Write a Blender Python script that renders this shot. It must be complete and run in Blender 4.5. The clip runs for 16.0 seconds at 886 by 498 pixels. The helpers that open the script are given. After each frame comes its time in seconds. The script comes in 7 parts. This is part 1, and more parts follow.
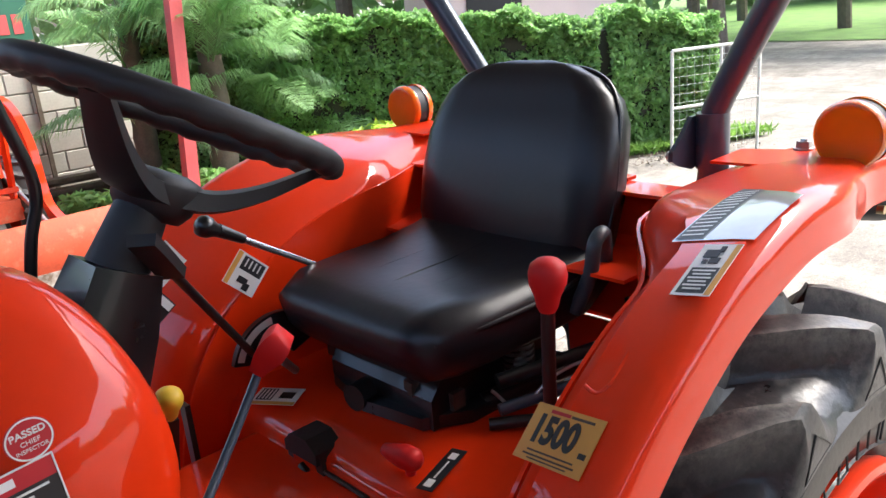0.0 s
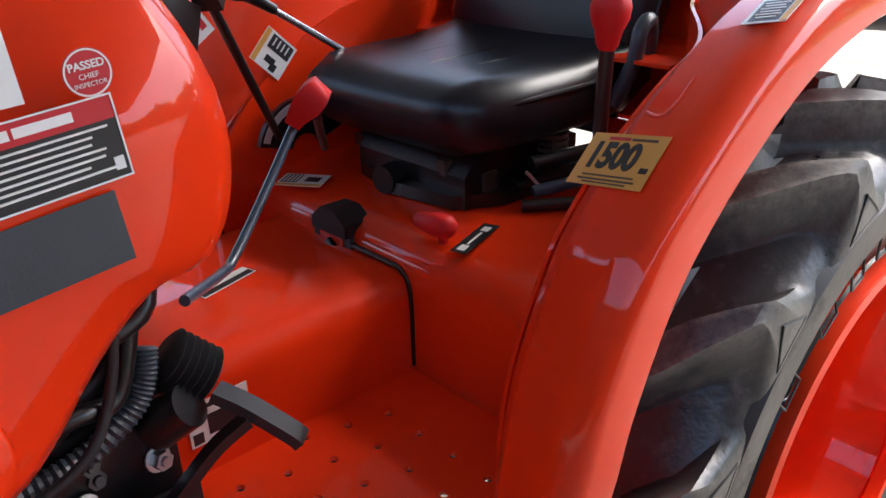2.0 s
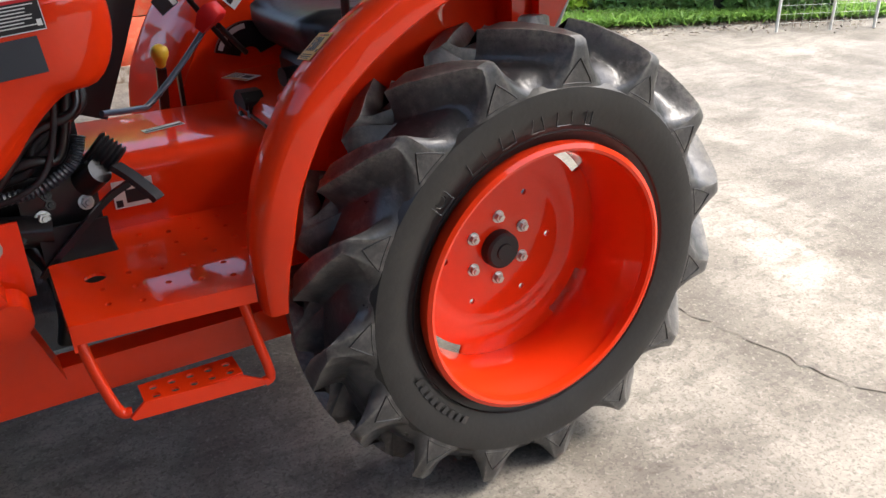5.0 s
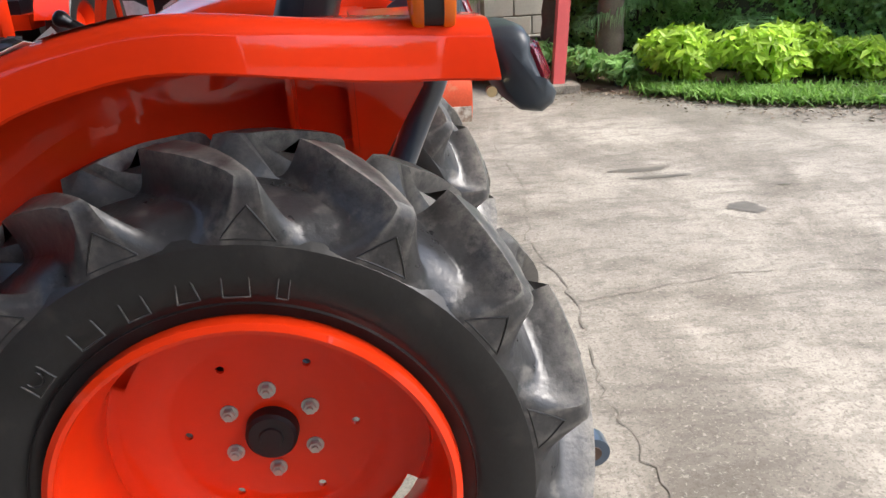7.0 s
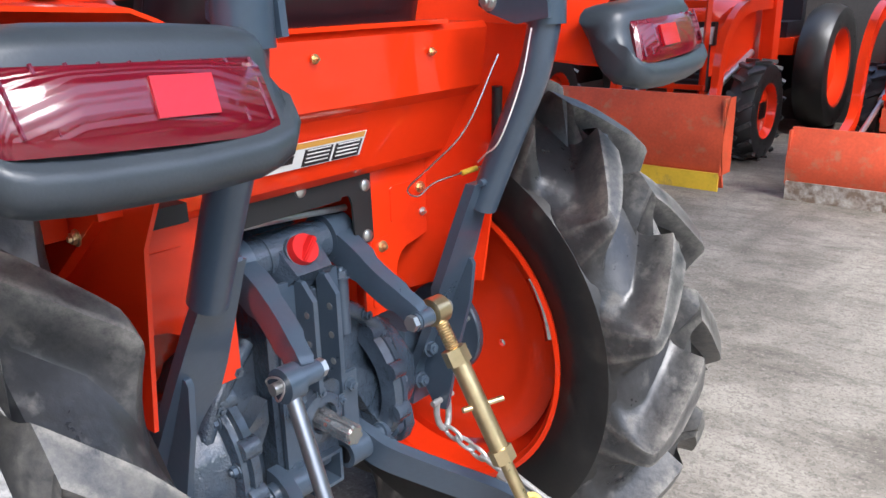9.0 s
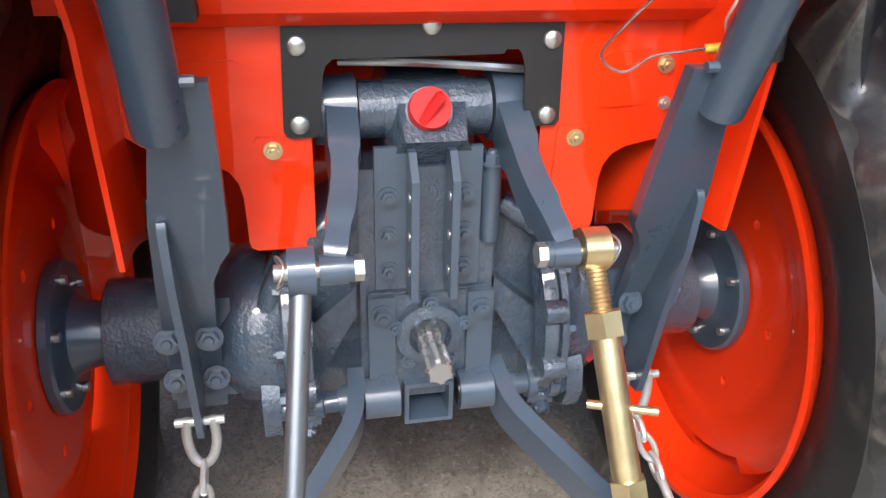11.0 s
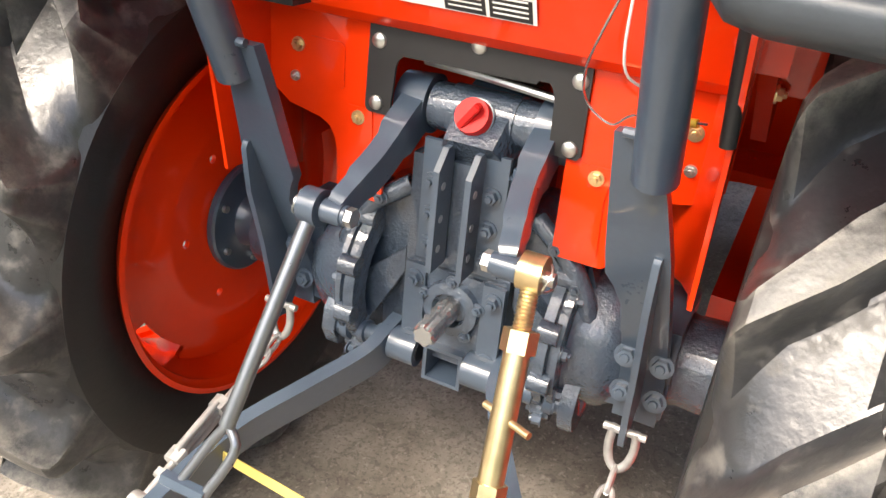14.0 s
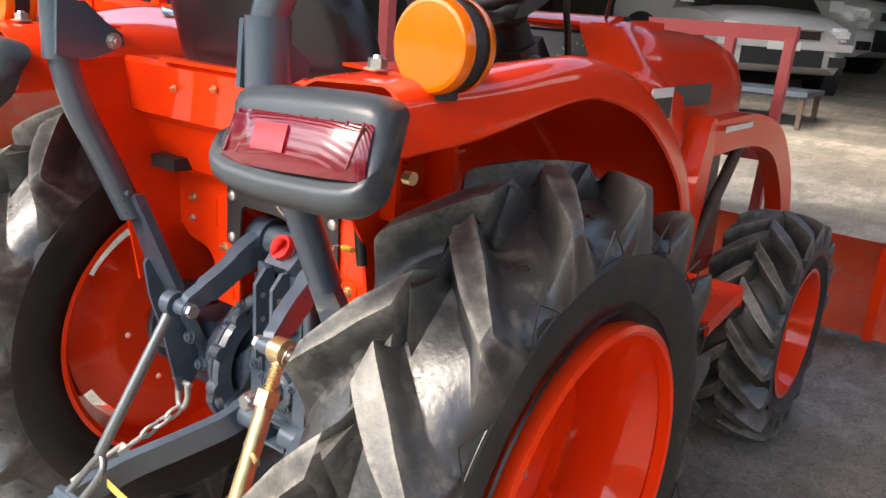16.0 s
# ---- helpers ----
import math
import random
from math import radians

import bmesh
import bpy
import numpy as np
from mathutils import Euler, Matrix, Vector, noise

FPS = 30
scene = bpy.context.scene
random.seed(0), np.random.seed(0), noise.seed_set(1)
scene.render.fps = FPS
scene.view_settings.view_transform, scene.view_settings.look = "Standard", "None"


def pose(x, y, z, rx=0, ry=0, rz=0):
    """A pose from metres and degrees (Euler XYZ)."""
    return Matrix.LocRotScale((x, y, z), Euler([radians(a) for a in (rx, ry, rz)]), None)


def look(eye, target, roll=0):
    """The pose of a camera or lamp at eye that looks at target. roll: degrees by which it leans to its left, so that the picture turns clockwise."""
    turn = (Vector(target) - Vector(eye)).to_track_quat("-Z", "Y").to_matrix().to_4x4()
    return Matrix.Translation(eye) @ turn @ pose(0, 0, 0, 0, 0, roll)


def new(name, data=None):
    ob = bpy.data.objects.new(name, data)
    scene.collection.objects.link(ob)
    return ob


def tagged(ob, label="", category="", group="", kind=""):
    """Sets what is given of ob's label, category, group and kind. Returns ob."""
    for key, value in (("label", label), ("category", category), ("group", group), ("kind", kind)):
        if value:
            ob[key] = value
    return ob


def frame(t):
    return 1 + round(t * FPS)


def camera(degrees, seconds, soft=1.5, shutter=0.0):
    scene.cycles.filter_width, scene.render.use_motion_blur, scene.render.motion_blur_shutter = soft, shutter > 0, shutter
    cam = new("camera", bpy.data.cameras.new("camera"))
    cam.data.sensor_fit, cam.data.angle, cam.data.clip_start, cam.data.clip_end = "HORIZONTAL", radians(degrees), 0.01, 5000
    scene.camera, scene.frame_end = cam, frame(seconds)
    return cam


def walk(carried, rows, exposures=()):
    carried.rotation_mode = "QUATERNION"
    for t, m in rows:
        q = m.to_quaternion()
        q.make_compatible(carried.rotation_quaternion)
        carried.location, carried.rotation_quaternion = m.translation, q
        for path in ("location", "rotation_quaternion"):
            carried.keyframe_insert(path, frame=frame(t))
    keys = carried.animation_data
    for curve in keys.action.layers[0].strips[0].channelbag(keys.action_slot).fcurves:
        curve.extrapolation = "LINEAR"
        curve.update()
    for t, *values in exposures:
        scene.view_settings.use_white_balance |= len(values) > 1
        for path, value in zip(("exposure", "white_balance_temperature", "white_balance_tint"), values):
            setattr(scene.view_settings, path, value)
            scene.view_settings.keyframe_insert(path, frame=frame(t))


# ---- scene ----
cam = camera(58.1, 16.0)
PATH = [
    (0, (-1.024, -1.023, 1.563), (0.256, 0.389, 0.956), -5.1),
    (0.5, (-1.05, -0.992, 1.543), (0.261, 0.374, 0.899), -4.3),
    (1, (-1.068, -0.981, 1.497), (0.242, 0.359, 0.797), -3.3),
    (1.5, (-1.083, -0.991, 1.451), (0.202, 0.337, 0.685), -2.4),
    (2, (-1.112, -1.0, 1.374), (0.113, 0.342, 0.538), -1.9),
    (2.5, (-1.128, -1.012, 1.359), (0.031, 0.337, 0.444), -1.8),
    (3, (-1.154, -1.141, 1.331), (-0.103, 0.27, 0.381), -1.9),
    (3.2, (-1.152, -1.222, 1.315), (-0.155, 0.222, 0.355), -2.2),
    (5.3, (-0.918, -1.96, 1.421), (-0.04, -0.373, 0.577), -1.6),
    (5.5, (-0.808, -1.954, 1.416), (0.009, -0.322, 0.597), -2.9),
    (6, (-0.46, -1.891, 1.392), (0.133, -0.149, 0.608), -5.0),
    (6.5, (-0.09, -1.873, 1.389), (0.218, -0.05, 0.626), -4.5),
    (7, (0.24, -1.725, 1.379), (0.369, 0.124, 0.627), -3.3),
    (7.5, (0.529, -1.445, 1.358), (0.402, 0.428, 0.668), -3.5),
    (8, (0.79, -1.26, 1.336), (0.237, 0.558, 0.712), -3.2),
    (8.5, (0.94, -1.008, 1.296), (0.018, 0.664, 0.701), -2.8),
    (9, (1.037, -0.778, 1.256), (-0.184, 0.68, 0.638), -1.3),
    (9.2, (1.098, -0.696, 1.223), (-0.228, 0.649, 0.566), -0.1),
    (9.5, (1.121, -0.58, 1.191), (-0.309, 0.59, 0.425), 1.2),
    (10, (1.044, -0.404, 1.137), (-0.522, 0.499, 0.28), 0.7),
    (10.2, (1.022, -0.348, 1.136), (-0.599, 0.437, 0.266), 0.3),
    (12.3, (0.884, 0.117, 1.126), (-0.829, -0.138, 0.125), 5.2),
    (12.5, (0.87, 0.173, 1.139), (-0.801, -0.196, 0.104), 4.9),
    (13, (0.883, 0.299, 1.165), (-0.718, -0.286, 0.119), 4.8),
    (13.5, (0.902, 0.345, 1.18), (-0.674, -0.357, 0.168), 4.7),
    (14, (1.041, 0.402, 1.206), (-0.573, -0.328, 0.277), 5.6),
    (14.3, (1.155, 0.45, 1.217), (-0.488, -0.294, 0.353), 6.1),
    (14.5, (1.188, 0.514, 1.225), (-0.452, -0.284, 0.406), 5.7),
    (15, (1.251, 0.766, 1.279), (-0.363, -0.173, 0.563), 3.7),
    (15.5, (1.245, 0.984, 1.323), (-0.35, -0.05, 0.71), 2.7),
    (16, (1.086, 1.133, 1.338), (-0.443, -0.018, 0.757), 4.1),
]
walk(cam, [(t, look(eye, target, roll)) for t, eye, target, roll in PATH], exposures=[(0, 2.36, 6350, 10), (1.5, 2.43, 6250, 10), (3.2, 2.5, 6250, 10), (5.3, 1.9, 6500, 10), (8, 1.65, 6050, 10), (9, 1.7, 5850, 10), (10.2, 1.9, 5750, 10), (12.3, 2.1, 7250, 10), (14, 2.28, 7150, 10), (15, 2.2, 7000, 10), (16, 2.22, 7000, 10)])

# ---- light ----
world = bpy.data.worlds.new("sky")
scene.world = world
world.use_nodes = True
wn = world.node_tree
sky = wn.nodes.new("ShaderNodeTexSky")
sky.sky_type, sky.sun_disc = "NISHITA", False
sky.sun_elevation, sky.sun_rotation = radians(54), radians(113)
sky.air_density, sky.dust_density, sky.ozone_density = 1.0, 4.0, 1.0
wn.links.new(sky.outputs["Color"], wn.nodes["Background"].inputs["Color"])
wn.nodes["Background"].inputs["Strength"].default_value = 0.15
sun = new("sun", bpy.data.lights.new("sun", "SUN"))
sun.data.energy, sun.data.angle, sun.data.color = 1.9, radians(34), (1.0, 0.96, 0.9)
sun.matrix_world = look((7, -3.0, 10.5), (0, 0, 0))


# ---- materials ----
def mat(name, colour, rough=0.5, metal=0.0, vary=0.12, scale=6.0, grain=60.0, bump=0.0, coat=0.0, dirt=None, dirt_amount=0.0, rough_vary=0.08, random_tint=0.0, spec=0.5):
    m = bpy.data.materials.new(name)
    m.use_nodes = True
    nt = m.node_tree
    N, L = nt.nodes, nt.links
    b = N["Principled BSDF"]
    tc = N.new("ShaderNodeTexCoord")
    big = N.new("ShaderNodeTexNoise")
    big.inputs["Scale"].default_value, big.inputs["Detail"].default_value = scale, 6
    fine = N.new("ShaderNodeTexNoise")
    fine.inputs["Scale"].default_value, fine.inputs["Detail"].default_value = grain, 4
    for n in (big, fine):
        L.new(tc.outputs["Object"], n.inputs["Vector"])
    mixn = N.new("ShaderNodeMath")
    mixn.operation = "MULTIPLY_ADD"
    L.new(big.outputs["Fac"], mixn.inputs[0])
    mixn.inputs[1].default_value = 0.65
    sc = N.new("ShaderNodeMath")
    sc.operation = "MULTIPLY"
    L.new(fine.outputs["Fac"], sc.inputs[0])
    sc.inputs[1].default_value = 0.35
    L.new(sc.outputs[0], mixn.inputs[2])
    ramp = N.new("ShaderNodeValToRGB")
    ramp.color_ramp.elements[0].position, ramp.color_ramp.elements[1].position = 0.32, 0.68
    ramp.color_ramp.elements[0].color = (*[max(0, c * (1 - vary)) for c in colour], 1)
    ramp.color_ramp.elements[1].color = (*[min(1, c * (1 + vary)) for c in colour], 1)
    L.new(mixn.outputs[0], ramp.inputs[0])
    out = ramp.outputs["Color"]
    if random_tint:
        oi = N.new("ShaderNodeObjectInfo")
        hsv = N.new("ShaderNodeHueSaturation")
        mr = N.new("ShaderNodeMapRange")
        mr.inputs["To Min"].default_value, mr.inputs["To Max"].default_value = 1 - random_tint, 1 + random_tint
        L.new(oi.outputs["Random"], mr.inputs["Value"])
        L.new(mr.outputs[0], hsv.inputs["Value"])
        L.new(out, hsv.inputs["Color"])
        out = hsv.outputs["Color"]
    rv = N.new("ShaderNodeMapRange")
    rv.inputs["To Min"].default_value, rv.inputs["To Max"].default_value = max(0.02, rough - rough_vary), min(1, rough + rough_vary)
    L.new(mixn.outputs[0], rv.inputs["Value"])
    rout = rv.outputs[0]
    if dirt:
        dn = N.new("ShaderNodeTexNoise")
        dn.inputs["Scale"].default_value, dn.inputs["Detail"].default_value, dn.inputs["Roughness"].default_value = scale * 1.7, 8, 0.65
        L.new(tc.outputs["Object"], dn.inputs["Vector"])
        dr = N.new("ShaderNodeMapRange")
        dr.inputs["From Min"].default_value, dr.inputs["From Max"].default_value = 0.62 - dirt_amount * 0.4, 0.78 - dirt_amount * 0.25
        L.new(dn.outputs["Fac"], dr.inputs["Value"])
        mx = N.new("ShaderNodeMix")
        mx.data_type = "RGBA"
        mx.inputs[7].default_value = (*dirt, 1)
        L.new(out, mx.inputs[6])
        L.new(dr.outputs[0], mx.inputs[0])
        out = mx.outputs[2]
        mr2 = N.new("ShaderNodeMix")
        mr2.inputs[3].default_value = 0.85
        L.new(dr.outputs[0], mr2.inputs[0])
        L.new(rout, mr2.inputs[2])
        rout = mr2.outputs[0]
    L.new(out, b.inputs["Base Color"])
    L.new(rout, b.inputs["Roughness"])
    b.inputs["Metallic"].default_value = metal
    b.inputs["Coat Weight"].default_value = coat
    b.inputs["Coat Roughness"].default_value = 0.04
    b.inputs["Specular IOR Level"].default_value = spec
    if bump:
        bp = N.new("ShaderNodeBump")
        bp.inputs["Strength"].default_value, bp.inputs["Distance"].default_value = bump, 0.01
        L.new(mixn.outputs[0], bp.inputs["Height"])
        L.new(bp.outputs[0], b.inputs["Normal"])
    return m


ORANGE = mat("orange_enamel", (0.76, 0.035, 0.0035), 0.45, vary=0.04, spec=0.08, coat=0.75, scale=3, rough_vary=0.05, bump=0.01)
ORANGE_DULL = mat("worn_orange_paint", (0.62, 0.085, 0.03), 0.55, vary=0.2, dirt=(0.45, 0.2, 0.11), dirt_amount=0.18, scale=5, bump=0.15)
PINK = mat("faded_red_primer", (0.55, 0.09, 0.09), 0.5, vary=0.1, scale=3, bump=0.05)
RED_KNOB = mat("red_plastic", (0.55, 0.015, 0.014), 0.5, vary=0.05, spec=0.25)
GREY = mat("blue_grey_enamel", (0.046, 0.066, 0.094), 0.3, vary=0.1, coat=0.5, scale=14, grain=120, bump=0.06)
CAST = mat("grey_painted_casting", (0.044, 0.062, 0.088), 0.24, vary=0.15, coat=0.9, scale=45, grain=220, bump=0.65)
PLASTIC = mat("dark_grey_plastic", (0.038, 0.047, 0.057), 0.38, vary=0.1, scale=20, grain=300, bump=0.06)
BLACK = mat("black_enamel", (0.008, 0.008, 0.009), 0.3, vary=0.2, coat=0.2, scale=10, bump=0.03)
BLACK_MATT = mat("matt_black_plastic", (0.012, 0.012, 0.013), 0.55, vary=0.2, scale=30, grain=300, bump=0.05)
VINYL = mat("black_vinyl", (0.007, 0.007, 0.010), 0.36, vary=0.15, scale=9, grain=60, bump=0.1, spec=0.45)
RUBBER = mat("black_tyre_rubber", (0.017, 0.017, 0.017), 0.38, vary=0.25, scale=7, grain=90, bump=0.12, dirt=(0.045, 0.04, 0.034), dirt_amount=0.12, rough_vary=0.12)
LUG = mat("scuffed_tread_rubber", (0.040, 0.040, 0.041), 0.36, vary=0.3, scale=11, grain=120, bump=0.2, dirt=(0.16, 0.14, 0.12), dirt_amount=0.22, rough_vary=0.14)
TREAD = mat("worn_tread_rubber", (0.028, 0.0287, 0.031), 0.31, spec=0.6, vary=0.4, scale=17, grain=85, bump=0.24, rough_vary=0.16, dirt=(0.11, 0.104, 0.095), dirt_amount=0.2)
STEEL = mat("zinc_plated_steel", (0.55, 0.55, 0.53), 0.33, 0.9, vary=0.12, scale=40, bump=0.05)
GALV = mat("galvanised_steel", (0.46, 0.46, 0.45), 0.42, 0.6, vary=0.12, scale=60, bump=0.08)
BRASS = mat("yellow_zinc_plating", (0.62, 0.49, 0.28), 0.3, 0.9, vary=0.15, scale=25, bump=0.05)
CHROME = mat("bright_steel_rod", (0.42, 0.43, 0.44), 0.25, 0.85, vary=0.06)
ROD_GREY = mat("dull_grey_steel", (0.2, 0.215, 0.235), 0.3, 0.75, vary=0.1)
RUST = mat("dull_brown_steel", (0.09, 0.06, 0.045), 0.6, 0.4, vary=0.3, scale=30, bump=0.2)
CONCRETE = mat("concrete_floor", (0.26, 0.237, 0.2), 0.76, vary=0.36, scale=0.9, grain=34, bump=0.7, dirt=(0.115, 0.10, 0.08), dirt_amount=0.36)
BLOCK = mat("grey_concrete_block", (0.44, 0.42, 0.37), 0.9, vary=0.15, scale=3, grain=45, bump=0.3, random_tint=0.12)
SOIL = mat("brown_soil", (0.16, 0.11, 0.075), 0.95, vary=0.3, scale=2.5, grain=30, bump=0.6)
GRASS_G = mat("lawn_green", (0.085, 0.17, 0.03), 0.9, vary=0.4, scale=2, grain=40, bump=0.5)
LABEL_W = mat("white_label", (0.75, 0.75, 0.72), 0.4, vary=0.03)
LABEL_G = mat("glossy_clear_film", (0.42, 0.42, 0.40), 0.12, vary=0.08, coat=0.6)
LABEL_O = mat("orange_label", (0.66, 0.33, 0.06), 0.45, vary=0.05)
LABEL_B = mat("black_label", (0.015, 0.015, 0.017), 0.4, vary=0.1)
LABEL_R = mat("red_label", (0.5, 0.016, 0.025), 0.4, vary=0.05)
YELLOW = mat("yellow_paint", (0.72, 0.46, 0.03), 0.5, vary=0.12, dirt=(0.4, 0.25, 0.08), dirt_amount=0.2)
STRAP = mat("pale_yellow_strap", (0.66, 0.51, 0.14), 0.5, vary=0.1)
ROOFM = mat("grey_roof_sheet", (0.28, 0.282, 0.285), 0.6, 0.0, vary=0.1, scale=2)
# near-black tone: the shed's deep shade is put into the wall colour
SHADE_WALL = mat("shade_toned_wall", (0.05, 0.047, 0.045), 0.9, vary=0.3, scale=1.5)


def lens_mat(name, colour, rough=0.12, relief=0.16, scale=28, coat=0.25, through_light=0.15):
    m = bpy.data.materials.new(name)
    m.use_nodes = True
    nt = m.node_tree
    b = nt.nodes["Principled BSDF"]
    tc = nt.nodes.new("ShaderNodeTexCoord")
    w = nt.nodes.new("ShaderNodeTexWave")
    w.inputs["Scale"].default_value, w.inputs["Distortion"].default_value = scale, 0.4
    nt.links.new(tc.outputs["Object"], w.inputs["Vector"])
    bp = nt.nodes.new("ShaderNodeBump")
    bp.inputs["Strength"].default_value, bp.inputs["Distance"].default_value = relief, 0.004
    nt.links.new(w.outputs["Fac"], bp.inputs["Height"])
    nt.links.new(bp.outputs[0], b.inputs["Normal"])
    b.inputs["Base Color"].default_value = (*colour, 1)
    b.inputs["Roughness"].default_value = rough
    b.inputs["Transmission Weight"].default_value = through_light
    b.inputs["Coat Weight"].default_value = coat
    b.inputs["Coat Roughness"].default_value = 0.03
    b.inputs["Subsurface Weight"].default_value = 0.2
    b.inputs["Subsurface Radius"].default_value = (0.01, 0.004, 0.002)
    return m


def dusty_tops(m, colour):
    """Dust and scuffs where the bars touch the ground, broken up by noise."""
    nt = m.node_tree
    b = nt.nodes["Principled BSDF"]
    src = b.inputs["Base Color"].links[0].from_socket
    at = nt.nodes.new("ShaderNodeAttribute")
    at.attribute_name = "wear"
    tc = nt.nodes.new("ShaderNodeTexCoord")
    n = nt.nodes.new("ShaderNodeTexNoise")
    n.inputs["Scale"].default_value, n.inputs["Detail"].default_value, n.inputs["Roughness"].default_value = 30, 12, 0.8
    nt.links.new(tc.outputs["Object"], n.inputs["Vector"])
    r = nt.nodes.new("ShaderNodeMapRange")
    r.inputs["From Min"].default_value, r.inputs["From Max"].default_value = 0.36, 0.62
    nt.links.new(n.outputs["Fac"], r.inputs["Value"])
    mu = nt.nodes.new("ShaderNodeMath")
    mu.operation = "MULTIPLY"
    nt.links.new(at.outputs["Fac"], mu.inputs[0])
    nt.links.new(r.outputs[0], mu.inputs[1])
    mx = nt.nodes.new("ShaderNodeMix")
    mx.data_type = "RGBA"
    mx.inputs[7].default_value = (*colour, 1)
    nt.links.new(mu.outputs[0], mx.inputs[0])
    nt.links.new(src, mx.inputs[6])
    nt.links.new(mx.outputs[2], b.inputs["Base Color"])
    rs = b.inputs["Roughness"].links[0].from_socket
    rm = nt.nodes.new("ShaderNodeMix")
    rm.inputs[3].default_value = 0.8
    nt.links.new(mu.outputs[0], rm.inputs[0])
    nt.links.new(rs, rm.inputs[2])
    nt.links.new(rm.outputs[0], b.inputs["Roughness"])


def stains(m, tone, grit, pale):
    """Broad drawn-out damp stains and fine dark grit on top of a floor's own colour."""
    nt = m.node_tree
    b = nt.nodes["Principled BSDF"]
    tc = nt.nodes.new("ShaderNodeTexCoord")
    for scale, stretch, lo, hi, colour, amount in ((1.5, (1.0, 0.35, 1.0), 0.47, 0.60, tone, 0.65), (5.0, (0.5, 1.2, 1.0), 0.50, 0.62, tone, 0.55), (9.0, (0.6, 1.6, 1.0), 0.54, 0.60, grit, 0.3), (34.0, (1, 1, 1), 0.53, 0.60, grit, 0.42), (110.0, (1, 1, 1), 0.54, 0.60, grit, 0.5), (70.0, (1, 1, 1), 0.58, 0.64, pale, 0.4)):
        mp = nt.nodes.new("ShaderNodeMapping")
        mp.inputs["Scale"].default_value = stretch
        nt.links.new(tc.outputs["Object"], mp.inputs["Vector"])
        n = nt.nodes.new("ShaderNodeTexNoise")
        n.inputs["Scale"].default_value, n.inputs["Detail"].default_value, n.inputs["Roughness"].default_value, n.inputs["Distortion"].default_value = scale, 7, 0.62, 0.6
        nt.links.new(mp.outputs[0], n.inputs["Vector"])
        r = nt.nodes.new("ShaderNodeMapRange")
        r.inputs["From Min"].default_value, r.inputs["From Max"].default_value, r.inputs["To Max"].default_value = lo, hi, amount
        nt.links.new(n.outputs["Fac"], r.inputs["Value"])
        mx = nt.nodes.new("ShaderNodeMix")
        mx.data_type = "RGBA"
        mx.inputs[7].default_value = (*colour, 1)
        nt.links.new(r.outputs[0], mx.inputs[0])
        nt.links.new(b.inputs["Base Color"].links[0].from_socket, mx.inputs[6])
        nt.links.new(mx.outputs[2], b.inputs["Base Color"])


stains(CONCRETE, (0.105, 0.092, 0.074), (0.06, 0.052, 0.042), (0.36, 0.335, 0.29))
dusty_tops(TREAD, (0.235, 0.22, 0.195))
AMBER = lens_mat("amber_lens", (0.86, 0.165, 0.001), 0.2, 0.03, 60, 0.12, 0.2)
REDLENS = lens_mat("dark_red_lens", (0.15, 0.003, 0.014), 0.16, 0.2, 90, 0.8)
REDBRIGHT = lens_mat("bright_red_reflector", (0.5, 0.002, 0.008), 0.22)


def leaf_mat(name, colour):
    m = mat(name, colour, 0.5, vary=0.45, scale=1.2, grain=14)
    nt = m.node_tree
    b = nt.nodes["Principled BSDF"]
    tr = nt.nodes.new("ShaderNodeBsdfTranslucent")
    tr.inputs["Color"].default_value = (*[min(1, c * 1.9) for c in colour], 1)
    mx = nt.nodes.new("ShaderNodeMixShader")
    mx.inputs[0].default_value = 0.4
    nt.links.new(b.outputs[0], mx.inputs[1])
    nt.links.new(tr.outputs[0], mx.inputs[2])
    nt.links.new(mx.outputs[0], nt.nodes["Material Output"].inputs["Surface"])
    return m


LEAF = leaf_mat("hedge_leaf", (0.175, 0.315, 0.095))
LEAF_PALM = leaf_mat("palm_leaf", (0.17, 0.3, 0.12))
LEAF_GRASS = leaf_mat("grass_blade", (0.15, 0.27, 0.055))
MORTAR = mat("grey_mortar", (0.27, 0.255, 0.225), 0.9, vary=0.2, scale=4, grain=50, bump=0.3)
LEAF_LIME = leaf_mat("lime_leaf", (0.3, 0.44, 0.05))
BARK = mat("palm_bark", (0.12, 0.095, 0.07), 0.9, vary=0.3, scale=9, bump=0.5)


# ---- mesh helpers ----
def part(name, bm, material, parent=None, label="", smooth=38, bevel=0.0, seg=2, mats=()):
    me = bpy.data.meshes.new(name)
    if bevel:
        es = [e for e in bm.edges if len(e.link_faces) == 2 and e.calc_face_angle(0) > 0.6]
        bmesh.ops.bevel(bm, geom=es, offset=bevel, segments=seg, affect="EDGES", clamp_overlap=True)
    bmesh.ops.recalc_face_normals(bm, faces=bm.faces)
    if smooth:
        for f in bm.faces:
            f.smooth = True
        for e in bm.edges:
            e.smooth = not (len(e.link_faces) == 2 and e.calc_face_angle(0) > radians(smooth))
    bm.to_mesh(me)
    bm.free()
    for mt in (material, *mats):
        me.materials.append(mt)
    ob = new(name, me)
    if parent:
        ob.parent = parent
    if label:
        tagged(ob, label)
    return ob


def thing(name, label, category, group="", kind="", at=(0, 0, 0)):
    ob = new(name)
    ob.location = at
    ob.empty_display_size = 0.1
    return tagged(ob, label, category, group, kind)


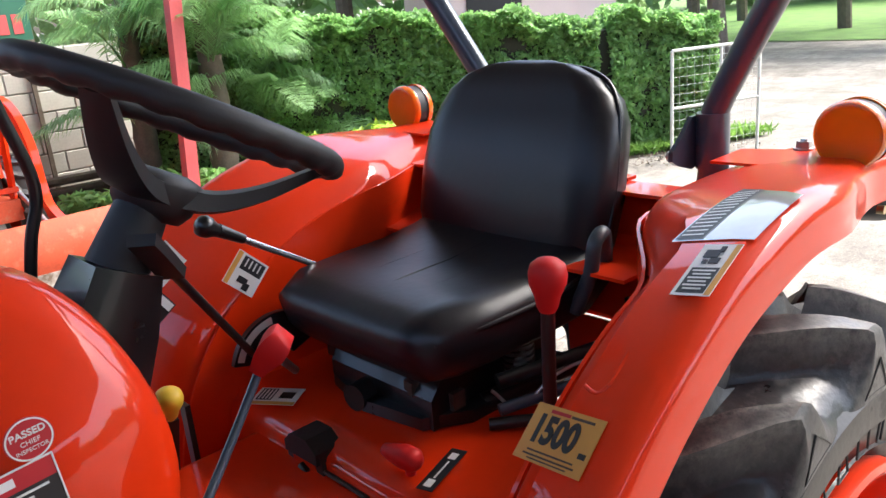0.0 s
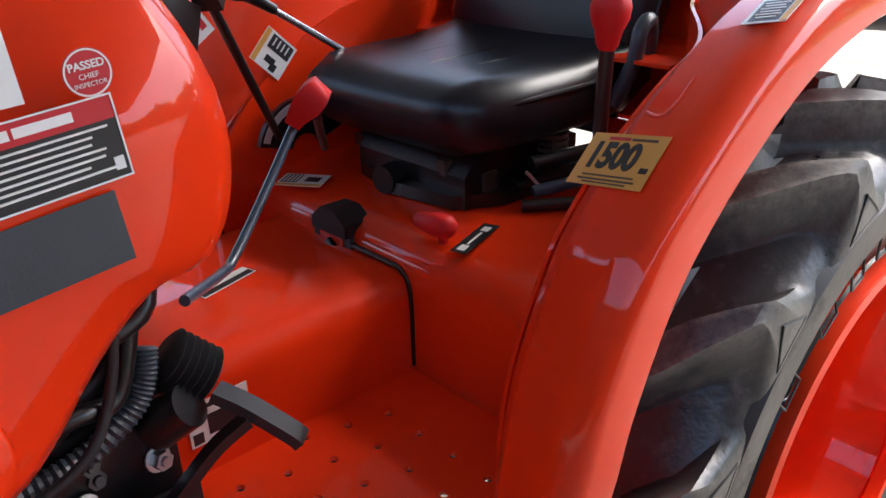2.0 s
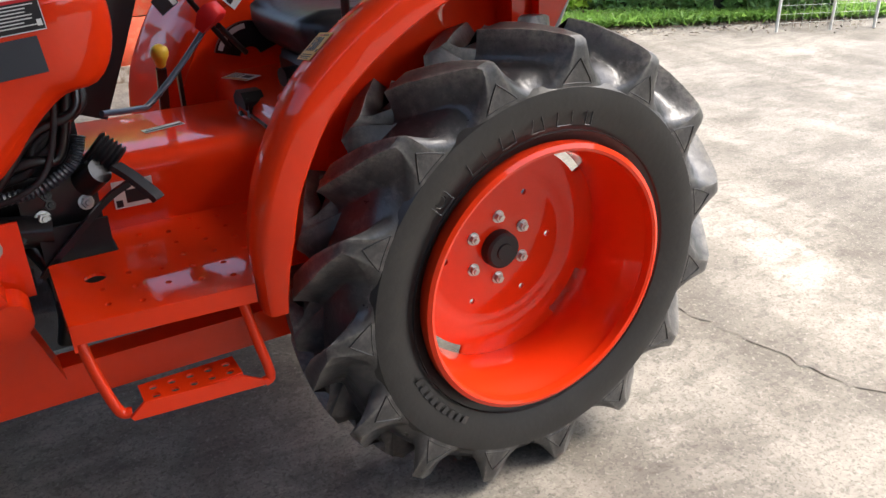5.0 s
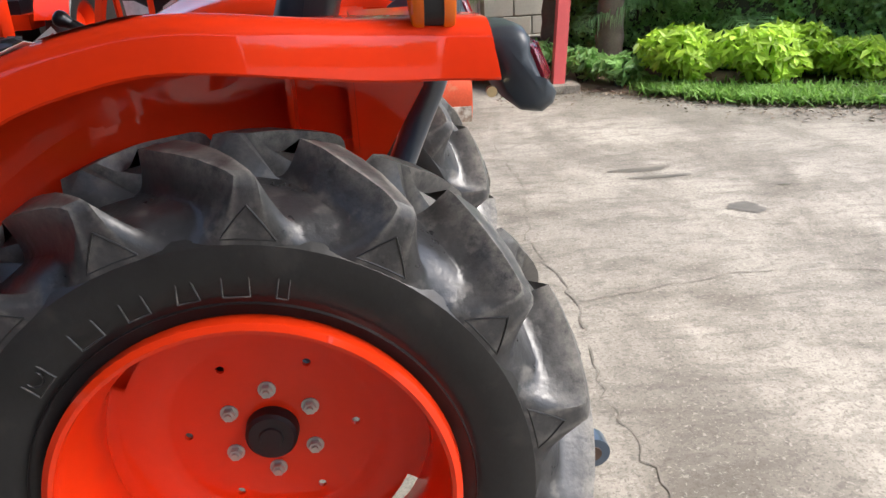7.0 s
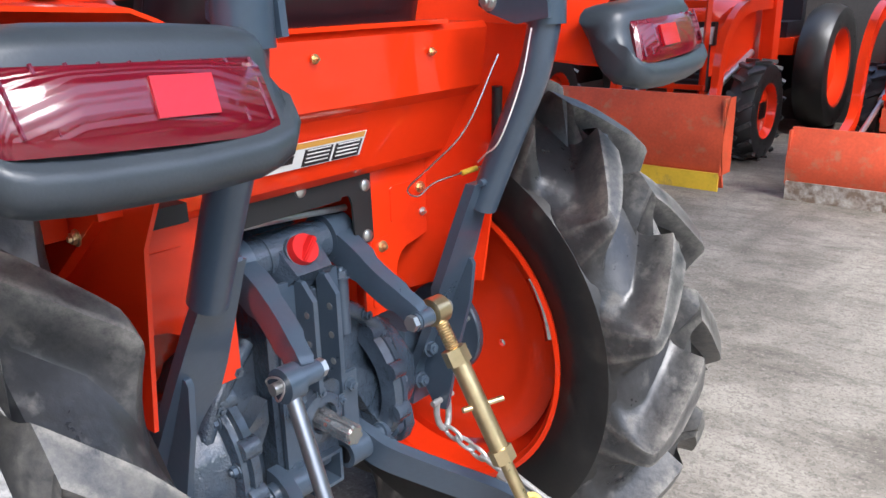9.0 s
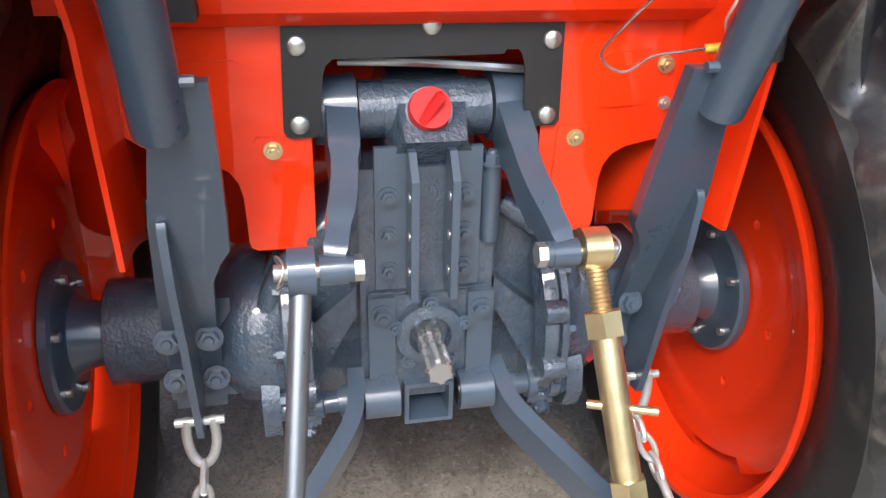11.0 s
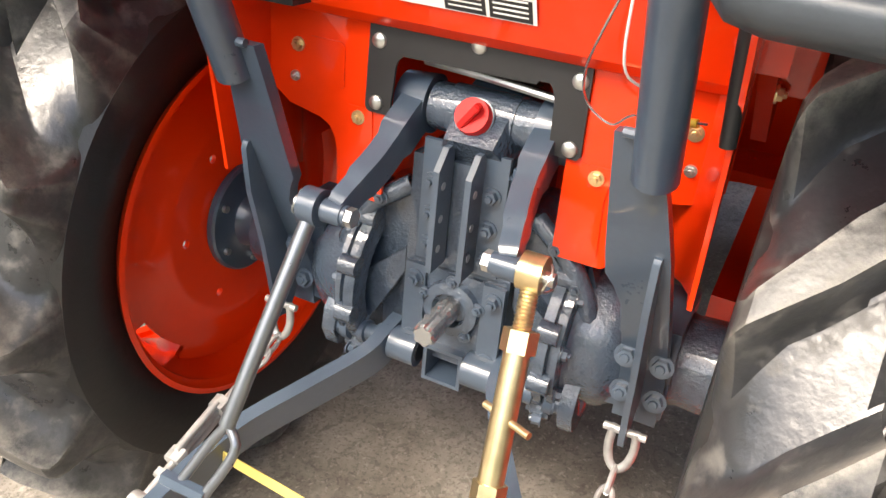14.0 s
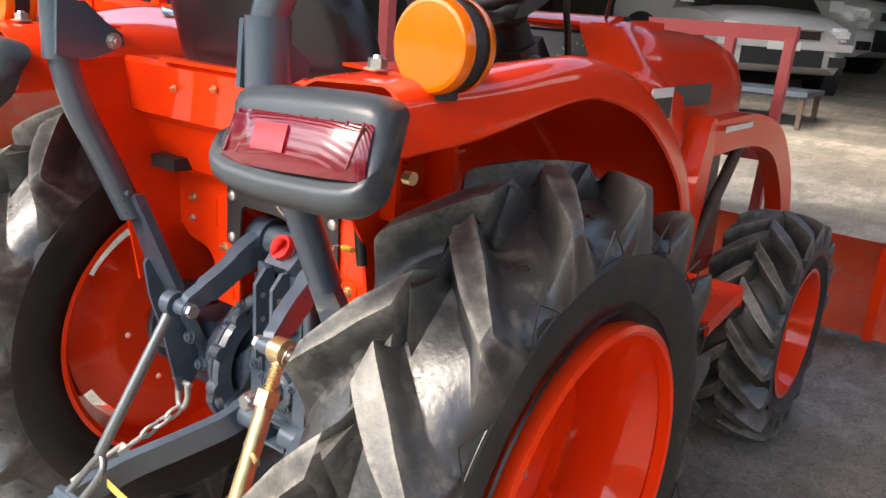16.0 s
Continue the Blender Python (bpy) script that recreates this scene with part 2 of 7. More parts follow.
def box(bm, x0, x1, y0, y1, z0, z1, m=None):
    vs = [bm.verts.new((x, y, z)) for x in (x0, x1) for y in (y0, y1) for z in (z0, z1)]
    for f in ((0, 1, 3, 2), (4, 6, 7, 5), (0, 4, 5, 1), (2, 3, 7, 6), (0, 2, 6, 4), (1, 5, 7, 3)):
        bm.faces.new([vs[i] for i in f])
    if m is not None:
        bmesh.ops.transform(bm, matrix=m, verts=vs)
    return bm


def B(x0, x1, y0, y1, z0, z1, m=None):
    return box(bmesh.new(), x0, x1, y0, y1, z0, z1, m)


def frame_of(d):
    d = Vector(d).normalized()
    u = d.cross(Vector((0, 0, 1)))
    if u.length < 1e-3:
        u = Vector((1, 0, 0))
    u.normalize()
    return d, u, d.cross(u).normalized()


def ring(bm, c, u, v, pts):
    return [bm.verts.new(Vector(c) + u * a + v * b) for a, b in pts]


def skin(bm, rings, closed=True, caps=True):
    n = len(rings[0])
    for r0, r1 in zip(rings, rings[1:]):
        for i in range(n if closed else n - 1):
            j = (i + 1) % n
            bm.faces.new((r0[i], r0[j], r1[j], r1[i]))
    if caps and closed:
        bm.faces.new(rings[0][::-1])
        bm.faces.new(rings[-1])
    return bm


def circle(r, n, ph=0.0):
    return [(r * math.cos(2 * math.pi * i / n + ph), r * math.sin(2 * math.pi * i / n + ph)) for i in range(n)]


def rod(p0, p1, r0, r1=None, n=20, bm=None, profile=None):
    """A straight round bar, or one that follows profile: pairs of (share of the length, radius)."""
    bm = bm or bmesh.new()
    p0, p1 = Vector(p0), Vector(p1)
    d, u, v = frame_of(p1 - p0)
    prof = profile or ((0, r0), (1, r0 if r1 is None else r1))
    return skin(bm, [ring(bm, p0.lerp(p1, s), u, v, circle(r, n)) for s, r in prof])


def smooth_path(pts, steps=6):
    pts = [Vector(p) for p in pts]
    P = [2 * pts[0] - pts[1], *pts, 2 * pts[-1] - pts[-2]]
    out = []
    for i in range(1, len(P) - 2):
        a, b, c, d = P[i - 1:i + 3]
        for k in range(steps):
            t = k / steps
            out.append(0.5 * ((2 * b) + (c - a) * t + (2 * a - 5 * b + 4 * c - d) * t * t + (3 * b - a - 3 * c + d) * t ** 3))
    return out + [pts[-1]]


def sweep(pts, section, bm=None, up=(0, 0, 1), scale=None):
    """A bar of the given section, (side, up) pairs, along points."""
    bm = bm or bmesh.new()
    pts = [Vector(p) for p in pts]
    rings = []
    u = None
    for i, p in enumerate(pts):
        d = (pts[min(i + 1, len(pts) - 1)] - pts[max(i - 1, 0)]).normalized()
        if u is None:
            u = d.cross(Vector(up))
            if u.length < 1e-3:
                u = d.cross(Vector((1, 0, 0)))
        u = (u - d * u.dot(d)).normalized()
        v = u.cross(d)
        k = scale[i] if scale else 1
        rings.append(ring(bm, p, u, v, [(a * k, b * k) for a, b in section]))
    return skin(bm, rings)


def tube(pts, r, n=12, steps=6, bm=None, straight=False):
    return sweep(pts if straight else smooth_path(pts, steps), circle(r, n), bm)


def prism(poly, axis, a, b, bm=None):
    """A polygon of two coordinates drawn out along axis ('x', 'y' or 'z') from a to b."""
    bm = bm or bmesh.new()

    def at(p, w):
        return {"x": (w, p[0], p[1]), "y": (p[0], w, p[1]), "z": (p[0], p[1], w)}[axis]
    r0 = [bm.verts.new(at(p, a)) for p in poly]
    r1 = [bm.verts.new(at(p, b)) for p in poly]
    return skin(bm, [r0, r1])


def lathe(profile, n=64, axis="y", bm=None, centre=(0, 0, 0), closed=False, arc=(0, 360)):
    """profile: (along, radius) pairs turned about an axis through centre."""
    bm = bm or bmesh.new()
    full = arc[1] - arc[0] >= 360
    k = n if full else n + 1
    rows = []
    for al, r in profile:
        row = []
        for i in range(k):
            t = radians(arc[0] + (arc[1] - arc[0]) * i / n)
            p = {"y": (r * math.cos(t), al, r * math.sin(t)), "x": (al, r * math.cos(t), r * math.sin(t)), "z": (r * math.cos(t), r * math.sin(t), al)}[axis]
            row.append(bm.verts.new(Vector(centre) + Vector(p)))
        rows.append(row)
    if closed:
        rows.append(rows[0])
    for r0, r1 in zip(rows, rows[1:]):
        for i in range(k if full else k - 1):
            j = (i + 1) % k
            bm.faces.new((r0[i], r0[j], r1[j], r1[i]))
    return bm


def cap_lathe(profile, **kw):
    """A lathe whose ends close on the axis."""
    bm = lathe(profile, **kw)
    bmesh.ops.remove_doubles(bm, verts=bm.verts, dist=1e-5)
    return bm


def hexbolt(p, d, r=0.011, h=0.009, bm=None, washer=True):
    bm = bm or bmesh.new()
    p, d = Vector(p), Vector(d).normalized()
    if washer:
        rod(p, p + d * 0.0025, r * 1.35, n=14, bm=bm)
    rod(p + d * 0.002, p + d * (0.002 + h), r, r * 0.96, n=6, bm=bm)
    rod(p + d * (0.002 + h), p + d * (0.006 + h), r * 0.55, r * 0.45, n=10, bm=bm)
    return bm


def text_mesh(body, size, extrude=0.0008, bold=0.0):
    c = bpy.data.curves.new("letters", "FONT")
    c.body, c.size, c.extrude, c.align_x, c.align_y = body, size, extrude, "CENTER", "CENTER"
    c.offset = bold
    ob = bpy.data.objects.new("letters", c)
    scene.collection.objects.link(ob)
    dg = bpy.context.evaluated_depsgraph_get()
    me = bpy.data.meshes.new_from_object(ob.evaluated_get(dg))
    bpy.data.objects.remove(ob)
    return me


def basis(o, ex, ey):
    """A pose at o whose x axis runs along ex and whose y axis lies towards ey."""
    ex = Vector(ex).normalized()
    ez = ex.cross(Vector(ey)).normalized()
    ey = ez.cross(ex)
    m = Matrix((ex, ey, ez)).transposed().to_4x4()
    m.translation = Vector(o)
    return m


def drilled(ob, holes, lo, hi, axis="z"):
    """Cuts round holes, (x, y or z, radius), through a plate from lo to hi along an axis."""
    bm = bmesh.new()
    for x, q, r in holes:
        ends = [(x, q, v) if axis == "z" else (x, v, q) for v in (lo, hi)]
        rod(ends[0], ends[1], r, n=14, bm=bm)
    bmesh.ops.recalc_face_normals(bm, faces=bm.faces)
    me = bpy.data.meshes.new("drill")
    bm.to_mesh(me)
    bm.free()
    cutter = bpy.data.objects.new("drill", me)
    scene.collection.objects.link(cutter)
    bpy.context.view_layer.update()
    cutter.matrix_world = ob.matrix_world.copy()
    md = ob.modifiers.new("holes", "BOOLEAN")
    md.operation, md.object, md.solver = "DIFFERENCE", cutter, "EXACT"
    dg = bpy.context.evaluated_depsgraph_get()
    cut = bpy.data.meshes.new_from_object(ob.evaluated_get(dg))
    ob.modifiers.clear()
    ob.data = cut
    bpy.data.objects.remove(cutter)


# ---- the yard and the shed ----
def grid_sheet(x0, x1, y0, y1, nx, ny, z):
    bm = bmesh.new()
    vs = [[bm.verts.new((x0 + (x1 - x0) * i / nx, y0 + (y1 - y0) * j / ny, z(x0 + (x1 - x0) * i / nx, y0 + (y1 - y0) * j / ny))) for j in range(ny + 1)] for i in range(nx + 1)]
    for i in range(nx):
        for j in range(ny):
            bm.faces.new((vs[i][j], vs[i + 1][j], vs[i + 1][j + 1], vs[i][j + 1]))
    return bm


ground_rows = bmesh.new()
prev = None
for x in (-400, -60, -17, -14, -12, -10, -8, -6.5, -5.5, -4.5, -3.5, -2.5, 0, 3, 9, 60, 400):
    z = 0.07 * max(0.0, -max(x, -17) - 2.5)
    cur = [ground_rows.verts.new((x, y, z)) for y in (-400, -60, -9, 0, 9, 60, 400)]
    if prev:
        for k in range(6):
            ground_rows.faces.new((prev[k], cur[k], cur[k + 1], prev[k + 1]))
    prev = cur
ground = tagged(part("ground", ground_rows, CONCRETE), "worn pale grey concrete yard floor", "ground", kind="structure")


def bed_edge(x):
    return 4.9 - 0.95 * (x - 1.9) if x < 3 else 3.85 - 0.45 * (x - 3)


bed = bmesh.new()
rows = []
for i in range(41):
    x = 1.2 + i * 0.125
    e = max(bed_edge(x), 2.3) if x > 1.9 else 4.95 + (1.9 - x) * 0.8
    rows.append([bed.verts.new((x, e + j * 0.35 - (0.02 if j == 0 else 0), -0.02 if j == 0 else 0.03 + 0.03 * noise.noise((x * 2, j, 0)))) for j in range(12)])
for a, b in zip(rows, rows[1:]):
    for j in range(11):
        bed.faces.new((a[j], b[j], b[j + 1], a[j + 1]))
tagged(part("planting_bed", bed, SOIL), "brown soil strip with leaf litter at the yard edge", "soil", kind="structure")
lawn = grid_sheet(16, 60, -30, 40, 30, 30, lambda x, y: 0.02)
tagged(part("lawn", lawn, GRASS_G), "distant mown green lawn beyond the road", "lawn", kind="structure")


def block_wall(name, x0, x1, y, courses, bl=0.4, bh=0.2, th=0.1, axis="x"):
    """A wall of grey blocks with recessed joints."""
    root = tagged(part(name, B(x0, x1, y + 0.012, y + th, 0, courses * bh), MORTAR), "unrendered grey concrete block wall", "wall", kind="structure")
    meshes = []
    for k in (1.0, 0.5):
        bm = B(0.006, bl * k - 0.006, 0, 0.03, 0.006, bh - 0.006)
        bmesh.ops.bevel(bm, geom=bm.edges[:], offset=0.006, segments=1, affect="EDGES")
        me = bpy.data.meshes.new("block")
        bm.to_mesh(me)
        bm.free()
        me.materials.append(BLOCK)
        meshes.append(me)
    for c in range(courses):
        x = x0
        if c % 2:
            o = new("block", meshes[1])
            o.parent, o.location = root, (x, y, c * bh)
            x += bl / 2
        while x < x1 - 0.01:
            k = 0 if x + bl <= x1 + 0.01 else 1
            o = new("block", meshes[k])
            o.parent, o.location = root, (x, y + random.uniform(-0.003, 0.003), c * bh)
            x += bl if k == 0 else bl / 2
    return root


# roof of the shed, its posts and far walls
# out of view; edges chosen for how much sky reaches tractor and floor
roof = tagged(part("ceiling", B(-3.2, 2.2, -7.0, 5.3, 3.7, 3.76), ROOFM), "unseen grey sheet metal shed roof, its edges set to shape the light", "ceiling", kind="structure")
# out of view, added to shade the cars; the gap before it lights the floor
tagged(part("ceiling", B(-16.2, -5.9, -9, 9.5, 3.92, 3.98), ROOFM), "unseen grey sheet metal roof added to shade the far bay", "ceiling", kind="structure")
tagged(part("wall_front", B(-16.2, -16, -9, 9.5, 0, 3.9), SHADE_WALL), "back wall of the shed with deep shade painted into its colour", "wall", kind="structure")
# unseen wall, added to cut off low light from the -y side
tagged(part("wall_south", B(-16, 2.2, -9.15, -9.0, 0, 3.9), SHADE_WALL), "unseen dark wall added to block low light from the south", "wall", kind="structure")
# painted almost black for the shade behind the parked tractors
tagged(part("wall_north", B(-16, 0.19, 7.28, 7.42, 0, 2.3), SHADE_WALL), "side wall of the shed with deep shade painted into its colour", "wall", kind="structure")




def post(x, y, h=3.7, s=0.05, lean=(0.0, 0.0)):
    p = thing("shed_post", "pink-red painted steel box post on a concrete pad", "post", "shed posts", at=(x, y, 0))
    part("shaft", sweep([(0, 0, 0.04), (lean[0], lean[1], h)], [(-s, -s), (s, -s), (s, s), (-s, s)], up=(0, 1, 0)), PINK, p, bevel=0.006)
    part("pad", B(-0.16, 0.16, -0.16, 0.16, 0, 0.07), CONCRETE, p, "rough concrete pad", bevel=0.012)
    return p


post(1.78, 5.05, lean=(0.2, -0.2))
post(-4.2, 5.05)
post(-4.07, -3.5)

# ---- the tractor ----
tractor = thing("tractor", "orange compact farm tractor with a black seat and front loader", "tractor")

# rear wheels
R_AXLE = 0.552
YW, YW_FAR = 0.557, 0.525


def tyre_carcass(w, r_rim, r_crown, bulge):
    prof = [(-w * 0.80, r_rim - 0.012), (-w * 0.86, r_rim + 0.004), (-w * 0.93, r_rim + 0.025), (-w - bulge, r_rim + (r_crown - r_rim) * 0.45), (-w - bulge * 0.8, r_rim + (r_crown - r_rim) * 0.7),
            (-w * 0.95, r_crown - 0.032), (-w * 0.8, r_crown - 0.012), (-w * 0.4, r_crown - 0.002), (0, r_crown)]
    return prof + [(-a, b) for a, b in prof[-2::-1]]


def tread_band(name, wheel, w, void, lug, count, sweep_deg, tip, half, flank):
    """The tread and shoulders of a tyre as one skin of deep bars: void and lug are the two half outlines, (share of w, radius), from the sidewall to the crown."""
    n = len(void)
    us = [(1, i) for i in range(n)] + [(-1, i) for i in range(n - 2, -1, -1)]
    period = 2 * math.pi / count
    flank_t = (0.0, 0.07, 0.16, 0.28, 0.42, 0.6, 0.8, 1.0)
    m_ = 3 + len(flank_t)
    per = 2 * m_

    def bar(q, tr):
        inward = max(0.0, 1.0 - q / 0.97) if q < 0.97 else 0.0
        low = max(0.0, (lug[-1][1] - 0.03 - tr)) * 9 if q > 0.97 else 0.0
        return sweep_deg * inward ** 0.9, half * (0.55 + 0.6 * min(1, inward * 2.2) + 0.9 * min(1, low))

    verts, faces, wear = [], [], []
    for sd, i in us:
        (va, vr), (ta, tr) = void[i], lug[i]
        share = sd * (va + ta) / 2
        lean, ht = bar(abs(share), tr)
        hp = period * tr / 2
        wide = flank * (1 + 1.1 * min(1.0, max(0.0, (abs(share) - 0.72) / 0.25)))
        steps = [0, ht * 0.5, ht * 0.85] + [ht + wide * t for t in flank_t] + [hp]
        steps = [min(x, hp * (0.9 + 0.1 * k / (len(steps) - 1))) for k, x in enumerate(steps)]
        offs = steps + [-x for x in steps[-2:0:-1]]
        for k in range(count * per):
            turn, j = divmod(k + (per // 2 if sd > 0 else 0), per)
            c0 = radians(tip + lean) + period * (turn - (0.5 if sd > 0 else 0)) + (period if j > per // 2 else 0)
            th = c0 + offs[j] / tr
            best = 0.0
            for s_ in (-1, 1):
                q = share * s_
                if q < -0.16:
                    continue
                ln, h_ = bar(q, tr)
                c = radians(tip + ln) + (period / 2 if s_ > 0 else 0)
                d = ((th - c + period / 2) % period - period / 2) * tr
                out_ = min(1.0, max(0.0, (q - 0.72) / 0.25))
                t = min(1.0, max(0.0, (abs(d) - h_ - 1e-5) / (flank * (1 + 1.1 * out_))))
                f = (1 - t) ** (2.8 - 1.0 * out_) * min(1.0, max(0.0, (q + 0.15) / 0.06))
                best = max(best, f)
            y = sd * w * (va + (ta - va) * best)
            r = vr + (tr - vr) * best + 0.0025 * best * noise.noise((th * 9, share * 4, tip))
            verts.append((r * math.cos(th), y, r * math.sin(th)))
            edge = 1.0 if 2 <= min(j, per - j) <= 3 else (0.7 if min(j, per - j) == 4 else 0.38)
            wear.append(min(1.0, best * 1.2) * edge if tr > lug[-1][1] - 0.035 else (0.5 if edge == 1.0 else 0.12) * best)
    N = count * per
    for j in range(len(us) - 1):
        for k in range(N):
            k1 = (k + 1) % N
            faces.append((j * N + k, j * N + k1, (j + 1) * N + k1, (j + 1) * N + k))
    me = bpy.data.meshes.new(name)
    me.from_pydata(verts, [], faces)
    at = me.attributes.new("wear", "FLOAT", "POINT")
    at.data.foreach_set("value", wear)
    bm = bmesh.new()
    bm.from_mesh(me)
    bmesh.ops.recalc_face_normals(bm, faces=bm.faces)
    for f in bm.faces:
        f.smooth = True
    for e in bm.edges:
        e.smooth = not (len(e.link_faces) == 2 and e.calc_face_angle(0) > radians(30))
    bm.to_mesh(me)
    bm.free()
    me.materials.append(TREAD)
    o = new(name, me)
    o.parent = wheel
    tagged(o, "deep curved rubber tread bars, dusty on top")
    return o


REAR_VOID = [(1.04, 0.415), (1.05, 0.428), (1.02, 0.440), (0.985, 0.449), (0.95, 0.457), (0.91, 0.465), (0.86, 0.472), (0.8, 0.479), (0.68, 0.487), (0.5, 0.493), (0.3, 0.497), (0.14, 0.499), (0.06, 0.500), (0, 0.500)]
REAR_LUG = [(1.04, 0.415), (1.06, 0.435), (1.07, 0.462), (1.065, 0.492), (1.045, 0.520), (1.015, 0.535), (0.97, 0.542), (0.88, 0.546), (0.72, 0.551), (0.52, 0.556), (0.3, 0.560), (0.14, 0.562), (0.06, 0.5625), (0, 0.5625)]


def rear_wheel(sign):
    w = thing("rear_wheel", "rear wheel with deep-lugged black tyre and orange rim", "", at=(0, -YW if sign < 0 else YW_FAR, R_AXLE))
    w.parent = tractor
    k = -sign
    part("tyre", lathe(tyre_carcass(0.125, 0.325, 0.489, 0.014), 96), RUBBER, w)
    for r_, h_ in ((0.412, 0.0022), (0.406, 0.0014), (0.346, 0.0016)):
        yy = (0.1352 if r_ > 0.4 else 0.1255) * sign
        part("sidewall_ring", lathe([(yy - sign * 0.003, r_ - 0.002), (yy + sign * h_, r_), (yy - sign * 0.003, r_ + 0.002)], 96), RUBBER, w)
    # barrel of the rim
    prof = [(-0.124, 0.331), (-0.125, 0.321), (-0.114, 0.316), (-0.110, 0.309), (-0.09, 0.306), (-0.055, 0.283), (0.045, 0.283), (0.085, 0.304), (0.112, 0.312), (0.118, 0.304), (0.140, 0.305), (0.143, 0.312), (0.139, 0.322), (0.118, 0.324), (0.1, 0.318), (0.04, 0.29), (-0.05, 0.29), (-0.1, 0.314), (-0.113, 0.326)]
    prof = [(-k * a, r) for a, r in prof]
    part("rim", lathe(prof, 96, closed=True), ORANGE, w, "glossy orange steel rim")
    # dished disc with four windows at its edge
    d = bmesh.new()
    fo = 0.074 if sign < 0 else 0.049
    dish = [(fo, 0.045), (fo, 0.178), (fo * 0.98 + 0.001, 0.190), (fo * 0.6 + 0.0225, 0.204), (fo * 0.3 + 0.041, 0.216), (fo * 0.1 + 0.052, 0.232), (0.056, 0.262)]
    dish = [(k * a, r) for a, r in dish]
    back = [(a + k * 0.009, r) for a, r in dish[::-1]]
    lathe(dish + back, 96, bm=d, closed=True)
    disc = part("disc", d, ORANGE, w, "orange pressed steel wheel disc")
    drilled(disc, [(0.15 * math.cos(radians(60 * i)), 0.15 * math.sin(radians(60 * i)), 0.0078) for i in range(6)], min(k * fo, k * fo + k * 0.009) - 0.01, max(k * fo, k * fo + k * 0.009) + 0.01, "y")
    w0 = 50 if sign < 0 else 22
    for q in range(4):
        c = w0 + 45 + q * 90
        d = bmesh.new()
        lathe([(k * 0.0562, 0.261), (k * 0.052, 0.286), (k * 0.061, 0.286), (k * 0.0652, 0.261)], 24, bm=d, closed=True, arc=(c - 31, c + 31))
        part("disc_foot", d, ORANGE, w)
    face = k * fo
    part("hub_cap", cap_lathe([(face - k * 0.034, 0), (face - k * 0.034, 0.02), (face - k * 0.030, 0.022), (face - k * 0.030, 0.040), (face - k * 0.024, 0.046), (face, 0.048)], n=40), BLACK_MATT, w, "matt black hub cap")
    for i in range(6):
        a = radians(90 - 60 * i)
        c = Vector((0.083 * math.cos(a), face, 0.083 * math.sin(a)))
        bm = hexbolt(c, (0, -k, 0), 0.012, 0.012)
        part("wheel_bolt", bm, STEEL, w, "plated hexagon wheel bolt")
    fl = part("axle_flange", cap_lathe([(face + k * 0.0095, 0), (face + k * 0.0095, 0.10), (face + k * 0.012, 0.103), (face + k * 0.022, 0.103), (face + k * 0.026, 0.099), (face + k * 0.026, 0.066), (face + k * 0.032, 0.054), (face + k * 0.05, 0.046), (face + k * 0.075, 0.041), (face + k * 0.14, 0.041)], n=40), GREY, w, "dark blue-grey axle flange")
    for i in range(6):
        a = radians(90 - 60 * i)
        c = Vector((0.083 * math.cos(a), face + k * 0.026, 0.083 * math.sin(a)))
        part("flange_stud", rod(c, c + Vector((0, k * 0.007, 0)), 0.0065, n=12), STEEL, fl, "bright stud end")
    tread_band("tread", w, 0.128, REAR_VOID, REAR_LUG, 15, 15.5, 12 if sign < 0 else -11, 0.0255, 0.034)
    for i in range(15):
        a = radians(12 + 24 * i)
        tri = [(0.448, -0.085), (0.448, 0.085), (0.497, 0.0)]
        pts = []
        for (r0, o0), (r1, o1) in zip(tri, tri[1:] + tri[:1]):
            for q in range(4):
                r_, o_ = r0 + (r1 - r0) * q / 4, o0 + (o1 - o0) * q / 4
                yy = 0.1355 + 0.0015 * (1 if r_ > 0.455 else 0)
                pts.append((r_ * math.cos(a + o_), sign * yy, r_ * math.sin(a + o_)))
        part("shoulder_rib", tube(pts + pts[:1], 0.0016, 6, straight=True), RUBBER, w)
    return w


rear_wheel(-1)
rear_wheel(1)

# fenders
FEND = [(-0.604, 0.622), (-0.601, 0.745), (-0.584, 0.85), (-0.553, 0.93), (-0.50, 1.022), (-0.43, 1.092), (-0.345, 1.153), (-0.252, 1.202), (-0.145, 1.233), (-0.03, 1.250), (0.12, 1.254), (0.27, 1.250), (0.36, 1.246), (0.406, 1.242)]


def fender_curve(steps=4):
    return smooth_path([(x, 0, z) for x, z in FEND], steps)


def blend(x, a, b, x0, x1):
    t = min(1, max(0, (x - x0) / (x1 - x0)))
    t = t * t * (3 - 2 * t)
    return a + (b - a) * t


def inner_y(sign, x):
    """Half width at which the fender turns down to its inner panel."""
    return blend(x, 0.468, 0.335, -0.22, 0.05) if sign < 0 else blend(x, 0.25, 0.335, -0.05, 0.2)


def outer_y(sign, p):
    """Half width at the outer edge of the fender: it draws in at the front foot and at the tail lamp."""
    wide = 0.648 if sign < 0 else 0.552
    tail = 0.576 if sign < 0 else 0.55
    return blend(p.x, wide, tail, -0.02, 0.36) if p.x > -0.02 else blend(p.z, wide - 0.028, wide, 0.62, 0.85)


def crown(sign, p, y):
    """How far the top rises towards its outer shoulder."""
    yo = outer_y(sign, p)
    span = 0.18 if sign < 0 else 0.12
    high = (0.042 if sign < 0 else 0.03) * blend(p.x, 1, 0.2, -0.08, 0.25)
    return high * min(1, max(0, (y - (yo - 0.03 - span)) / span))


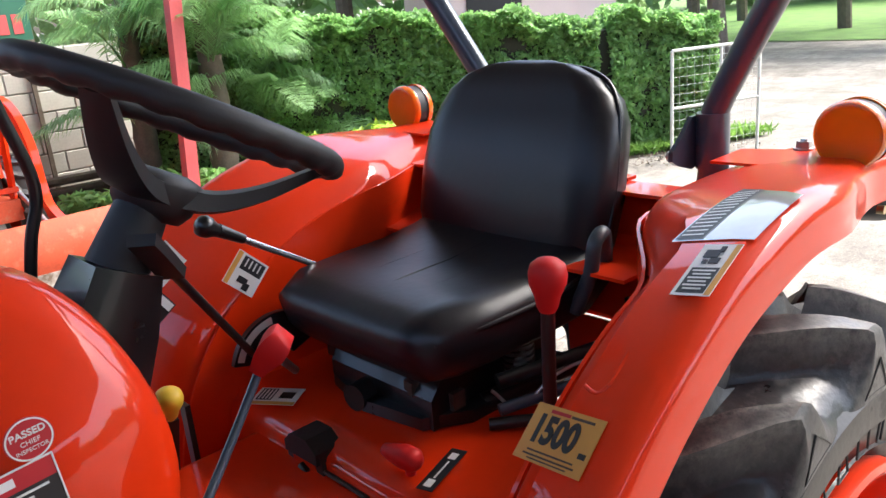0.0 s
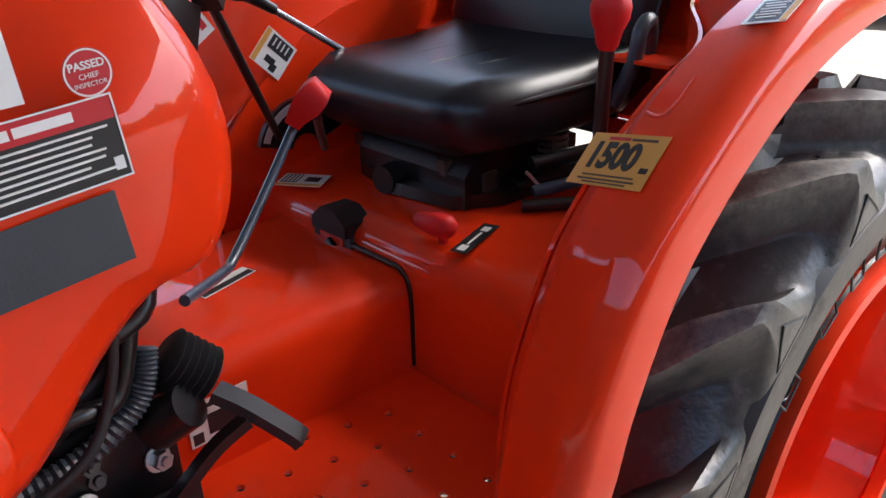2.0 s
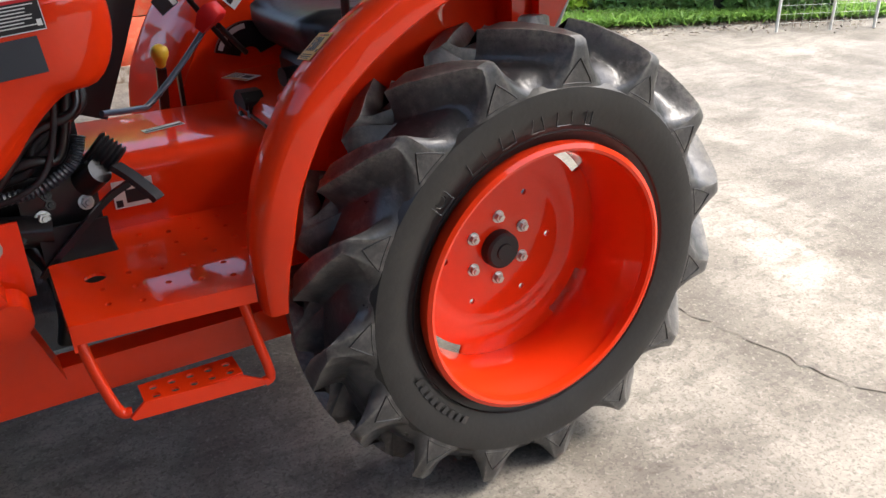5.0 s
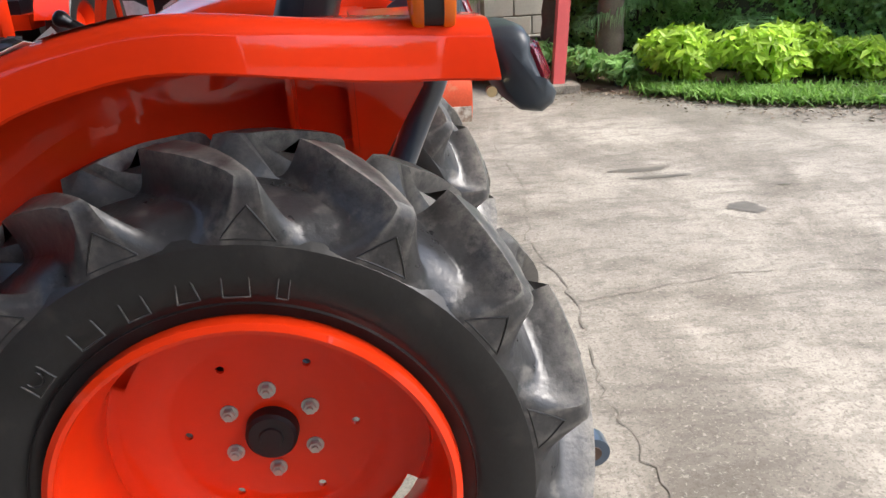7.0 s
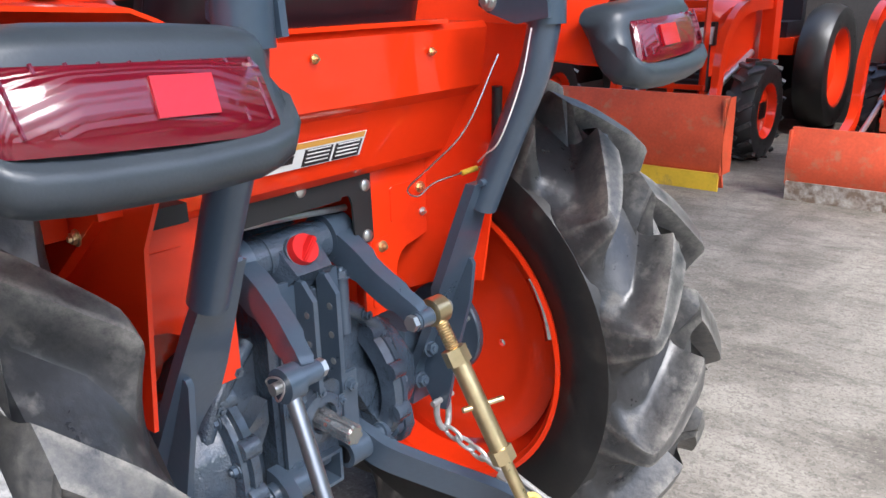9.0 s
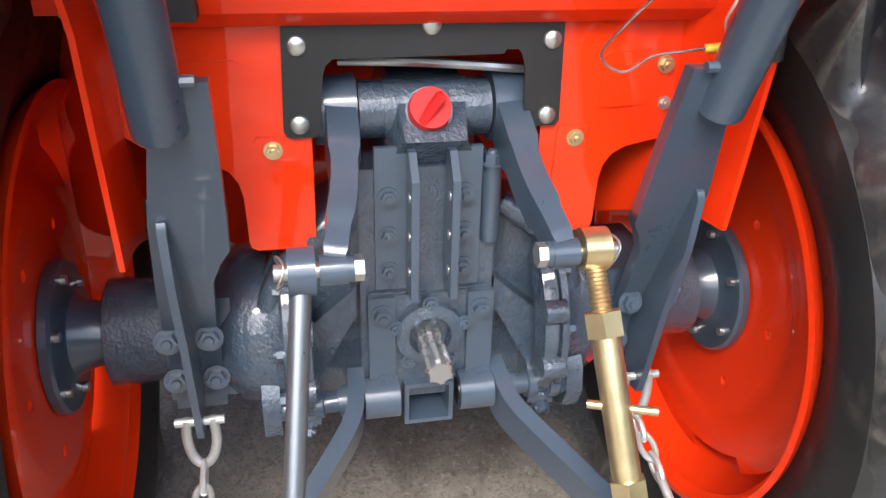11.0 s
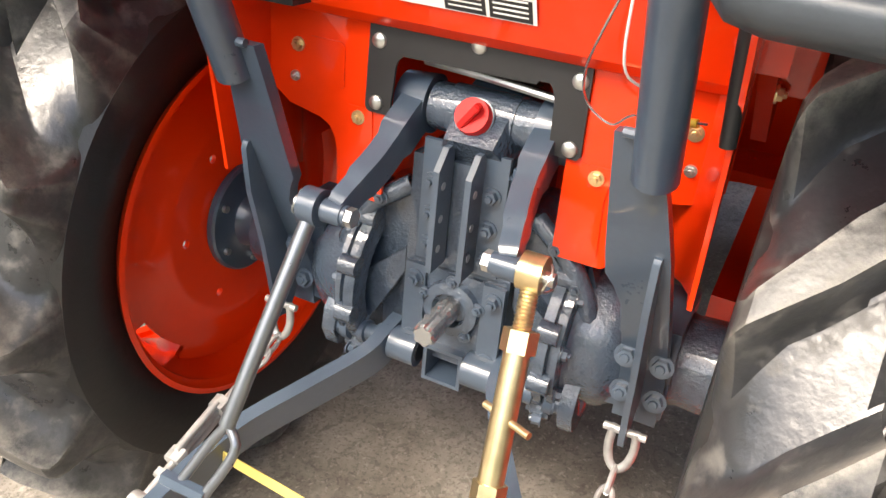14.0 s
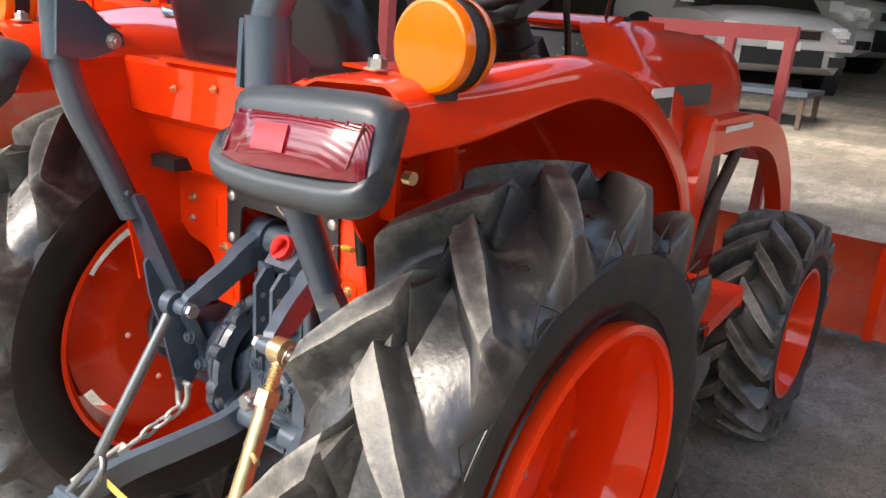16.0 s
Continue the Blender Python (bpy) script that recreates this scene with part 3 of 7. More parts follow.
def fender_shell(sign):
    pts = fender_curve()
    bm = bmesh.new()
    rows = []
    for i, p in enumerate(pts):
        yi = inner_y(sign, p.x)
        yo = outer_y(sign, p)
        top = crown(sign, p, yo)
        low = 0.027 + blend(p.x, 0, 0.045, -0.1, 0.3)
        ys = [max(yo - 0.16, yi + 0.075), max(yo - 0.10, yi + 0.09), max(yo - 0.05, yi + 0.10)]
        sec = [(yi, 0.10), (yi + 0.004, 0.07), (yi + 0.015, 0.042), (yi + 0.033, 0.018), (yi + 0.058, 0.004)] + [(y, -0.003 - crown(sign, p, y)) for y in ys]
        sec += [(yo - 0.030, -0.002 - top), (yo - 0.015, 0.003 - top), (yo - 0.005, 0.012 - top), (yo - 0.001, 0.024 - top), (yo, low)]
        d = (pts[min(i + 1, len(pts) - 1)] - pts[max(i - 1, 0)]).normalized()
        n = Vector((-d.z, 0, d.x))
        tip = min(1, i / 5)
        lean = Vector((0.28, 0, 0)) if i == len(pts) - 1 else Vector((0, 0, 0))
        outer = [bm.verts.new(p + lean * o - n * (o * (0.55 + 0.45 * tip)) + Vector((0, sign * y, 0))) for y, o in sec]
        inner = [bm.verts.new(p + lean * o - n * (o * (0.55 + 0.45 * tip) + 0.004) + Vector((0, sign * (y - (0.004 if y > yo - 0.02 else -0.004 if o > 0.05 else 0)), 0))) for y, o in sec[::-1]]
        rows.append(outer + inner)
    return skin(bm, rows)


def fender_wall(sign):
    """The upright panel between the seat and the wheel."""
    pts = [p for p in fender_curve() if p.x < 0.34]
    bm = bmesh.new()
    rows = []
    for i, p in enumerate(pts):
        d = (pts[min(i + 1, len(pts) - 1)] - pts[max(i - 1, 0)]).normalized()
        n = Vector((-d.z, 0, d.x))
        q = p - n * 0.05
        yi = inner_y(sign, p.x)
        zb = 0.645 if q.x < -0.15 else blend(q.x, 0.645, 0.74, -0.15, 0.18)
        zb = max(zb, 0.97 + (q.x - 0.225) * 1.65) if q.x > 0.2 else zb
        zt = max(q.z, zb + 0.004)
        x = min(q.x, 0.33)
        rows.append([bm.verts.new((x, sign * yy, z)) for yy, z in ((yi, zt), (yi, zb), (yi + 0.006, zb), (yi + 0.006, zt))])
    return skin(bm, rows)


for s_ in (-1, 1):
    fend = part("fender", fender_shell(s_), ORANGE, tractor, "glossy orange wheel fender", smooth=30)
    part("inner_panel", fender_wall(s_), ORANGE, fend)
    part("stiffener", B(0.09, 0.10, s_ * 0.341, s_ * 0.40, 0.98, 1.19), ORANGE, fend)
    part("stiffener", B(0.19, 0.20, s_ * 0.341, s_ * 0.37, 1.02, 1.19), ORANGE, fend)
    part("gusset", prism([(0.02, 0.90), (0.19, 1.03), (0.19, 1.045), (0.09, 1.04), (0.0, 0.93)], "y", s_ * 0.341, s_ * 0.36), ORANGE, fend)
    part("panel_bolt", hexbolt((0.12, s_ * 0.36, 0.985), (0, s_, 0), 0.008, 0.006), BRASS, fend)

# platform, tunnel and seat base
plate_poly = [(-0.965, -0.30), (-0.965, -0.575), (-0.64, -0.60), (-0.618, -0.52), (-0.45, -0.50), (-0.45, -0.19), (-0.83, -0.19), (-0.83, -0.30)]
for s_ in (1, -1):
    fl = part("footplate", prism([(x, s_ * y) for x, y in plate_poly], "z", 0.688, 0.695), ORANGE, tractor, "orange drilled steel footplate", bevel=0.002)
    part("skirt", prism([(-0.965, s_ * -0.571), (-0.965, s_ * -0.577), (-0.64, s_ * -0.602), (-0.64, s_ * -0.596)], "z", 0.656, 0.6945), ORANGE, fl)
    part("front_skirt", prism([(-0.968, s_ * -0.30), (-0.962, s_ * -0.30), (-0.962, s_ * -0.576), (-0.968, s_ * -0.576)], "z", 0.64, 0.6945), ORANGE, fl)


for fl in [o for o in tractor.children if o.name.split(".")[0] == "footplate"]:
    sg = 1 if fl.data.vertices[0].co.y < 0 else -1
    holes = [(-0.895, -0.405 * sg, 0.021)]
    for i in range(7):
        for j in range(-1, 6):
            x, y = -0.893 + 0.0575 * i, -0.464 - 0.0195 * i + 0.0645 * j
            if -0.56 < y < (-0.36 if x < -0.8 else -0.215) and math.hypot(x + 0.895, y + 0.405) > 0.04:
                holes.append((x, y * sg, 0.0062))
    drilled(fl, holes, 0.67, 0.71)


def arch(hw, z0, z1, r, n=5):
    """An upside-down U outline, (y, z)."""
    out = [(-hw, z0)]
    for i in range(n + 1):
        a = math.pi - math.pi / 2 * i / n
        out.append((-hw + r + r * math.cos(a), z1 - r + r * math.sin(a)))
    for i in range(n + 1):
        a = math.pi / 2 - math.pi / 2 * i / n
        out.append((hw - r + r * math.cos(a), z1 - r + r * math.sin(a)))
    return out + [(hw, z0)]


part("tunnel_cover", prism(arch(0.19, 0.695, 0.85, 0.045), "x", -0.84, -0.438), ORANGE, tractor, "orange transmission tunnel cover", smooth=50)
bm = bmesh.new()
prof = [(-0.44, 0.62), (-0.44, 0.85), (-0.432, 0.875), (-0.41, 0.892), (-0.37, 0.90), (-0.22, 0.902), (-0.05, 0.905), (-0.05, 0.62)]
rows = []
for y in (-0.44, -0.40, -0.30, -0.19, 0.0, 0.19, 0.252):
    back = blend(abs(y) if y < 0 else 0, -0.05, -0.31, 0.2, 0.42)
    rows.append([bm.verts.new((min(x, back) if x > -0.44 else x, y, z if z < 0.7 else z - 0.012 * max(0, -y - 0.1))) for x, z in prof])
skin(bm, rows)
part("seat_platform", bm, ORANGE, tractor, "orange platform under the seat", smooth=50)
part("platform_seam", tube([(-0.4415, -0.19, 0.695), (-0.4415, -0.19, 0.82), (-0.4415, -0.17, 0.852), (-0.4415, -0.13, 0.856), (-0.4415, 0.02, 0.856)], 0.004, 8, 5), BLACK, tractor, "black rubber seam")

# cowl, hood and dashboard
COWL = [(-1.10, 0.87), (-1.03, 0.885), (-0.985, 0.92), (-0.93, 0.985), (-0.87, 1.035), (-0.81, 1.05), (-0.778, 1.10), (-0.77, 1.18), (-0.795, 1.27), (-0.825, 1.325), (-0.87, 1.36), (-0.95, 1.375), (-1.10, 1.37)]


def cowl_shell(only):
    """Side cheeks that bulge out and a top that rounds over to the hood."""
    bm = bmesh.new()
    edge = smooth_path([(x, 0, z) for x, z in COWL], 3)
    rows = []
    for p in edge:
        top = max(0.0, (p.z - 1.22) / 0.22)
        if only > 0:
            p = Vector((p.x, p.y, 1.22 + (p.z - 1.22) * 0.76 if p.z > 1.22 else p.z))
        out = (0.345 if only < 0 else 0.285) - (0.11 if only < 0 else 0.17) * top ** 1.4
        row = []
        for s, inset in ((0, 0.0), (0.35, 0.004), (0.7, 0.010), (1, 0.02)):
            row.append((s, out - inset))
        rows.append((p, row))
    for sgn in (only,):
        vr = []
        for p, row in rows:
            c = Vector((-1.10, 0, 1.14))
            turn = ((0.014, 0.083), (0.013, 0.05), (0.003, 0.018)) if only < 0 else ((0.012, 0.128), (0.010, 0.10), (-0.004, 0.065), (-0.03, 0.028), (-0.055, 0.010))
            ring_ = [bm.verts.new((p.x + fx, sgn * (row[0][1] - iy), p.z)) for fx, iy in turn]
            for s in ((0.08, 0.3, 0.65, 1.0) if only < 0 else (0.34, 0.65, 1.0)):
                q = p.lerp(c, s)
                ring_.append(bm.verts.new((q.x, sgn * (row[0][1] + 0.012 * math.sin(min(1, s * 2) * math.pi / 2)) if s < 1 else sgn * (0.345 if only < 0 else 0.285), q.z)))
            vr.append(ring_)
        for a, b in zip(vr, vr[1:]):
            for j in range(len(a) - 1):
                bm.faces.new((a[j], a[j + 1], b[j + 1], b[j]))
    return bm


for s_ in (-1, 1):
    cheek = cowl_shell(s_)
    bmesh.ops.remove_doubles(cheek, verts=cheek.verts, dist=0.0015)
    part("cowl", cheek, ORANGE, tractor, "glossy orange side cowl", smooth=60)


def hood_section(hw, zt, zb, r):
    return arch(hw, zb, zt, r, 6)


hood = bmesh.new()
rows = []
for x, hw, zt, zb in ((-0.90, 0.238, 1.326, 1.0), (-0.95, 0.262, 1.332, 0.98), (-1.02, 0.27, 1.328, 0.95), (-1.06, 0.266, 1.322, 0.95), (-1.3, 0.264, 1.316, 0.95), (-1.55, 0.256, 1.302, 0.95), (-1.72, 0.246, 1.272, 0.95), (-1.84, 0.226, 1.21, 0.95), (-1.90, 0.20, 1.12, 0.95), (-1.915, 0.19, 1.03, 0.95)):
    rows.append([hood.verts.new((x, y - 0.02, z)) for y, z in hood_section(hw, zt, zb, 0.10)])
skin(hood, rows)
part("hood", hood, ORANGE, tractor, "long glossy orange engine hood", smooth=40)
part("chassis", B(-2.0, -0.2, -0.15, 0.15, 0.42, 0.69), CAST, tractor, bevel=0.02)
part("engine_side", B(-1.75, -0.85, -0.20, 0.20, 0.66, 0.96), BLACK, tractor, "black engine block", bevel=0.02)

# seat
seat = thing("seat", "black vinyl operator seat with a high backrest", "")
seat.parent = tractor


def pillow(path, half, thick, seg=20, wave=0.0):
    """A padded slab: path gives centre-line points and half widths, in the xz plane."""
    bm = bmesh.new()
    rows = []
    n = len(path)
    for i, (x, z, hw, th) in enumerate(path):
        d = Vector((path[min(i + 1, n - 1)][0] - path[max(i - 1, 0)][0], 0, path[min(i + 1, n - 1)][1] - path[max(i - 1, 0)][1])).normalized()
        nn = Vector((-d.z, 0, d.x))
        row = []
        for k in range(seg):
            a = 2 * math.pi * k / seg
            c, s = math.cos(a), math.sin(a)
            y = hw * abs(c) ** 0.35 * (1 if c > 0 else -1)
            o = th * abs(s) ** 0.55 * (1 if s > 0 else -1)
            if s > 0:
                o += wave * math.exp(-((abs(y) - hw * 0.82) / (hw * 0.16)) ** 2) * th
            row.append(bm.verts.new(Vector((x, y, z)) + nn * o))
        rows.append(row)
    return skin(bm, rows)


part("cushion", pillow([(-0.335, 1.03, 0.17, 0.02), (-0.325, 1.035, 0.20, 0.045), (-0.28, 1.045, 0.222, 0.055), (-0.2, 1.045, 0.232, 0.055), (-0.08, 1.045, 0.236, 0.055), (0.02, 1.05, 0.236, 0.06), (0.08, 1.075, 0.232, 0.055), (0.11, 1.11, 0.22, 0.03)], 0, 0, wave=0.25), VINYL, seat, "padded black vinyl seat cushion", smooth=60)
part("backrest", pillow([(0.06, 1.07, 0.21, 0.03), (0.085, 1.12, 0.232, 0.05), (0.11, 1.20, 0.236, 0.055), (0.135, 1.28, 0.232, 0.052), (0.157, 1.325, 0.222, 0.048), (0.17, 1.362, 0.202, 0.044), (0.18, 1.392, 0.165, 0.038), (0.187, 1.413, 0.112, 0.03), (0.19, 1.424, 0.05, 0.016)], 0, 0, wave=0.2), VINYL, seat, "padded black vinyl backrest", smooth=60)
part("suspension", B(-0.22, -0.09, -0.10, 0.13, 0.905, 0.985), BLACK, seat, "black seat suspension box", bevel=0.012)

# steering
col = thing("steering_column", "black steering column with its cover", "")
col.parent = tractor
part("column_cover", sweep([(-0.83, 0, 0.93), (-0.76, 0, 1.08), (-0.705, 0, 1.19), (-0.67, 0, 1.262)], [(-0.075, -0.075), (0.075, -0.075), (0.085, 0.0), (0.06, 0.075), (-0.06, 0.075), (-0.085, 0)], up=(1, 0, 0), scale=[0.9, 0.86, 0.76, 0.62]), BLACK, col, bevel=0.012)
part("column_collar", rod((-0.672, 0, 1.258), (-0.612, 0, 1.345), 0.042, 0.034), BLACK_MATT, col, bevel=0.004)

# rollover bar and tail lamps
for s_ in (-1, 1):
    tubep = [(0.245, s_ * 0.275, 0.905), (0.30, s_ * 0.275, 1.03), (0.345, s_ * 0.275, 1.13), (0.365, s_ * 0.275, 1.22), (0.366, s_ * 0.275, 1.29), (0.362, s_ * 0.298, 1.35), (0.338, s_ * 0.395, 1.51), (0.325, s_ * 0.46, 1.62), (0.325, s_ * 0.475, 1.74), (0.325, s_ * 0.475, 2.0), (0.325, s_ * 0.44, 2.1), (0.325, s_ * 0.36, 2.14), (0.325, s_ * 0.0, 2.14)]
    part("roll_bar_post", sweep(smooth_path(tubep, 5), circle(0.0255, 20)), GREY, tractor, "dark grey steel roll bar tube")


def tail_lamp(s_):
    t = thing("tail_lamp", "dark grey tail lamp housing with a dark red lens", "")
    t.parent = tractor
    bm = bmesh.new()
    rows = []
    for y, xo, zt, zb in ((0.316, -0.022, 1.210, 1.134), (0.320, -0.010, 1.220, 1.122), (0.333, -0.001, 1.228, 1.111), (0.36, 0.002, 1.232, 1.105), (0.43, 0.004, 1.237, 1.103), (0.52, 0.002, 1.240, 1.107), (0.552, 0.0, 1.239, 1.111), (0.566, -0.003, 1.236, 1.115), (0.575, -0.009, 1.230, 1.121), (0.579, -0.018, 1.222, 1.129)):
        lb = zb + 0.042
        xs = [(0.398, zt - 0.004), (0.42, zt), (0.442 + xo, zt), (0.458 + xo, zt - 0.006), (0.466 + xo, zt - 0.018), (0.467 + xo, zt - 0.034), (0.486 + xo, lb), (0.500 + xo, lb - 0.005), (0.505 + xo, lb - 0.015), (0.500 + xo, zb + 0.012), (0.483 + xo, zb), (0.452 + xo * 0.5, zb + 0.004), (0.43, zb + 0.022), (0.414, zb + 0.056)]
        rows.append([bm.verts.new((x, s_ * (y - max(0, 0.47 - x) * 0.32 * max(0, (y - 0.43) / 0.149)), z)) for x, z in xs])
    skin(bm, rows)
    part("housing", bm, PLASTIC, t, "dark grey plastic housing", smooth=62)
    bm = bmesh.new()
    rows = []
    for k, xo in ((0.0, -0.002), (0.02, 0.004), (0.25, 0.009), (0.5, 0.011), (0.75, 0.010), (0.96, 0.004), (1.0, -0.006)):
        ring_ = []
        for z0, z1, x, i0, i1 in ((1.206, 1.214, 0.466, 0.347, 0.563), (1.198, 1.206, 0.475, 0.344, 0.565), (1.153, 1.168, 0.489, 0.337, 0.570), (1.141, 1.156, 0.487, 0.335, 0.570)):
            ring_.append(bm.verts.new((x + xo, s_ * (i0 + (i1 - i0) * k), z0 + (z1 - z0) * k)))
        ring_ += [bm.verts.new((0.445, s_ * (0.345 + 0.21 * k), 1.148 + 0.012 * k)), bm.verts.new((0.445, s_ * (0.35 + 0.205 * k), 1.200 + 0.010 * k))]
        rows.append(ring_)
    skin(bm, rows)
    part("lens", bm, REDLENS, t, "dark red ribbed lens", smooth=40)
    part("reflector", B(-0.027, 0.027, -0.016, 0.016, -0.003, 0.0012, basis((0.4935, s_ * 0.43, 1.184), (0.0, 1, 0.04 * s_), (-0.34, 0, 1))), REDBRIGHT, t, "bright red square reflector")
    for i in range(9):
        yy = 0.35 + 0.024 * i + (0.012 if i > 2 else 0)
        part("lens_rib", rod((0.474, s_ * (yy + 0.004), 1.205 + 0.05 * (yy - 0.34)), (0.495, s_ * yy, 1.155 + 0.06 * (yy - 0.34)), 0.0018, n=6), REDLENS, t)
    part("lamp_screw", rod((0.405, s_ * 0.56, 1.150), (0.405, s_ * 0.572, 1.150), 0.008, n=12), BRASS, t, "brass screw")


tail_lamp(-1)
tail_lamp(1)


def turn_lamp(s_):
    c = Vector((0.326, s_ * 0.542, 1.294))
    t = thing("turn_lamp", "round amber double-faced turn lamp", "")
    t.parent = tractor
    q = Matrix.Rotation(radians(0), 4, "Z")
    part("body", lathe([(-0.016, 0.044), (-0.016, 0.053), (0.016, 0.053), (0.016, 0.044)], 40, "x", centre=c, closed=True), BLACK_MATT, t, "black middle ring")
    for d in (-1, 1):
        pr = [(d * 0.014, 0.056), (d * 0.024, 0.056), (d * 0.030, 0.053)] + [(d * (0.031 + 0.004 * (1 - r / 0.05) + (0.0006 if i % 2 else 0)), r) for i, r in enumerate([0.050 - 0.0021 * j for j in range(23)] + [0.0])]
        part("lens", cap_lathe(pr, n=48, axis="x", centre=c), AMBER, t, "amber ribbed lens")
    part("stem", rod((c.x, c.y, 1.232), (c.x, c.y, 1.258), 0.02, 0.018), BLACK_MATT, t)


turn_lamp(-1)
turn_lamp(1)

# front axle and front wheels


FRONT_VOID = [(a, 0.385 - 0.76 * (0.5625 - r) - 0.018) for a, r in REAR_VOID]
FRONT_LUG = [(a, 0.388 - 0.76 * (0.5625 - r)) for a, r in REAR_LUG]
FRONT_VOID[0] = FRONT_LUG[0]


def front_wheel(sign):
    w = thing("front_wheel", "front wheel with lugged black tyre and orange rim", "", at=(-1.6, -0.555 if sign < 0 else 0.482, 0.385))
    w.parent = tractor
    k = -sign
    part("tyre", lathe(tyre_carcass(0.118, 0.215, 0.335, 0.012), 72), RUBBER, w)
    part("rim", lathe([(-0.12, 0.222), (-0.12, 0.208), (-0.095, 0.198), (-0.04, 0.18), (0.04, 0.18), (0.095, 0.198), (0.12, 0.208), (0.12, 0.222), (0.10, 0.206), (0.04, 0.187), (-0.04, 0.187), (-0.10, 0.206)], 72, closed=True), ORANGE, w, "glossy orange steel rim")
    part("disc", cap_lathe([(-k * 0.02, 0), (-k * 0.02, 0.11), (-k * 0.005, 0.13), (k * 0.01, 0.185), (k * 0.018, 0.185), (k * 0.004, 0.13), (-k * 0.01, 0.11), (-k * 0.01, 0)], n=64), ORANGE, w)
    for i in range(6):
        a = radians(60 * i + 15)
        c = Vector((0.07 * math.cos(a), -k * 0.02, 0.07 * math.sin(a)))
        part("wheel_bolt", rod(c + Vector((0, k * 0.0, 0)), c + Vector((0, -k * 0.028, 0)), 0.006, n=10, bm=hexbolt(c, (0, -k, 0), 0.012, 0.01)), STEEL, w, "plated wheel bolt")
    part("hub", cap_lathe([(-k * 0.05, 0), (-k * 0.05, 0.03), (-k * 0.02, 0.045)], n=32), BLACK, w)
    tread_band("tread", w, 0.121, FRONT_VOID, FRONT_LUG, 18, 20, 4, 0.020, 0.026)


front_wheel(-1)
front_wheel(1)
part("front_axle", B(-1.68, -1.52, -0.46, 0.46, 0.30, 0.44), CAST, tractor, "grey front axle casting", bevel=0.03)


# ---- rear of the tractor: panels, gear case, linkage ----
rear_panel = part("rear_panel", prism([(0.105, 0.968), (0.112, 0.972), (0.128, 0.985), (0.172, 1.082), (0.197, 1.10), (0.212, 1.196), (0.205, 1.206), (0.13, 1.206), (0.13, 1.200), (0.198, 1.199), (0.204, 1.19), (0.189, 1.105), (0.165, 1.088), (0.120, 0.99), (0.105, 0.975)], "y", -0.335, 0.335), ORANGE, tractor, "pressed orange rear cross panel", smooth=25)
part("rim_flange", B(0.195, 0.222, -0.20, 0.22, 1.2065, 1.213), ORANGE, rear_panel, bevel=0.002)
part("deck", prism([(0.131, -0.335), (0.131, 0.335), (-0.02, 0.335), (-0.02, -0.335)], "z", 1.1, 1.106), ORANGE, rear_panel)
for y, x, z in ((-0.17, 0.2115, 1.16), (0.19, 0.2115, 1.165), (-0.05, 0.2115, 1.172)):
    part("panel_bolt", hexbolt((x, y, z), (1, 0, 0), 0.005, 0.004), BRASS, rear_panel)
for s_ in (-1, 1):
    br = part("skirt_bracket", prism([(s_ * a, b) for a, b in ((0.134, 0.97), (0.136, 0.714), (0.139, 0.707), (0.146, 0.704), (0.205, 0.704), (0.212, 0.708), (0.214, 0.716), (0.216, 0.772), (0.220, 0.79), (0.230, 0.805), (0.246, 0.814), (0.30, 0.825), (0.335, 0.85), (0.335, 0.97))], "x", 0.088, 0.094), ORANGE, tractor, "pressed orange lower bracket", smooth=25)
    part("pressing", prism([(s_ * a, b) for a, b in ((0.152, 0.722), (0.156, 0.718), (0.194, 0.718), (0.198, 0.722), (0.194, 0.80), (0.20, 0.84), (0.196, 0.845), (0.16, 0.845), (0.156, 0.84))], "x", 0.093, 0.0965), ORANGE, br, bevel=0.0015)
    part("pressing", prism([(s_ * a, b) for a, b in ((0.205, 0.868), (0.21, 0.864), (0.262, 0.868), (0.268, 0.874), (0.268, 0.925), (0.262, 0.931), (0.212, 0.931), (0.205, 0.925))], "x", 0.093, 0.0965), ORANGE, br, bevel=0.0015)
    part("bracket_bolt", hexbolt((0.0955, s_ * 0.179, 0.829), (1, 0, 0), 0.008, 0.006), BRASS, br)
    part("bracket_bolt", hexbolt((0.094, s_ * 0.285, 0.915), (1, 0, 0), 0.008, 0.006), BRASS, br)
    part("bracket_bolt", hexbolt((0.094, s_ * 0.29, 0.868), (1, 0, 0), 0.006, 0.004), STEEL, br)
cov = part("guard_plate", prism([(-0.162, 0.985), (-0.166, 0.852), (-0.163, 0.846), (-0.158, 0.844), (-0.131, 0.844), (-0.126, 0.848), (-0.12, 0.915), (-0.117, 0.924), (-0.109, 0.931), (0.083, 0.933), (0.086, 0.938), (0.10, 0.938), (0.105, 0.932), (0.109, 0.92), (0.112, 0.855), (0.116, 0.849), (0.122, 0.847), (0.15, 0.847), (0.155, 0.853), (0.152, 0.985)], "x", 0.0965, 0.101), BLACK_MATT, tractor, "black plate guard", bevel=0.0012)
for y, z in ((-0.148, 0.859), (0.139, 0.860), (-0.147, 0.946), (0.139, 0.948), (0.0, 0.966)):
    part("guard_bolt", cap_lathe([(0.101, 0.011), (0.104, 0.010), (0.1065, 0.006), (0.107, 0)], n=16, axis="x", centre=(0, y, z)), STEEL, cov, "domed plated bolt")

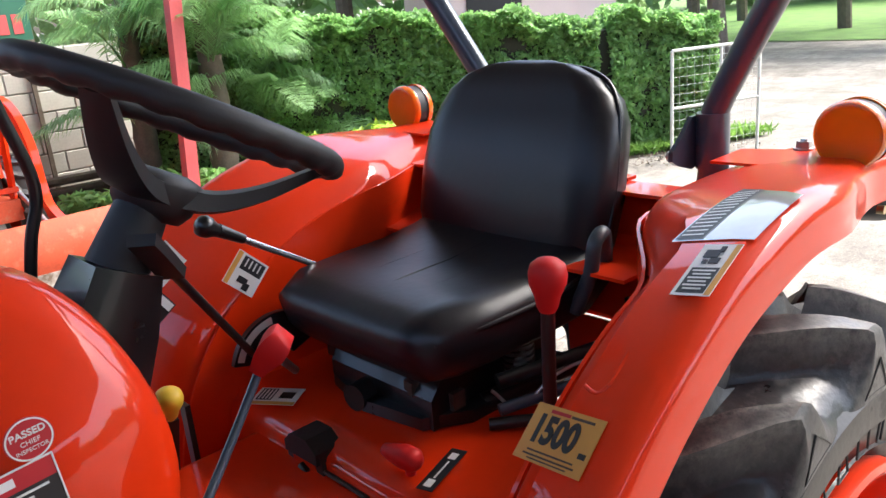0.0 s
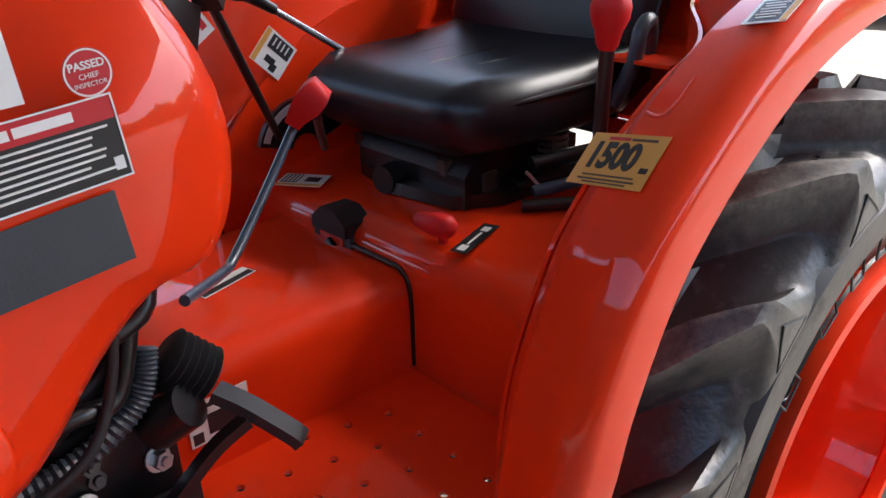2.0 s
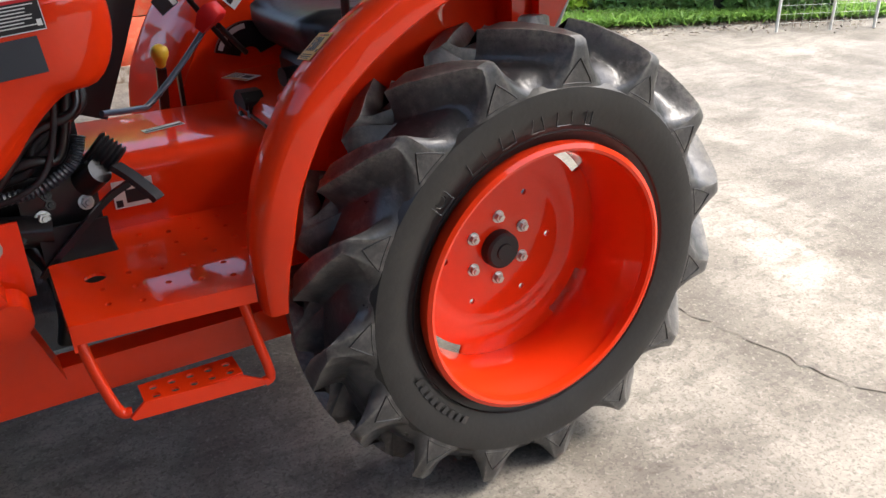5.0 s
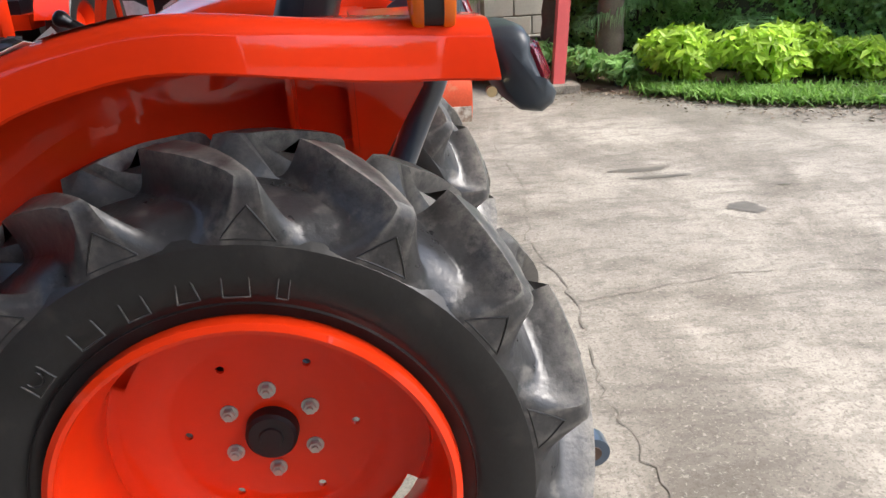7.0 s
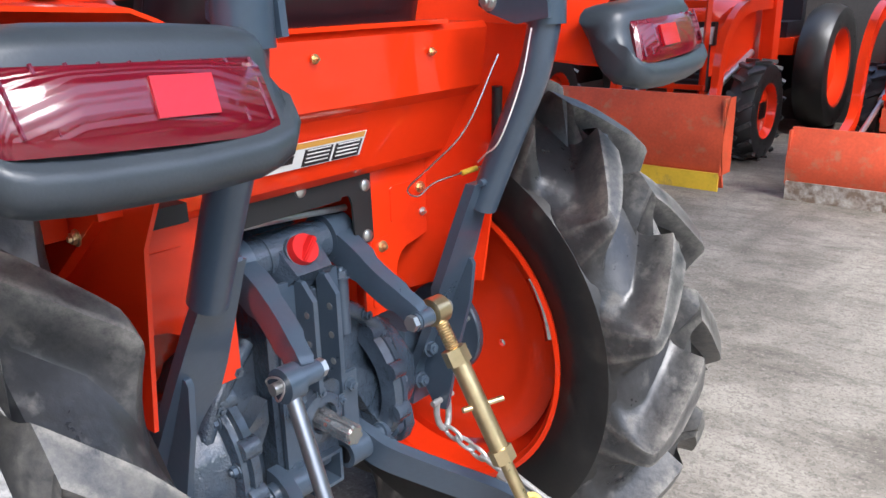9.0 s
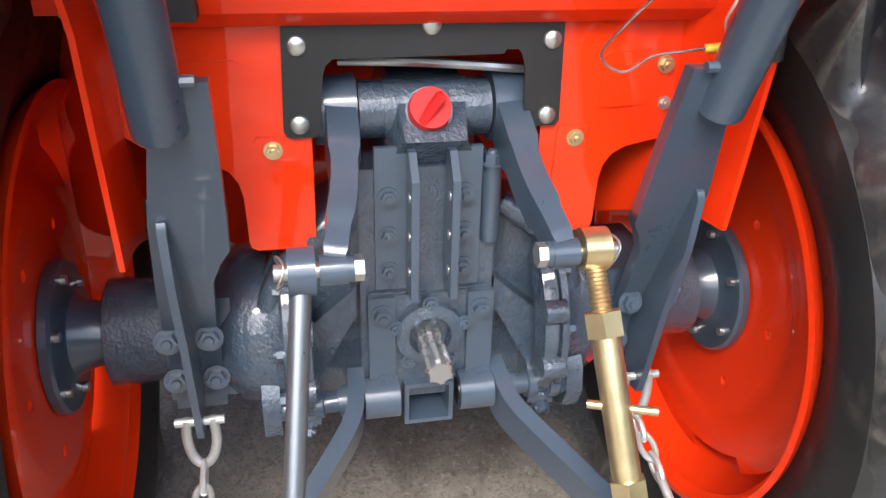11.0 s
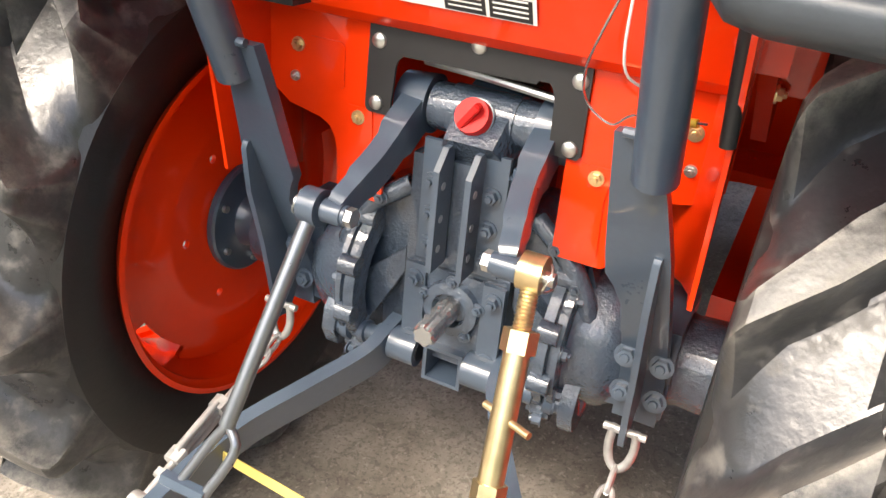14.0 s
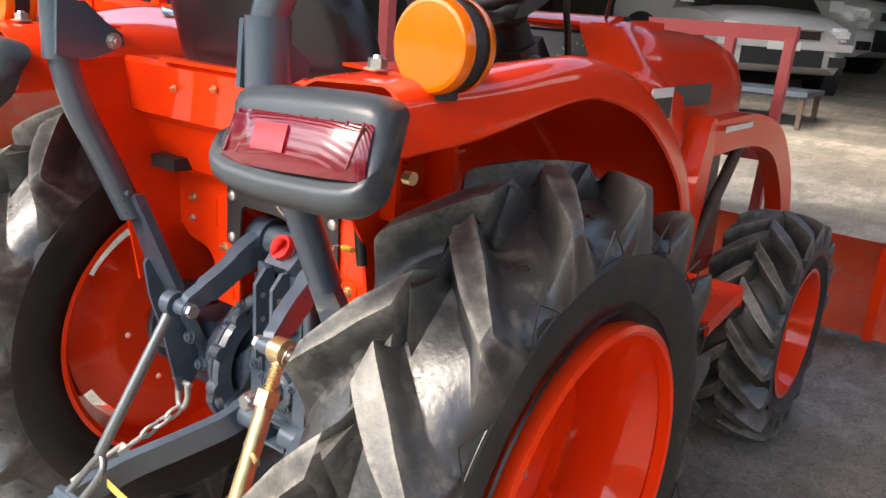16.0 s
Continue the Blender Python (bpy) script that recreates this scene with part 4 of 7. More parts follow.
HOUSING = ((0.145, 0.11), (0.150, 0.140), (0.166, 0.143), (0.168, 0.132), (0.172, 0.132), (0.174, 0.140), (0.183, 0.140), (0.186, 0.120), (0.195, 0.114), (0.215, 0.112), (0.238, 0.108), (0.252, 0.098), (0.266, 0.086), (0.30, 0.078), (0.32, 0.074), (0.34, 0.069), (0.385, 0.072), (0.405, 0.072), (0.408, 0.066), (0.408, 0.035))
gear = part("gear_case", prism([(-0.22, 0.44), (-0.235, 0.50), (-0.23, 0.60), (-0.18, 0.70), (-0.10, 0.74), (0.10, 0.74), (0.18, 0.70), (0.22, 0.60), (0.22, 0.47), (0.19, 0.43), (0.08, 0.46), (-0.08, 0.46)], "x", -0.25, 0.055), CAST, tractor, "dark grey painted rear gear case casting", bevel=0.02)
part("case_centre", B(-0.05, 0.095, -0.085, 0.085, 0.47, 0.80), CAST, gear, bevel=0.012)
for s_ in (-1, 1):
    part("web", prism([(s_ * 0.09, 0.60), (s_ * 0.09, 0.64), (s_ * 0.17, 0.57), (s_ * 0.215, 0.49), (s_ * 0.20, 0.455), (s_ * 0.15, 0.49)], "x", 0.05, 0.088), CAST, gear, bevel=0.008)
    part("rib", sweep(smooth_path([(0.06, s_ * 0.10, 0.735), (0.075, s_ * 0.16, 0.69), (0.078, s_ * 0.2, 0.62), (0.075, s_ * 0.215, 0.53), (0.07, s_ * 0.205, 0.45)], 5), circle(0.016, 10)), CAST, gear)
    for k in range(4):
        a = (0.71, 0.66, 0.60, 0.53)[k]
        yy = (0.14, 0.178, 0.20, 0.215)[k]
        part("case_bolt", hexbolt((0.085, s_ * yy, a), (1, 0, 0), 0.009, 0.008), GREY, gear)
    part("link_ear", prism([(-0.02, 0.56), (0.07, 0.56), (0.118, 0.505), (0.125, 0.47), (0.11, 0.437), (0.085, 0.425), (0.03, 0.425), (-0.02, 0.46)], "y", s_ * 0.193, s_ * 0.216), CAST, gear, bevel=0.007)
    part("link_ear", prism([(-0.02, 0.52), (0.075, 0.52), (0.115, 0.49), (0.112, 0.45), (0.09, 0.437), (0.02, 0.437)], "y", s_ * 0.142, s_ * 0.158), CAST, gear, bevel=0.006)
    for q in range(6):
        a = radians(-80 + 34 * q)
        part("flange_boss", rod((0.138 * math.cos(a), s_ * 0.148, R_AXLE + 0.138 * math.sin(a)), (0.138 * math.cos(a), s_ * 0.178, R_AXLE + 0.138 * math.sin(a)), 0.017, n=16), CAST, gear, bevel=0.005)
    for q in (-1, 1):
        part("stop_screw", hexbolt((0.112, s_ * (0.176 + q * 0.008), 0.458 + q * 0.016), (0.3, -s_, 0), 0.009, 0.012), GREY, gear)
    # axle housing
    ax = part("axle_housing", lathe([(s_ * a, r) for a, r in HOUSING], n=48, centre=(0, 0, R_AXLE)), CAST, tractor, "dark grey cast axle housing", smooth=30)
    part("axle_shaft", rod((0, s_ * 0.39, R_AXLE), (0, s_ * 0.48, R_AXLE), 0.032), STEEL, ax, "bare steel axle shaft")
    for k in range(10):
        a = radians(36 * k + 10)
        part("flange_bolt", hexbolt((0.126 * math.cos(a), s_ * 0.183, R_AXLE + 0.126 * math.sin(a)), (0, s_, 0), 0.009, 0.008), GREY, ax)

# lift shaft and its housing
lift = part("lift_housing", sweep([(-0.12, 0.005, 0.83), (0.0, 0.005, 0.835), (0.055, 0.005, 0.825), (0.085, 0.005, 0.80)], [(-0.055, -0.06), (0.055, -0.06), (0.062, 0.02), (0.045, 0.062), (-0.045, 0.062), (-0.062, 0.02)], up=(0, 0, 1), scale=[1.05, 1, 0.9, 0.8]), CAST, tractor, "dark grey cast lift housing", bevel=0.012)
part("lift_shaft", lathe([(-0.079, 0.0), (-0.079, 0.035), (-0.0502, 0.035), (-0.05, 0.038), (0.05, 0.038), (0.0502, 0.035), (0.079, 0.035), (0.079, 0)], n=36, centre=(0.045, 0, 0.858)), CAST, lift)
part("filler_neck", rod((0.06, 0.0, 0.85), (0.092, 0.0, 0.868), 0.030, 0.028), CAST, lift)
cap = part("filler_cap", rod((0.09, 0, 0.867), (0.104, 0, 0.875), 0.026, 0.024, n=28), RED_KNOB, lift, "red plastic filler cap", bevel=0.003)
part("top_pipe", tube([(0.05, -0.10, 0.918), (0.06, 0.0, 0.916), (0.06, 0.13, 0.905)], 0.006, 8), STEEL, lift, "thin steel pipe")
b_ = B(-0.021, 0.021, -0.005, 0.005, -0.004, 0.012, basis((0.104, 0, 0.875), (0, 0.6, 0.8), (0, -0.8, 0.6)))
part("cap_grip", b_, RED_KNOB, cap, bevel=0.002)
for s_ in (-1, 1):
    arm = part("lift_arm", sweep(smooth_path([(0.045, s_ * 0.102, 0.858), (0.095, s_ * 0.101, 0.838), (0.155, s_ * 0.106, 0.798), (0.205, s_ * 0.118, 0.765), (0.228, s_ * 0.124, 0.748)], 5), [(-0.014, -0.022), (0.014, -0.022), (0.016, 0), (0.014, 0.022), (-0.014, 0.022), (-0.016, 0)], scale=[1.4] * 3 + [1.25] * 5 + [1.05] * 6 + [0.9] * 5 + [0.8] * 2), GREY, tractor, "dark grey lift arm", bevel=0.004)
    part("arm_boss", rod((0.045, s_ * 0.0815, 0.858), (0.045, s_ * 0.130, 0.858), 0.043, 0.040, n=32), GREY, arm, bevel=0.005)
    part("arm_eye", rod((0.234, s_ * 0.110, 0.745), (0.234, s_ * 0.140, 0.745), 0.0165, n=24), GREY, arm, bevel=0.003)
    part("arm_pin", rod((0.234, s_ * 0.10, 0.745), (0.234, s_ * 0.186, 0.745), 0.009, n=16), STEEL, arm, "plated pin")
    part("pin_head", rod((0.234, s_ * 0.094, 0.745), (0.234, s_ * 0.108, 0.745), 0.014, n=6), STEEL, arm)
    part("pin_collar", rod((0.234, s_ * 0.104, 0.745), (0.234, s_ * 0.112, 0.745), 0.0145, n=20), GREY, arm)
    part("clip_ring", tube([(0.234 + 0.017 * math.cos(a), s_ * 0.180 + 0.004 * math.sin(2 * a), 0.745 + 0.017 * math.sin(a)) for a in [k * math.pi / 6 for k in range(13)]], 0.0016, 6, 2), STEEL, arm, "wire linch pin ring")

# top link bracket
tl = part("top_link_bracket", B(0.094, 0.102, -0.066, -0.024, 0.642, 0.828), GREY, tractor, "grey top link bracket with drilled ribs", bevel=0.002)
part("bracket_base", B(0.094, 0.102, 0.024, 0.064, 0.642, 0.826), GREY, tl, bevel=0.002)
for y in (-0.024, 0.024):
    part("rib_plate", prism([(0.10, 0.645), (0.10, 0.828), (0.120, 0.828), (0.145, 0.80), (0.145, 0.645)], "y", y - 0.0045, y + 0.0045), GREY, tl, bevel=0.0015)
    for z in (0.678, 0.725, 0.775):
        part("rib_hole", rod((0.128, y - 0.0052 * 1, z), (0.128, y + 0.0052, z), 0.006, n=14), STEEL, tl, "bright drilled hole rim")
for z in (0.668, 0.716, 0.767):
    part("bracket_bolt", hexbolt((0.102, 0.043, z), (1, 0, 0), 0.0105, 0.009), GREY, tl)
    part("bracket_bolt", hexbolt((0.102, -0.050, z), (1, 0, 0), 0.0095, 0.007), GREY, tl)
part("side_pipe", rod((0.095, 0.078, 0.70), (0.095, 0.078, 0.80), 0.012, n=16), GREY, tl)
part("pipe_cap", hexbolt((0.095, 0.078, 0.80), (0, 0, 1), 0.012, 0.012), GREY, tl)

# power take-off
pto = part("pto_plate", B(0.085, 0.103, -0.075, 0.08, 0.495, 0.632), CAST, tractor, "grey cast power take-off cover", bevel=0.003)
for y in (-0.060, 0.068):
    part("pto_strip", B(0.103, 0.111, y - 0.017, y + 0.017, 0.475, 0.634), GREY, pto, bevel=0.002)
    for z in (0.505, 0.61):
        part("strip_bolt", hexbolt((0.111, y, z), (1, 0, 0), 0.011, 0.009), GREY, pto)
part("bearing_ring", lathe([(0.103, 0.046), (0.113, 0.044), (0.116, 0.036), (0.116, 0.028), (0.108, 0.024)], n=40, axis="x", centre=(0, 0.002, 0.575)), CAST, pto)
for k in range(5):
    a = radians(90 + 72 * k)
    part("ring_bolt", hexbolt((0.11, 0.002 + 0.047 * math.cos(a), 0.575 + 0.047 * math.sin(a)), (1, 0, 0), 0.008, 0.006), GREY, pto)
sp = bmesh.new()
ringp = []
for k in range(36):
    a = 2 * math.pi * k / 36
    ringp.append(((0.0185 if (k // 3) % 2 else 0.0155) * math.cos(a), (0.0185 if (k // 3) % 2 else 0.0155) * math.sin(a)))
skin(sp, [ring(sp, (x, 0.0, 0.575 - (x - 0.1) * 0.05), Vector((0, 1, 0)), Vector((0, 0, 1)), [(a * k, b * k) for a, b in ringp]) for x, k in ((0.10, 1), (0.135, 1), (0.14, 0.86), (0.147, 0.86), (0.152, 1), (0.188, 1), (0.192, 0.85))])
part("pto_shaft", sp, CHROME, pto, "splined steel shaft", smooth=25)
db = bmesh.new()
for a, b, c, d in ((-0.032, 0.034, 0.498, 0.504), (-0.032, 0.034, 0.44, 0.446), (-0.032, -0.026, 0.446, 0.498), (0.028, 0.034, 0.446, 0.498)):
    box(db, 0.0, 0.118, a, b, c, d)
part("drawbar_socket", db, GREY, tractor, "hollow square drawbar socket", smooth=0)

# lower links
for s_ in (-1, 1):
    ll = part("lower_link", sweep(smooth_path([(0.085, s_ * 0.094, 0.492), (0.115, s_ * 0.096, 0.486), (0.155, s_ * 0.108, 0.466), (0.23, s_ * 0.168, 0.422), (0.31, s_ * 0.225, 0.382), (0.40, s_ * 0.252, 0.348), (0.50, s_ * 0.265, 0.318), (0.635, s_ * 0.272, 0.283)], 5), [(-0.011, -0.029), (0.011, -0.029), (0.011, 0.029), (-0.011, 0.029)]), GREY, tractor, "dark grey flat lower link", bevel=0.004)
    part("ball_end", rod((0.648, s_ * 0.250, 0.281), (0.648, s_ * 0.294, 0.281), 0.036, n=28), GREY, ll, bevel=0.006)
    part("ball", rod((0.648, s_ * 0.247, 0.281), (0.648, s_ * 0.297, 0.281), 0.017, n=18), RUST, ll, "rusty brown ball bush")
    part("pivot_boss", rod((0.115, s_ * 0.040, 0.487), (0.115, s_ * 0.086, 0.487), 0.027, n=28), GREY, ll, bevel=0.004)
    part("pivot_bore", rod((0.115, s_ * 0.0385, 0.487), (0.115, s_ * 0.042, 0.487), 0.017, n=20), BLACK, ll)
    part("pivot_pin", rod((0.11, s_ * 0.104, 0.484), (0.10, s_ * 0.212, 0.472), 0, n=20, profile=[(0, 0.020), (0.12, 0.020), (0.13, 0.014), (0.3, 0.014), (0.31, 0.019), (0.42, 0.019), (0.43, 0.014), (0.58, 0.014), (0.59, 0.021), (0.72, 0.021), (0.73, 0.016), (1, 0.016)]), GREY, ll)
    # stay: bracket lug, shackle, chain, turnbuckle
    stay = thing("check_chain", "galvanised stay with shackle, chain and turnbuckle", "")
    stay.parent = tractor
    p0 = Vector((0.13, s_ * 0.293, 0.482))
    u = [p0 + Vector(q) for q in ((0, s_ * -0.016, 0.012), (0.0, s_ * -0.018, -0.02), (0.004, s_ * -0.012, -0.045), (0.006, 0, -0.055), (0.004, s_ * 0.012, -0.045), (0, s_ * 0.018, -0.02), (0, s_ * 0.016, 0.012))]
    part("shackle", tube(u, 0.0065, 10, 4), GALV, stay, "galvanised bow shackle")
    part("shackle_pin", rod(p0 + Vector((0, -0.03, 0.008)), p0 + Vector((0, 0.03, 0.008)), 0.006, n=10), GALV, stay)
    a0, a1 = p0 + Vector((0.008, 0, -0.055)), Vector((0.46, s_ * 0.30, 0.315))
    dd = (a1 - a0).normalized()
    side = dd.cross(Vector((0, 0, 1))).normalized()
    for k in range(3):
        c = a0 + dd * (0.018 + 0.032 * k)
        ax_ = side if k % 2 else side.cross(dd)
        pts_ = [c + dd * (0.021 * math.cos(t)) + ax_ * (0.010 * math.sin(t)) for t in [j * math.pi / 5 for j in range(11)]]
        part("chain_link", tube(pts_, 0.0042, 8, 2), GALV, stay)
    t0, t1 = a0 + dd * 0.155, a0 + dd * 0.25
    part("thread", rod(a0 + dd * 0.09, a0 + dd * 0.33, 0.006, n=12), GALV, stay)
    for q in (-1, 1):
        part("buckle_side", rod(t0 + side.cross(dd) * 0.0135 * q, t1 + side.cross(dd) * 0.0135 * q, 0.0062, n=10), GALV, stay, "pale galvanised turnbuckle bar")
    part("buckle_end", rod(t0 - dd * 0.014, t0 + dd * 0.008, 0.017, n=8), GALV, stay)
    part("buckle_end", rod(t1 - dd * 0.008, t1 + dd * 0.014, 0.017, n=8), GALV, stay)
    part("lock_nut", rod(t1 + dd * 0.03, t1 + dd * 0.042, 0.014, n=6), GALV, stay)
    part("eye_end", rod(a0 + dd * 0.335 + side * 0.012, a0 + dd * 0.335 - side * 0.012, 0.016, n=18), GALV, stay)

# lift rods
g0, g1 = Vector((0.234, 0.158, 0.748)), Vector((0.408, 0.193, 0.395))
gd = (g1 - g0).normalized()
gl = thing("levelling_rod", "yellow-plated adjustable levelling rod", "")
gl.parent = tractor
part("rod_end", rod(g0 - Vector((0, 0.015, 0)), g0 + Vector((0, 0.015, 0)), 0.024, n=28), BRASS, gl, "plated rod end eye", bevel=0.006)
part("threaded_rod", rod(g0 + gd * 0.018, g0 + gd * 0.075, 0.0, profile=[(i / 24, 0.0125 if i % 2 else 0.0108) for i in range(25)]), BRASS, gl)
part("lock_nut", rod(g0 + gd * 0.07, g0 + gd * 0.098, 0.0225, n=6), BRASS, gl, bevel=0.002)
part("sleeve", rod(g0 + gd * 0.098, g0 + gd * 0.258, 0.0165, n=28), BRASS, gl, "yellow zinc plated tube", bevel=0.002)
part("lock_nut", rod(g0 + gd * 0.258, g0 + gd * 0.283, 0.022, n=6), BRASS, gl, bevel=0.002)
part("lower_rod", rod(g0 + gd * 0.283, g1, 0.0115, n=18), BRASS, gl)
cp = g0 + gd * 0.178
part("tommy_bar", rod(cp + Vector((-0.012, -0.03, 0)), cp + Vector((0.02, 0.04, 0.004)), 0.005, n=12), BRASS, gl)
part("lower_fork", tube([g1 + Vector((0, -0.016, 0.03)), g1 + Vector((0.004, -0.018, -0.03)), g1 + Vector((0.004, -0.018, -0.05))], 0.007, 8, 3, bm=tube([g1 + Vector((0, 0.016, 0.03)), g1 + Vector((0.004, 0.02, -0.05))], 0.007, 8, 3)), BRASS, gl)
h0, h1 = Vector((0.234, -0.158, 0.745)), Vector((0.388, -0.190, 0.462))
hd = (h1 - h0).normalized()
sr = thing("lift_rod", "plain grey steel lift rod with a forked end", "")
sr.parent = tractor
part("rod_eye", rod(h0 - Vector((0, 0.014, 0)), h0 + Vector((0, 0.014, 0)), 0.026, n=28), GREY, sr, bevel=0.005)
part("rod_bar", rod(h0 + hd * 0.02, h1, 0.0115, n=20), ROD_GREY, sr, "bare round steel bar")
for q in (-1, 1):
    part("fork_side", tube([h1 + Vector((-0.005, 0, 0.0)), h1 + Vector((0.01, q * 0.02, -0.03)), h1 + Vector((0.052, q * 0.022 - 0.03, -0.10))], 0.0075, 10, 4), ROD_GREY, sr)
part("fork_bolt", rod(h1 + Vector((0.048, -0.075, -0.092)), h1 + Vector((0.048, 0.0, -0.092)), 0.012, n=6), GREY, sr)

# roll bar feet and hinge plates
for s_ in (-1, 1):
    foot = thing("roll_bar_foot", "welded dark grey roll bar foot bolted to the axle", "")
    foot.parent = tractor
    bm = bmesh.new()
    rows = []
    for x, z, ya, yb in ((0.266, 0.952, 0.228, 0.277), (0.232, 0.87, 0.228, 0.293), (0.20, 0.79, 0.229, 0.307), (0.181, 0.748, 0.231, 0.311), (0.172, 0.728, 0.243, 0.313), (0.160, 0.70, 0.254, 0.316), (0.122, 0.622, 0.260, 0.322), (0.092, 0.56, 0.262, 0.325), (0.08, 0.475, 0.262, 0.325)):
        rows.append([bm.verts.new((x + dx, s_ * y, z)) for y, dx in ((ya, 0.0), (yb, 0.0), (yb, -0.02), (ya, -0.02))])
    skin(bm, rows)
    part("foot_plate", bm, GREY, foot, bevel=0.003)
    part("side_plate", prism([(0.195, 0.800), (0.208, 0.797), (0.213, 0.788), (0.205, 0.72), (0.176, 0.62), (0.150, 0.50), (0.142, 0.472), (0.115, 0.468), (0.085, 0.52), (0.10, 0.60), (0.15, 0.70)], "y", s_ * 0.288, s_ * 0.297), GREY, foot, bevel=0.002)
    part("weld", rod((0.268, s_ * 0.238, 0.954), (0.268, s_ * 0.285, 0.954), 0.006, n=8), GREY, foot)
    part("clamp_block", B(-0.06, 0.08, s_ * 0.288 - 0.042, s_ * 0.288 + 0.042, 0.49, 0.635), GREY, foot, bevel=0.008)
    for y in (0.270, 0.318):
        for z in (0.53, 0.605):
            part("foot_bolt", hexbolt((0.085 + (z - 0.5) * 0.34, s_ * y, z), (1, 0, 0.2), 0.0125, 0.01), GREY, foot)
    hp = part("hinge_plate", prism([(0.385, 1.305), (0.392, 1.215), (0.335, 1.205), (0.282, 1.222), (0.266, 1.232), (0.268, 1.25), (0.30, 1.272), (0.335, 1.305)], "y", s_ * 0.240, s_ * 0.249), GREY, foot, bevel=0.002)
    part("hinge_sleeve", rod((0.3655, s_ * 0.275, 1.205), (0.3655, s_ * 0.275, 1.31), 0.031, n=28), GREY, foot, bevel=0.004)
    part("hinge_bolt", hexbolt((0.286, s_ * 0.240, 1.238), (0, -s_, 0), 0.011, 0.009), STEEL, foot, "plated hinge bolt")
part("earth_wire", tube([(0.30, 0.245, 1.16), (0.27, 0.2, 1.05), (0.22, 0.175, 0.99), (0.17, 0.17, 0.945), (0.165, 0.2, 0.925), (0.18, 0.225, 0.945), (0.2, 0.26, 0.955), (0.22, 0.31, 0.965)], 0.0016, 8, 6), CHROME, tractor, "thin white wire")
part("connector", rod((0.205, 0.27, 0.957), (0.215, 0.30, 0.962), 0.005, n=10), YELLOW, tractor, "yellowish wire connector")
part("loom", tube([(0.24, 0.325, 1.10), (0.235, 0.33, 1.02), (0.23, 0.335, 0.95)], 0.009, 10, 6), BLACK_MATT, tractor, "black wire loom sleeve")
part("earth_wire", tube([(0.36, 0.245, 1.2), (0.345, 0.24, 1.12), (0.31, 0.235, 1.03), (0.27, 0.25, 1.0), (0.24, 0.27, 0.98)], 0.0014, 8, 6), LABEL_W, tractor, "thin white wire")
part("hinge_stop", B(0.12, 0.17, -0.32, -0.24, 0.985, 1.01), BLACK_MATT, tractor, "black rubber stop", bevel=0.006)

# flat strap tied across the lower links
st = bmesh.new()
sweep(smooth_path([(0.352, -0.246, 0.362), (0.358, -0.2, 0.364), (0.372, -0.06, 0.366), (0.392, 0.06, 0.37), (0.402, 0.196, 0.405)], 6), [(-0.001, -0.0095), (0.001, -0.0095), (0.001, 0.0095), (-0.001, 0.0095)], st)
strap = tagged(part("packing_strap", st, STRAP, None, "", smooth=40), "pale yellow plastic packing strap tied round the links", "strap")
part("knot", tube([(0.393, 0.175, 0.425), (0.413, 0.185, 0.413), (0.418, 0.208, 0.415), (0.398, 0.215, 0.427), (0.383, 0.195, 0.42), (0.404, 0.178, 0.40)], 0.0055, 8, 5), STRAP, strap)
for e_ in (((0.405, 0.205, 0.41), (0.52, 0.27, 0.378), (0.585, 0.30, 0.32), (0.62, 0.31, 0.24)), ((0.405, 0.195, 0.405), (0.47, 0.19, 0.34), (0.49, 0.2, 0.25)), ((0.40, 0.19, 0.415), (0.385, 0.15, 0.405), (0.38, 0.118, 0.415), (0.385, 0.108, 0.44)), ((0.40, 0.19, 0.41), (0.42, 0.11, 0.375), (0.42, 0.02, 0.33))):
    bm = bmesh.new()
    sweep(smooth_path(e_, 6), [(-0.001, -0.007), (0.001, -0.007), (0.001, 0.007), (-0.001, 0.007)], bm)
    part("loose_end", bm, STRAP, strap)


# ---- controls, labels and small parts of the tractor ----
hubp = Vector((-0.600, 0.008, 1.340))
axw = Vector((0.48, -0.05, 0.877)).normalized()
ux = Vector((0.877, 0, -0.48)).normalized()
uy = axw.cross(ux).normalized()
wc = hubp + axw * 0.112
RW = 0.212
sw = thing("steering_wheel", "black three-spoke steering wheel with finger grips", "")
sw.parent = tractor
bm = bmesh.new()
rows = []
for i in range(96):
    a = 2 * math.pi * i / 96
    rad = ux * math.cos(a) + uy * math.sin(a)
    c = wc + rad * RW
    wob = 0.0022 * math.sin(a * 26)
    row = []
    for k in range(14):
        b = 2 * math.pi * k / 14
        r = 0.0165 + (wob if math.sin(b) < -0.1 else 0)
        row.append(bm.verts.new(c + rad * (r * math.cos(b)) + axw * (r * 1.05 * math.sin(b))))
    rows.append(row)
skin(bm, rows + [rows[0]], caps=False)
part("rim", bm, BLACK_MATT, sw, "black moulded wheel rim", smooth=60)
for a in (radians(98), radians(218), radians(338)):
    rad = ux * math.cos(a) + uy * math.sin(a)
    pts = smooth_path([hubp + axw * 0.004 + rad * 0.02, hubp + axw * 0.012 + rad * 0.075, hubp + axw * 0.045 + rad * 0.135, wc - axw * 0.012 + rad * (RW - 0.012)], 5)
    part("spoke", sweep(pts, [(-0.026, -0.006), (0, -0.010), (0.026, -0.006), (0.021, 0.010), (0, 0.013), (-0.021, 0.010)], up=axw, scale=[1.75 - 1.0 * i / (len(pts) - 1) for i in range(len(pts))]), BLACK_MATT, sw, bevel=0.003)
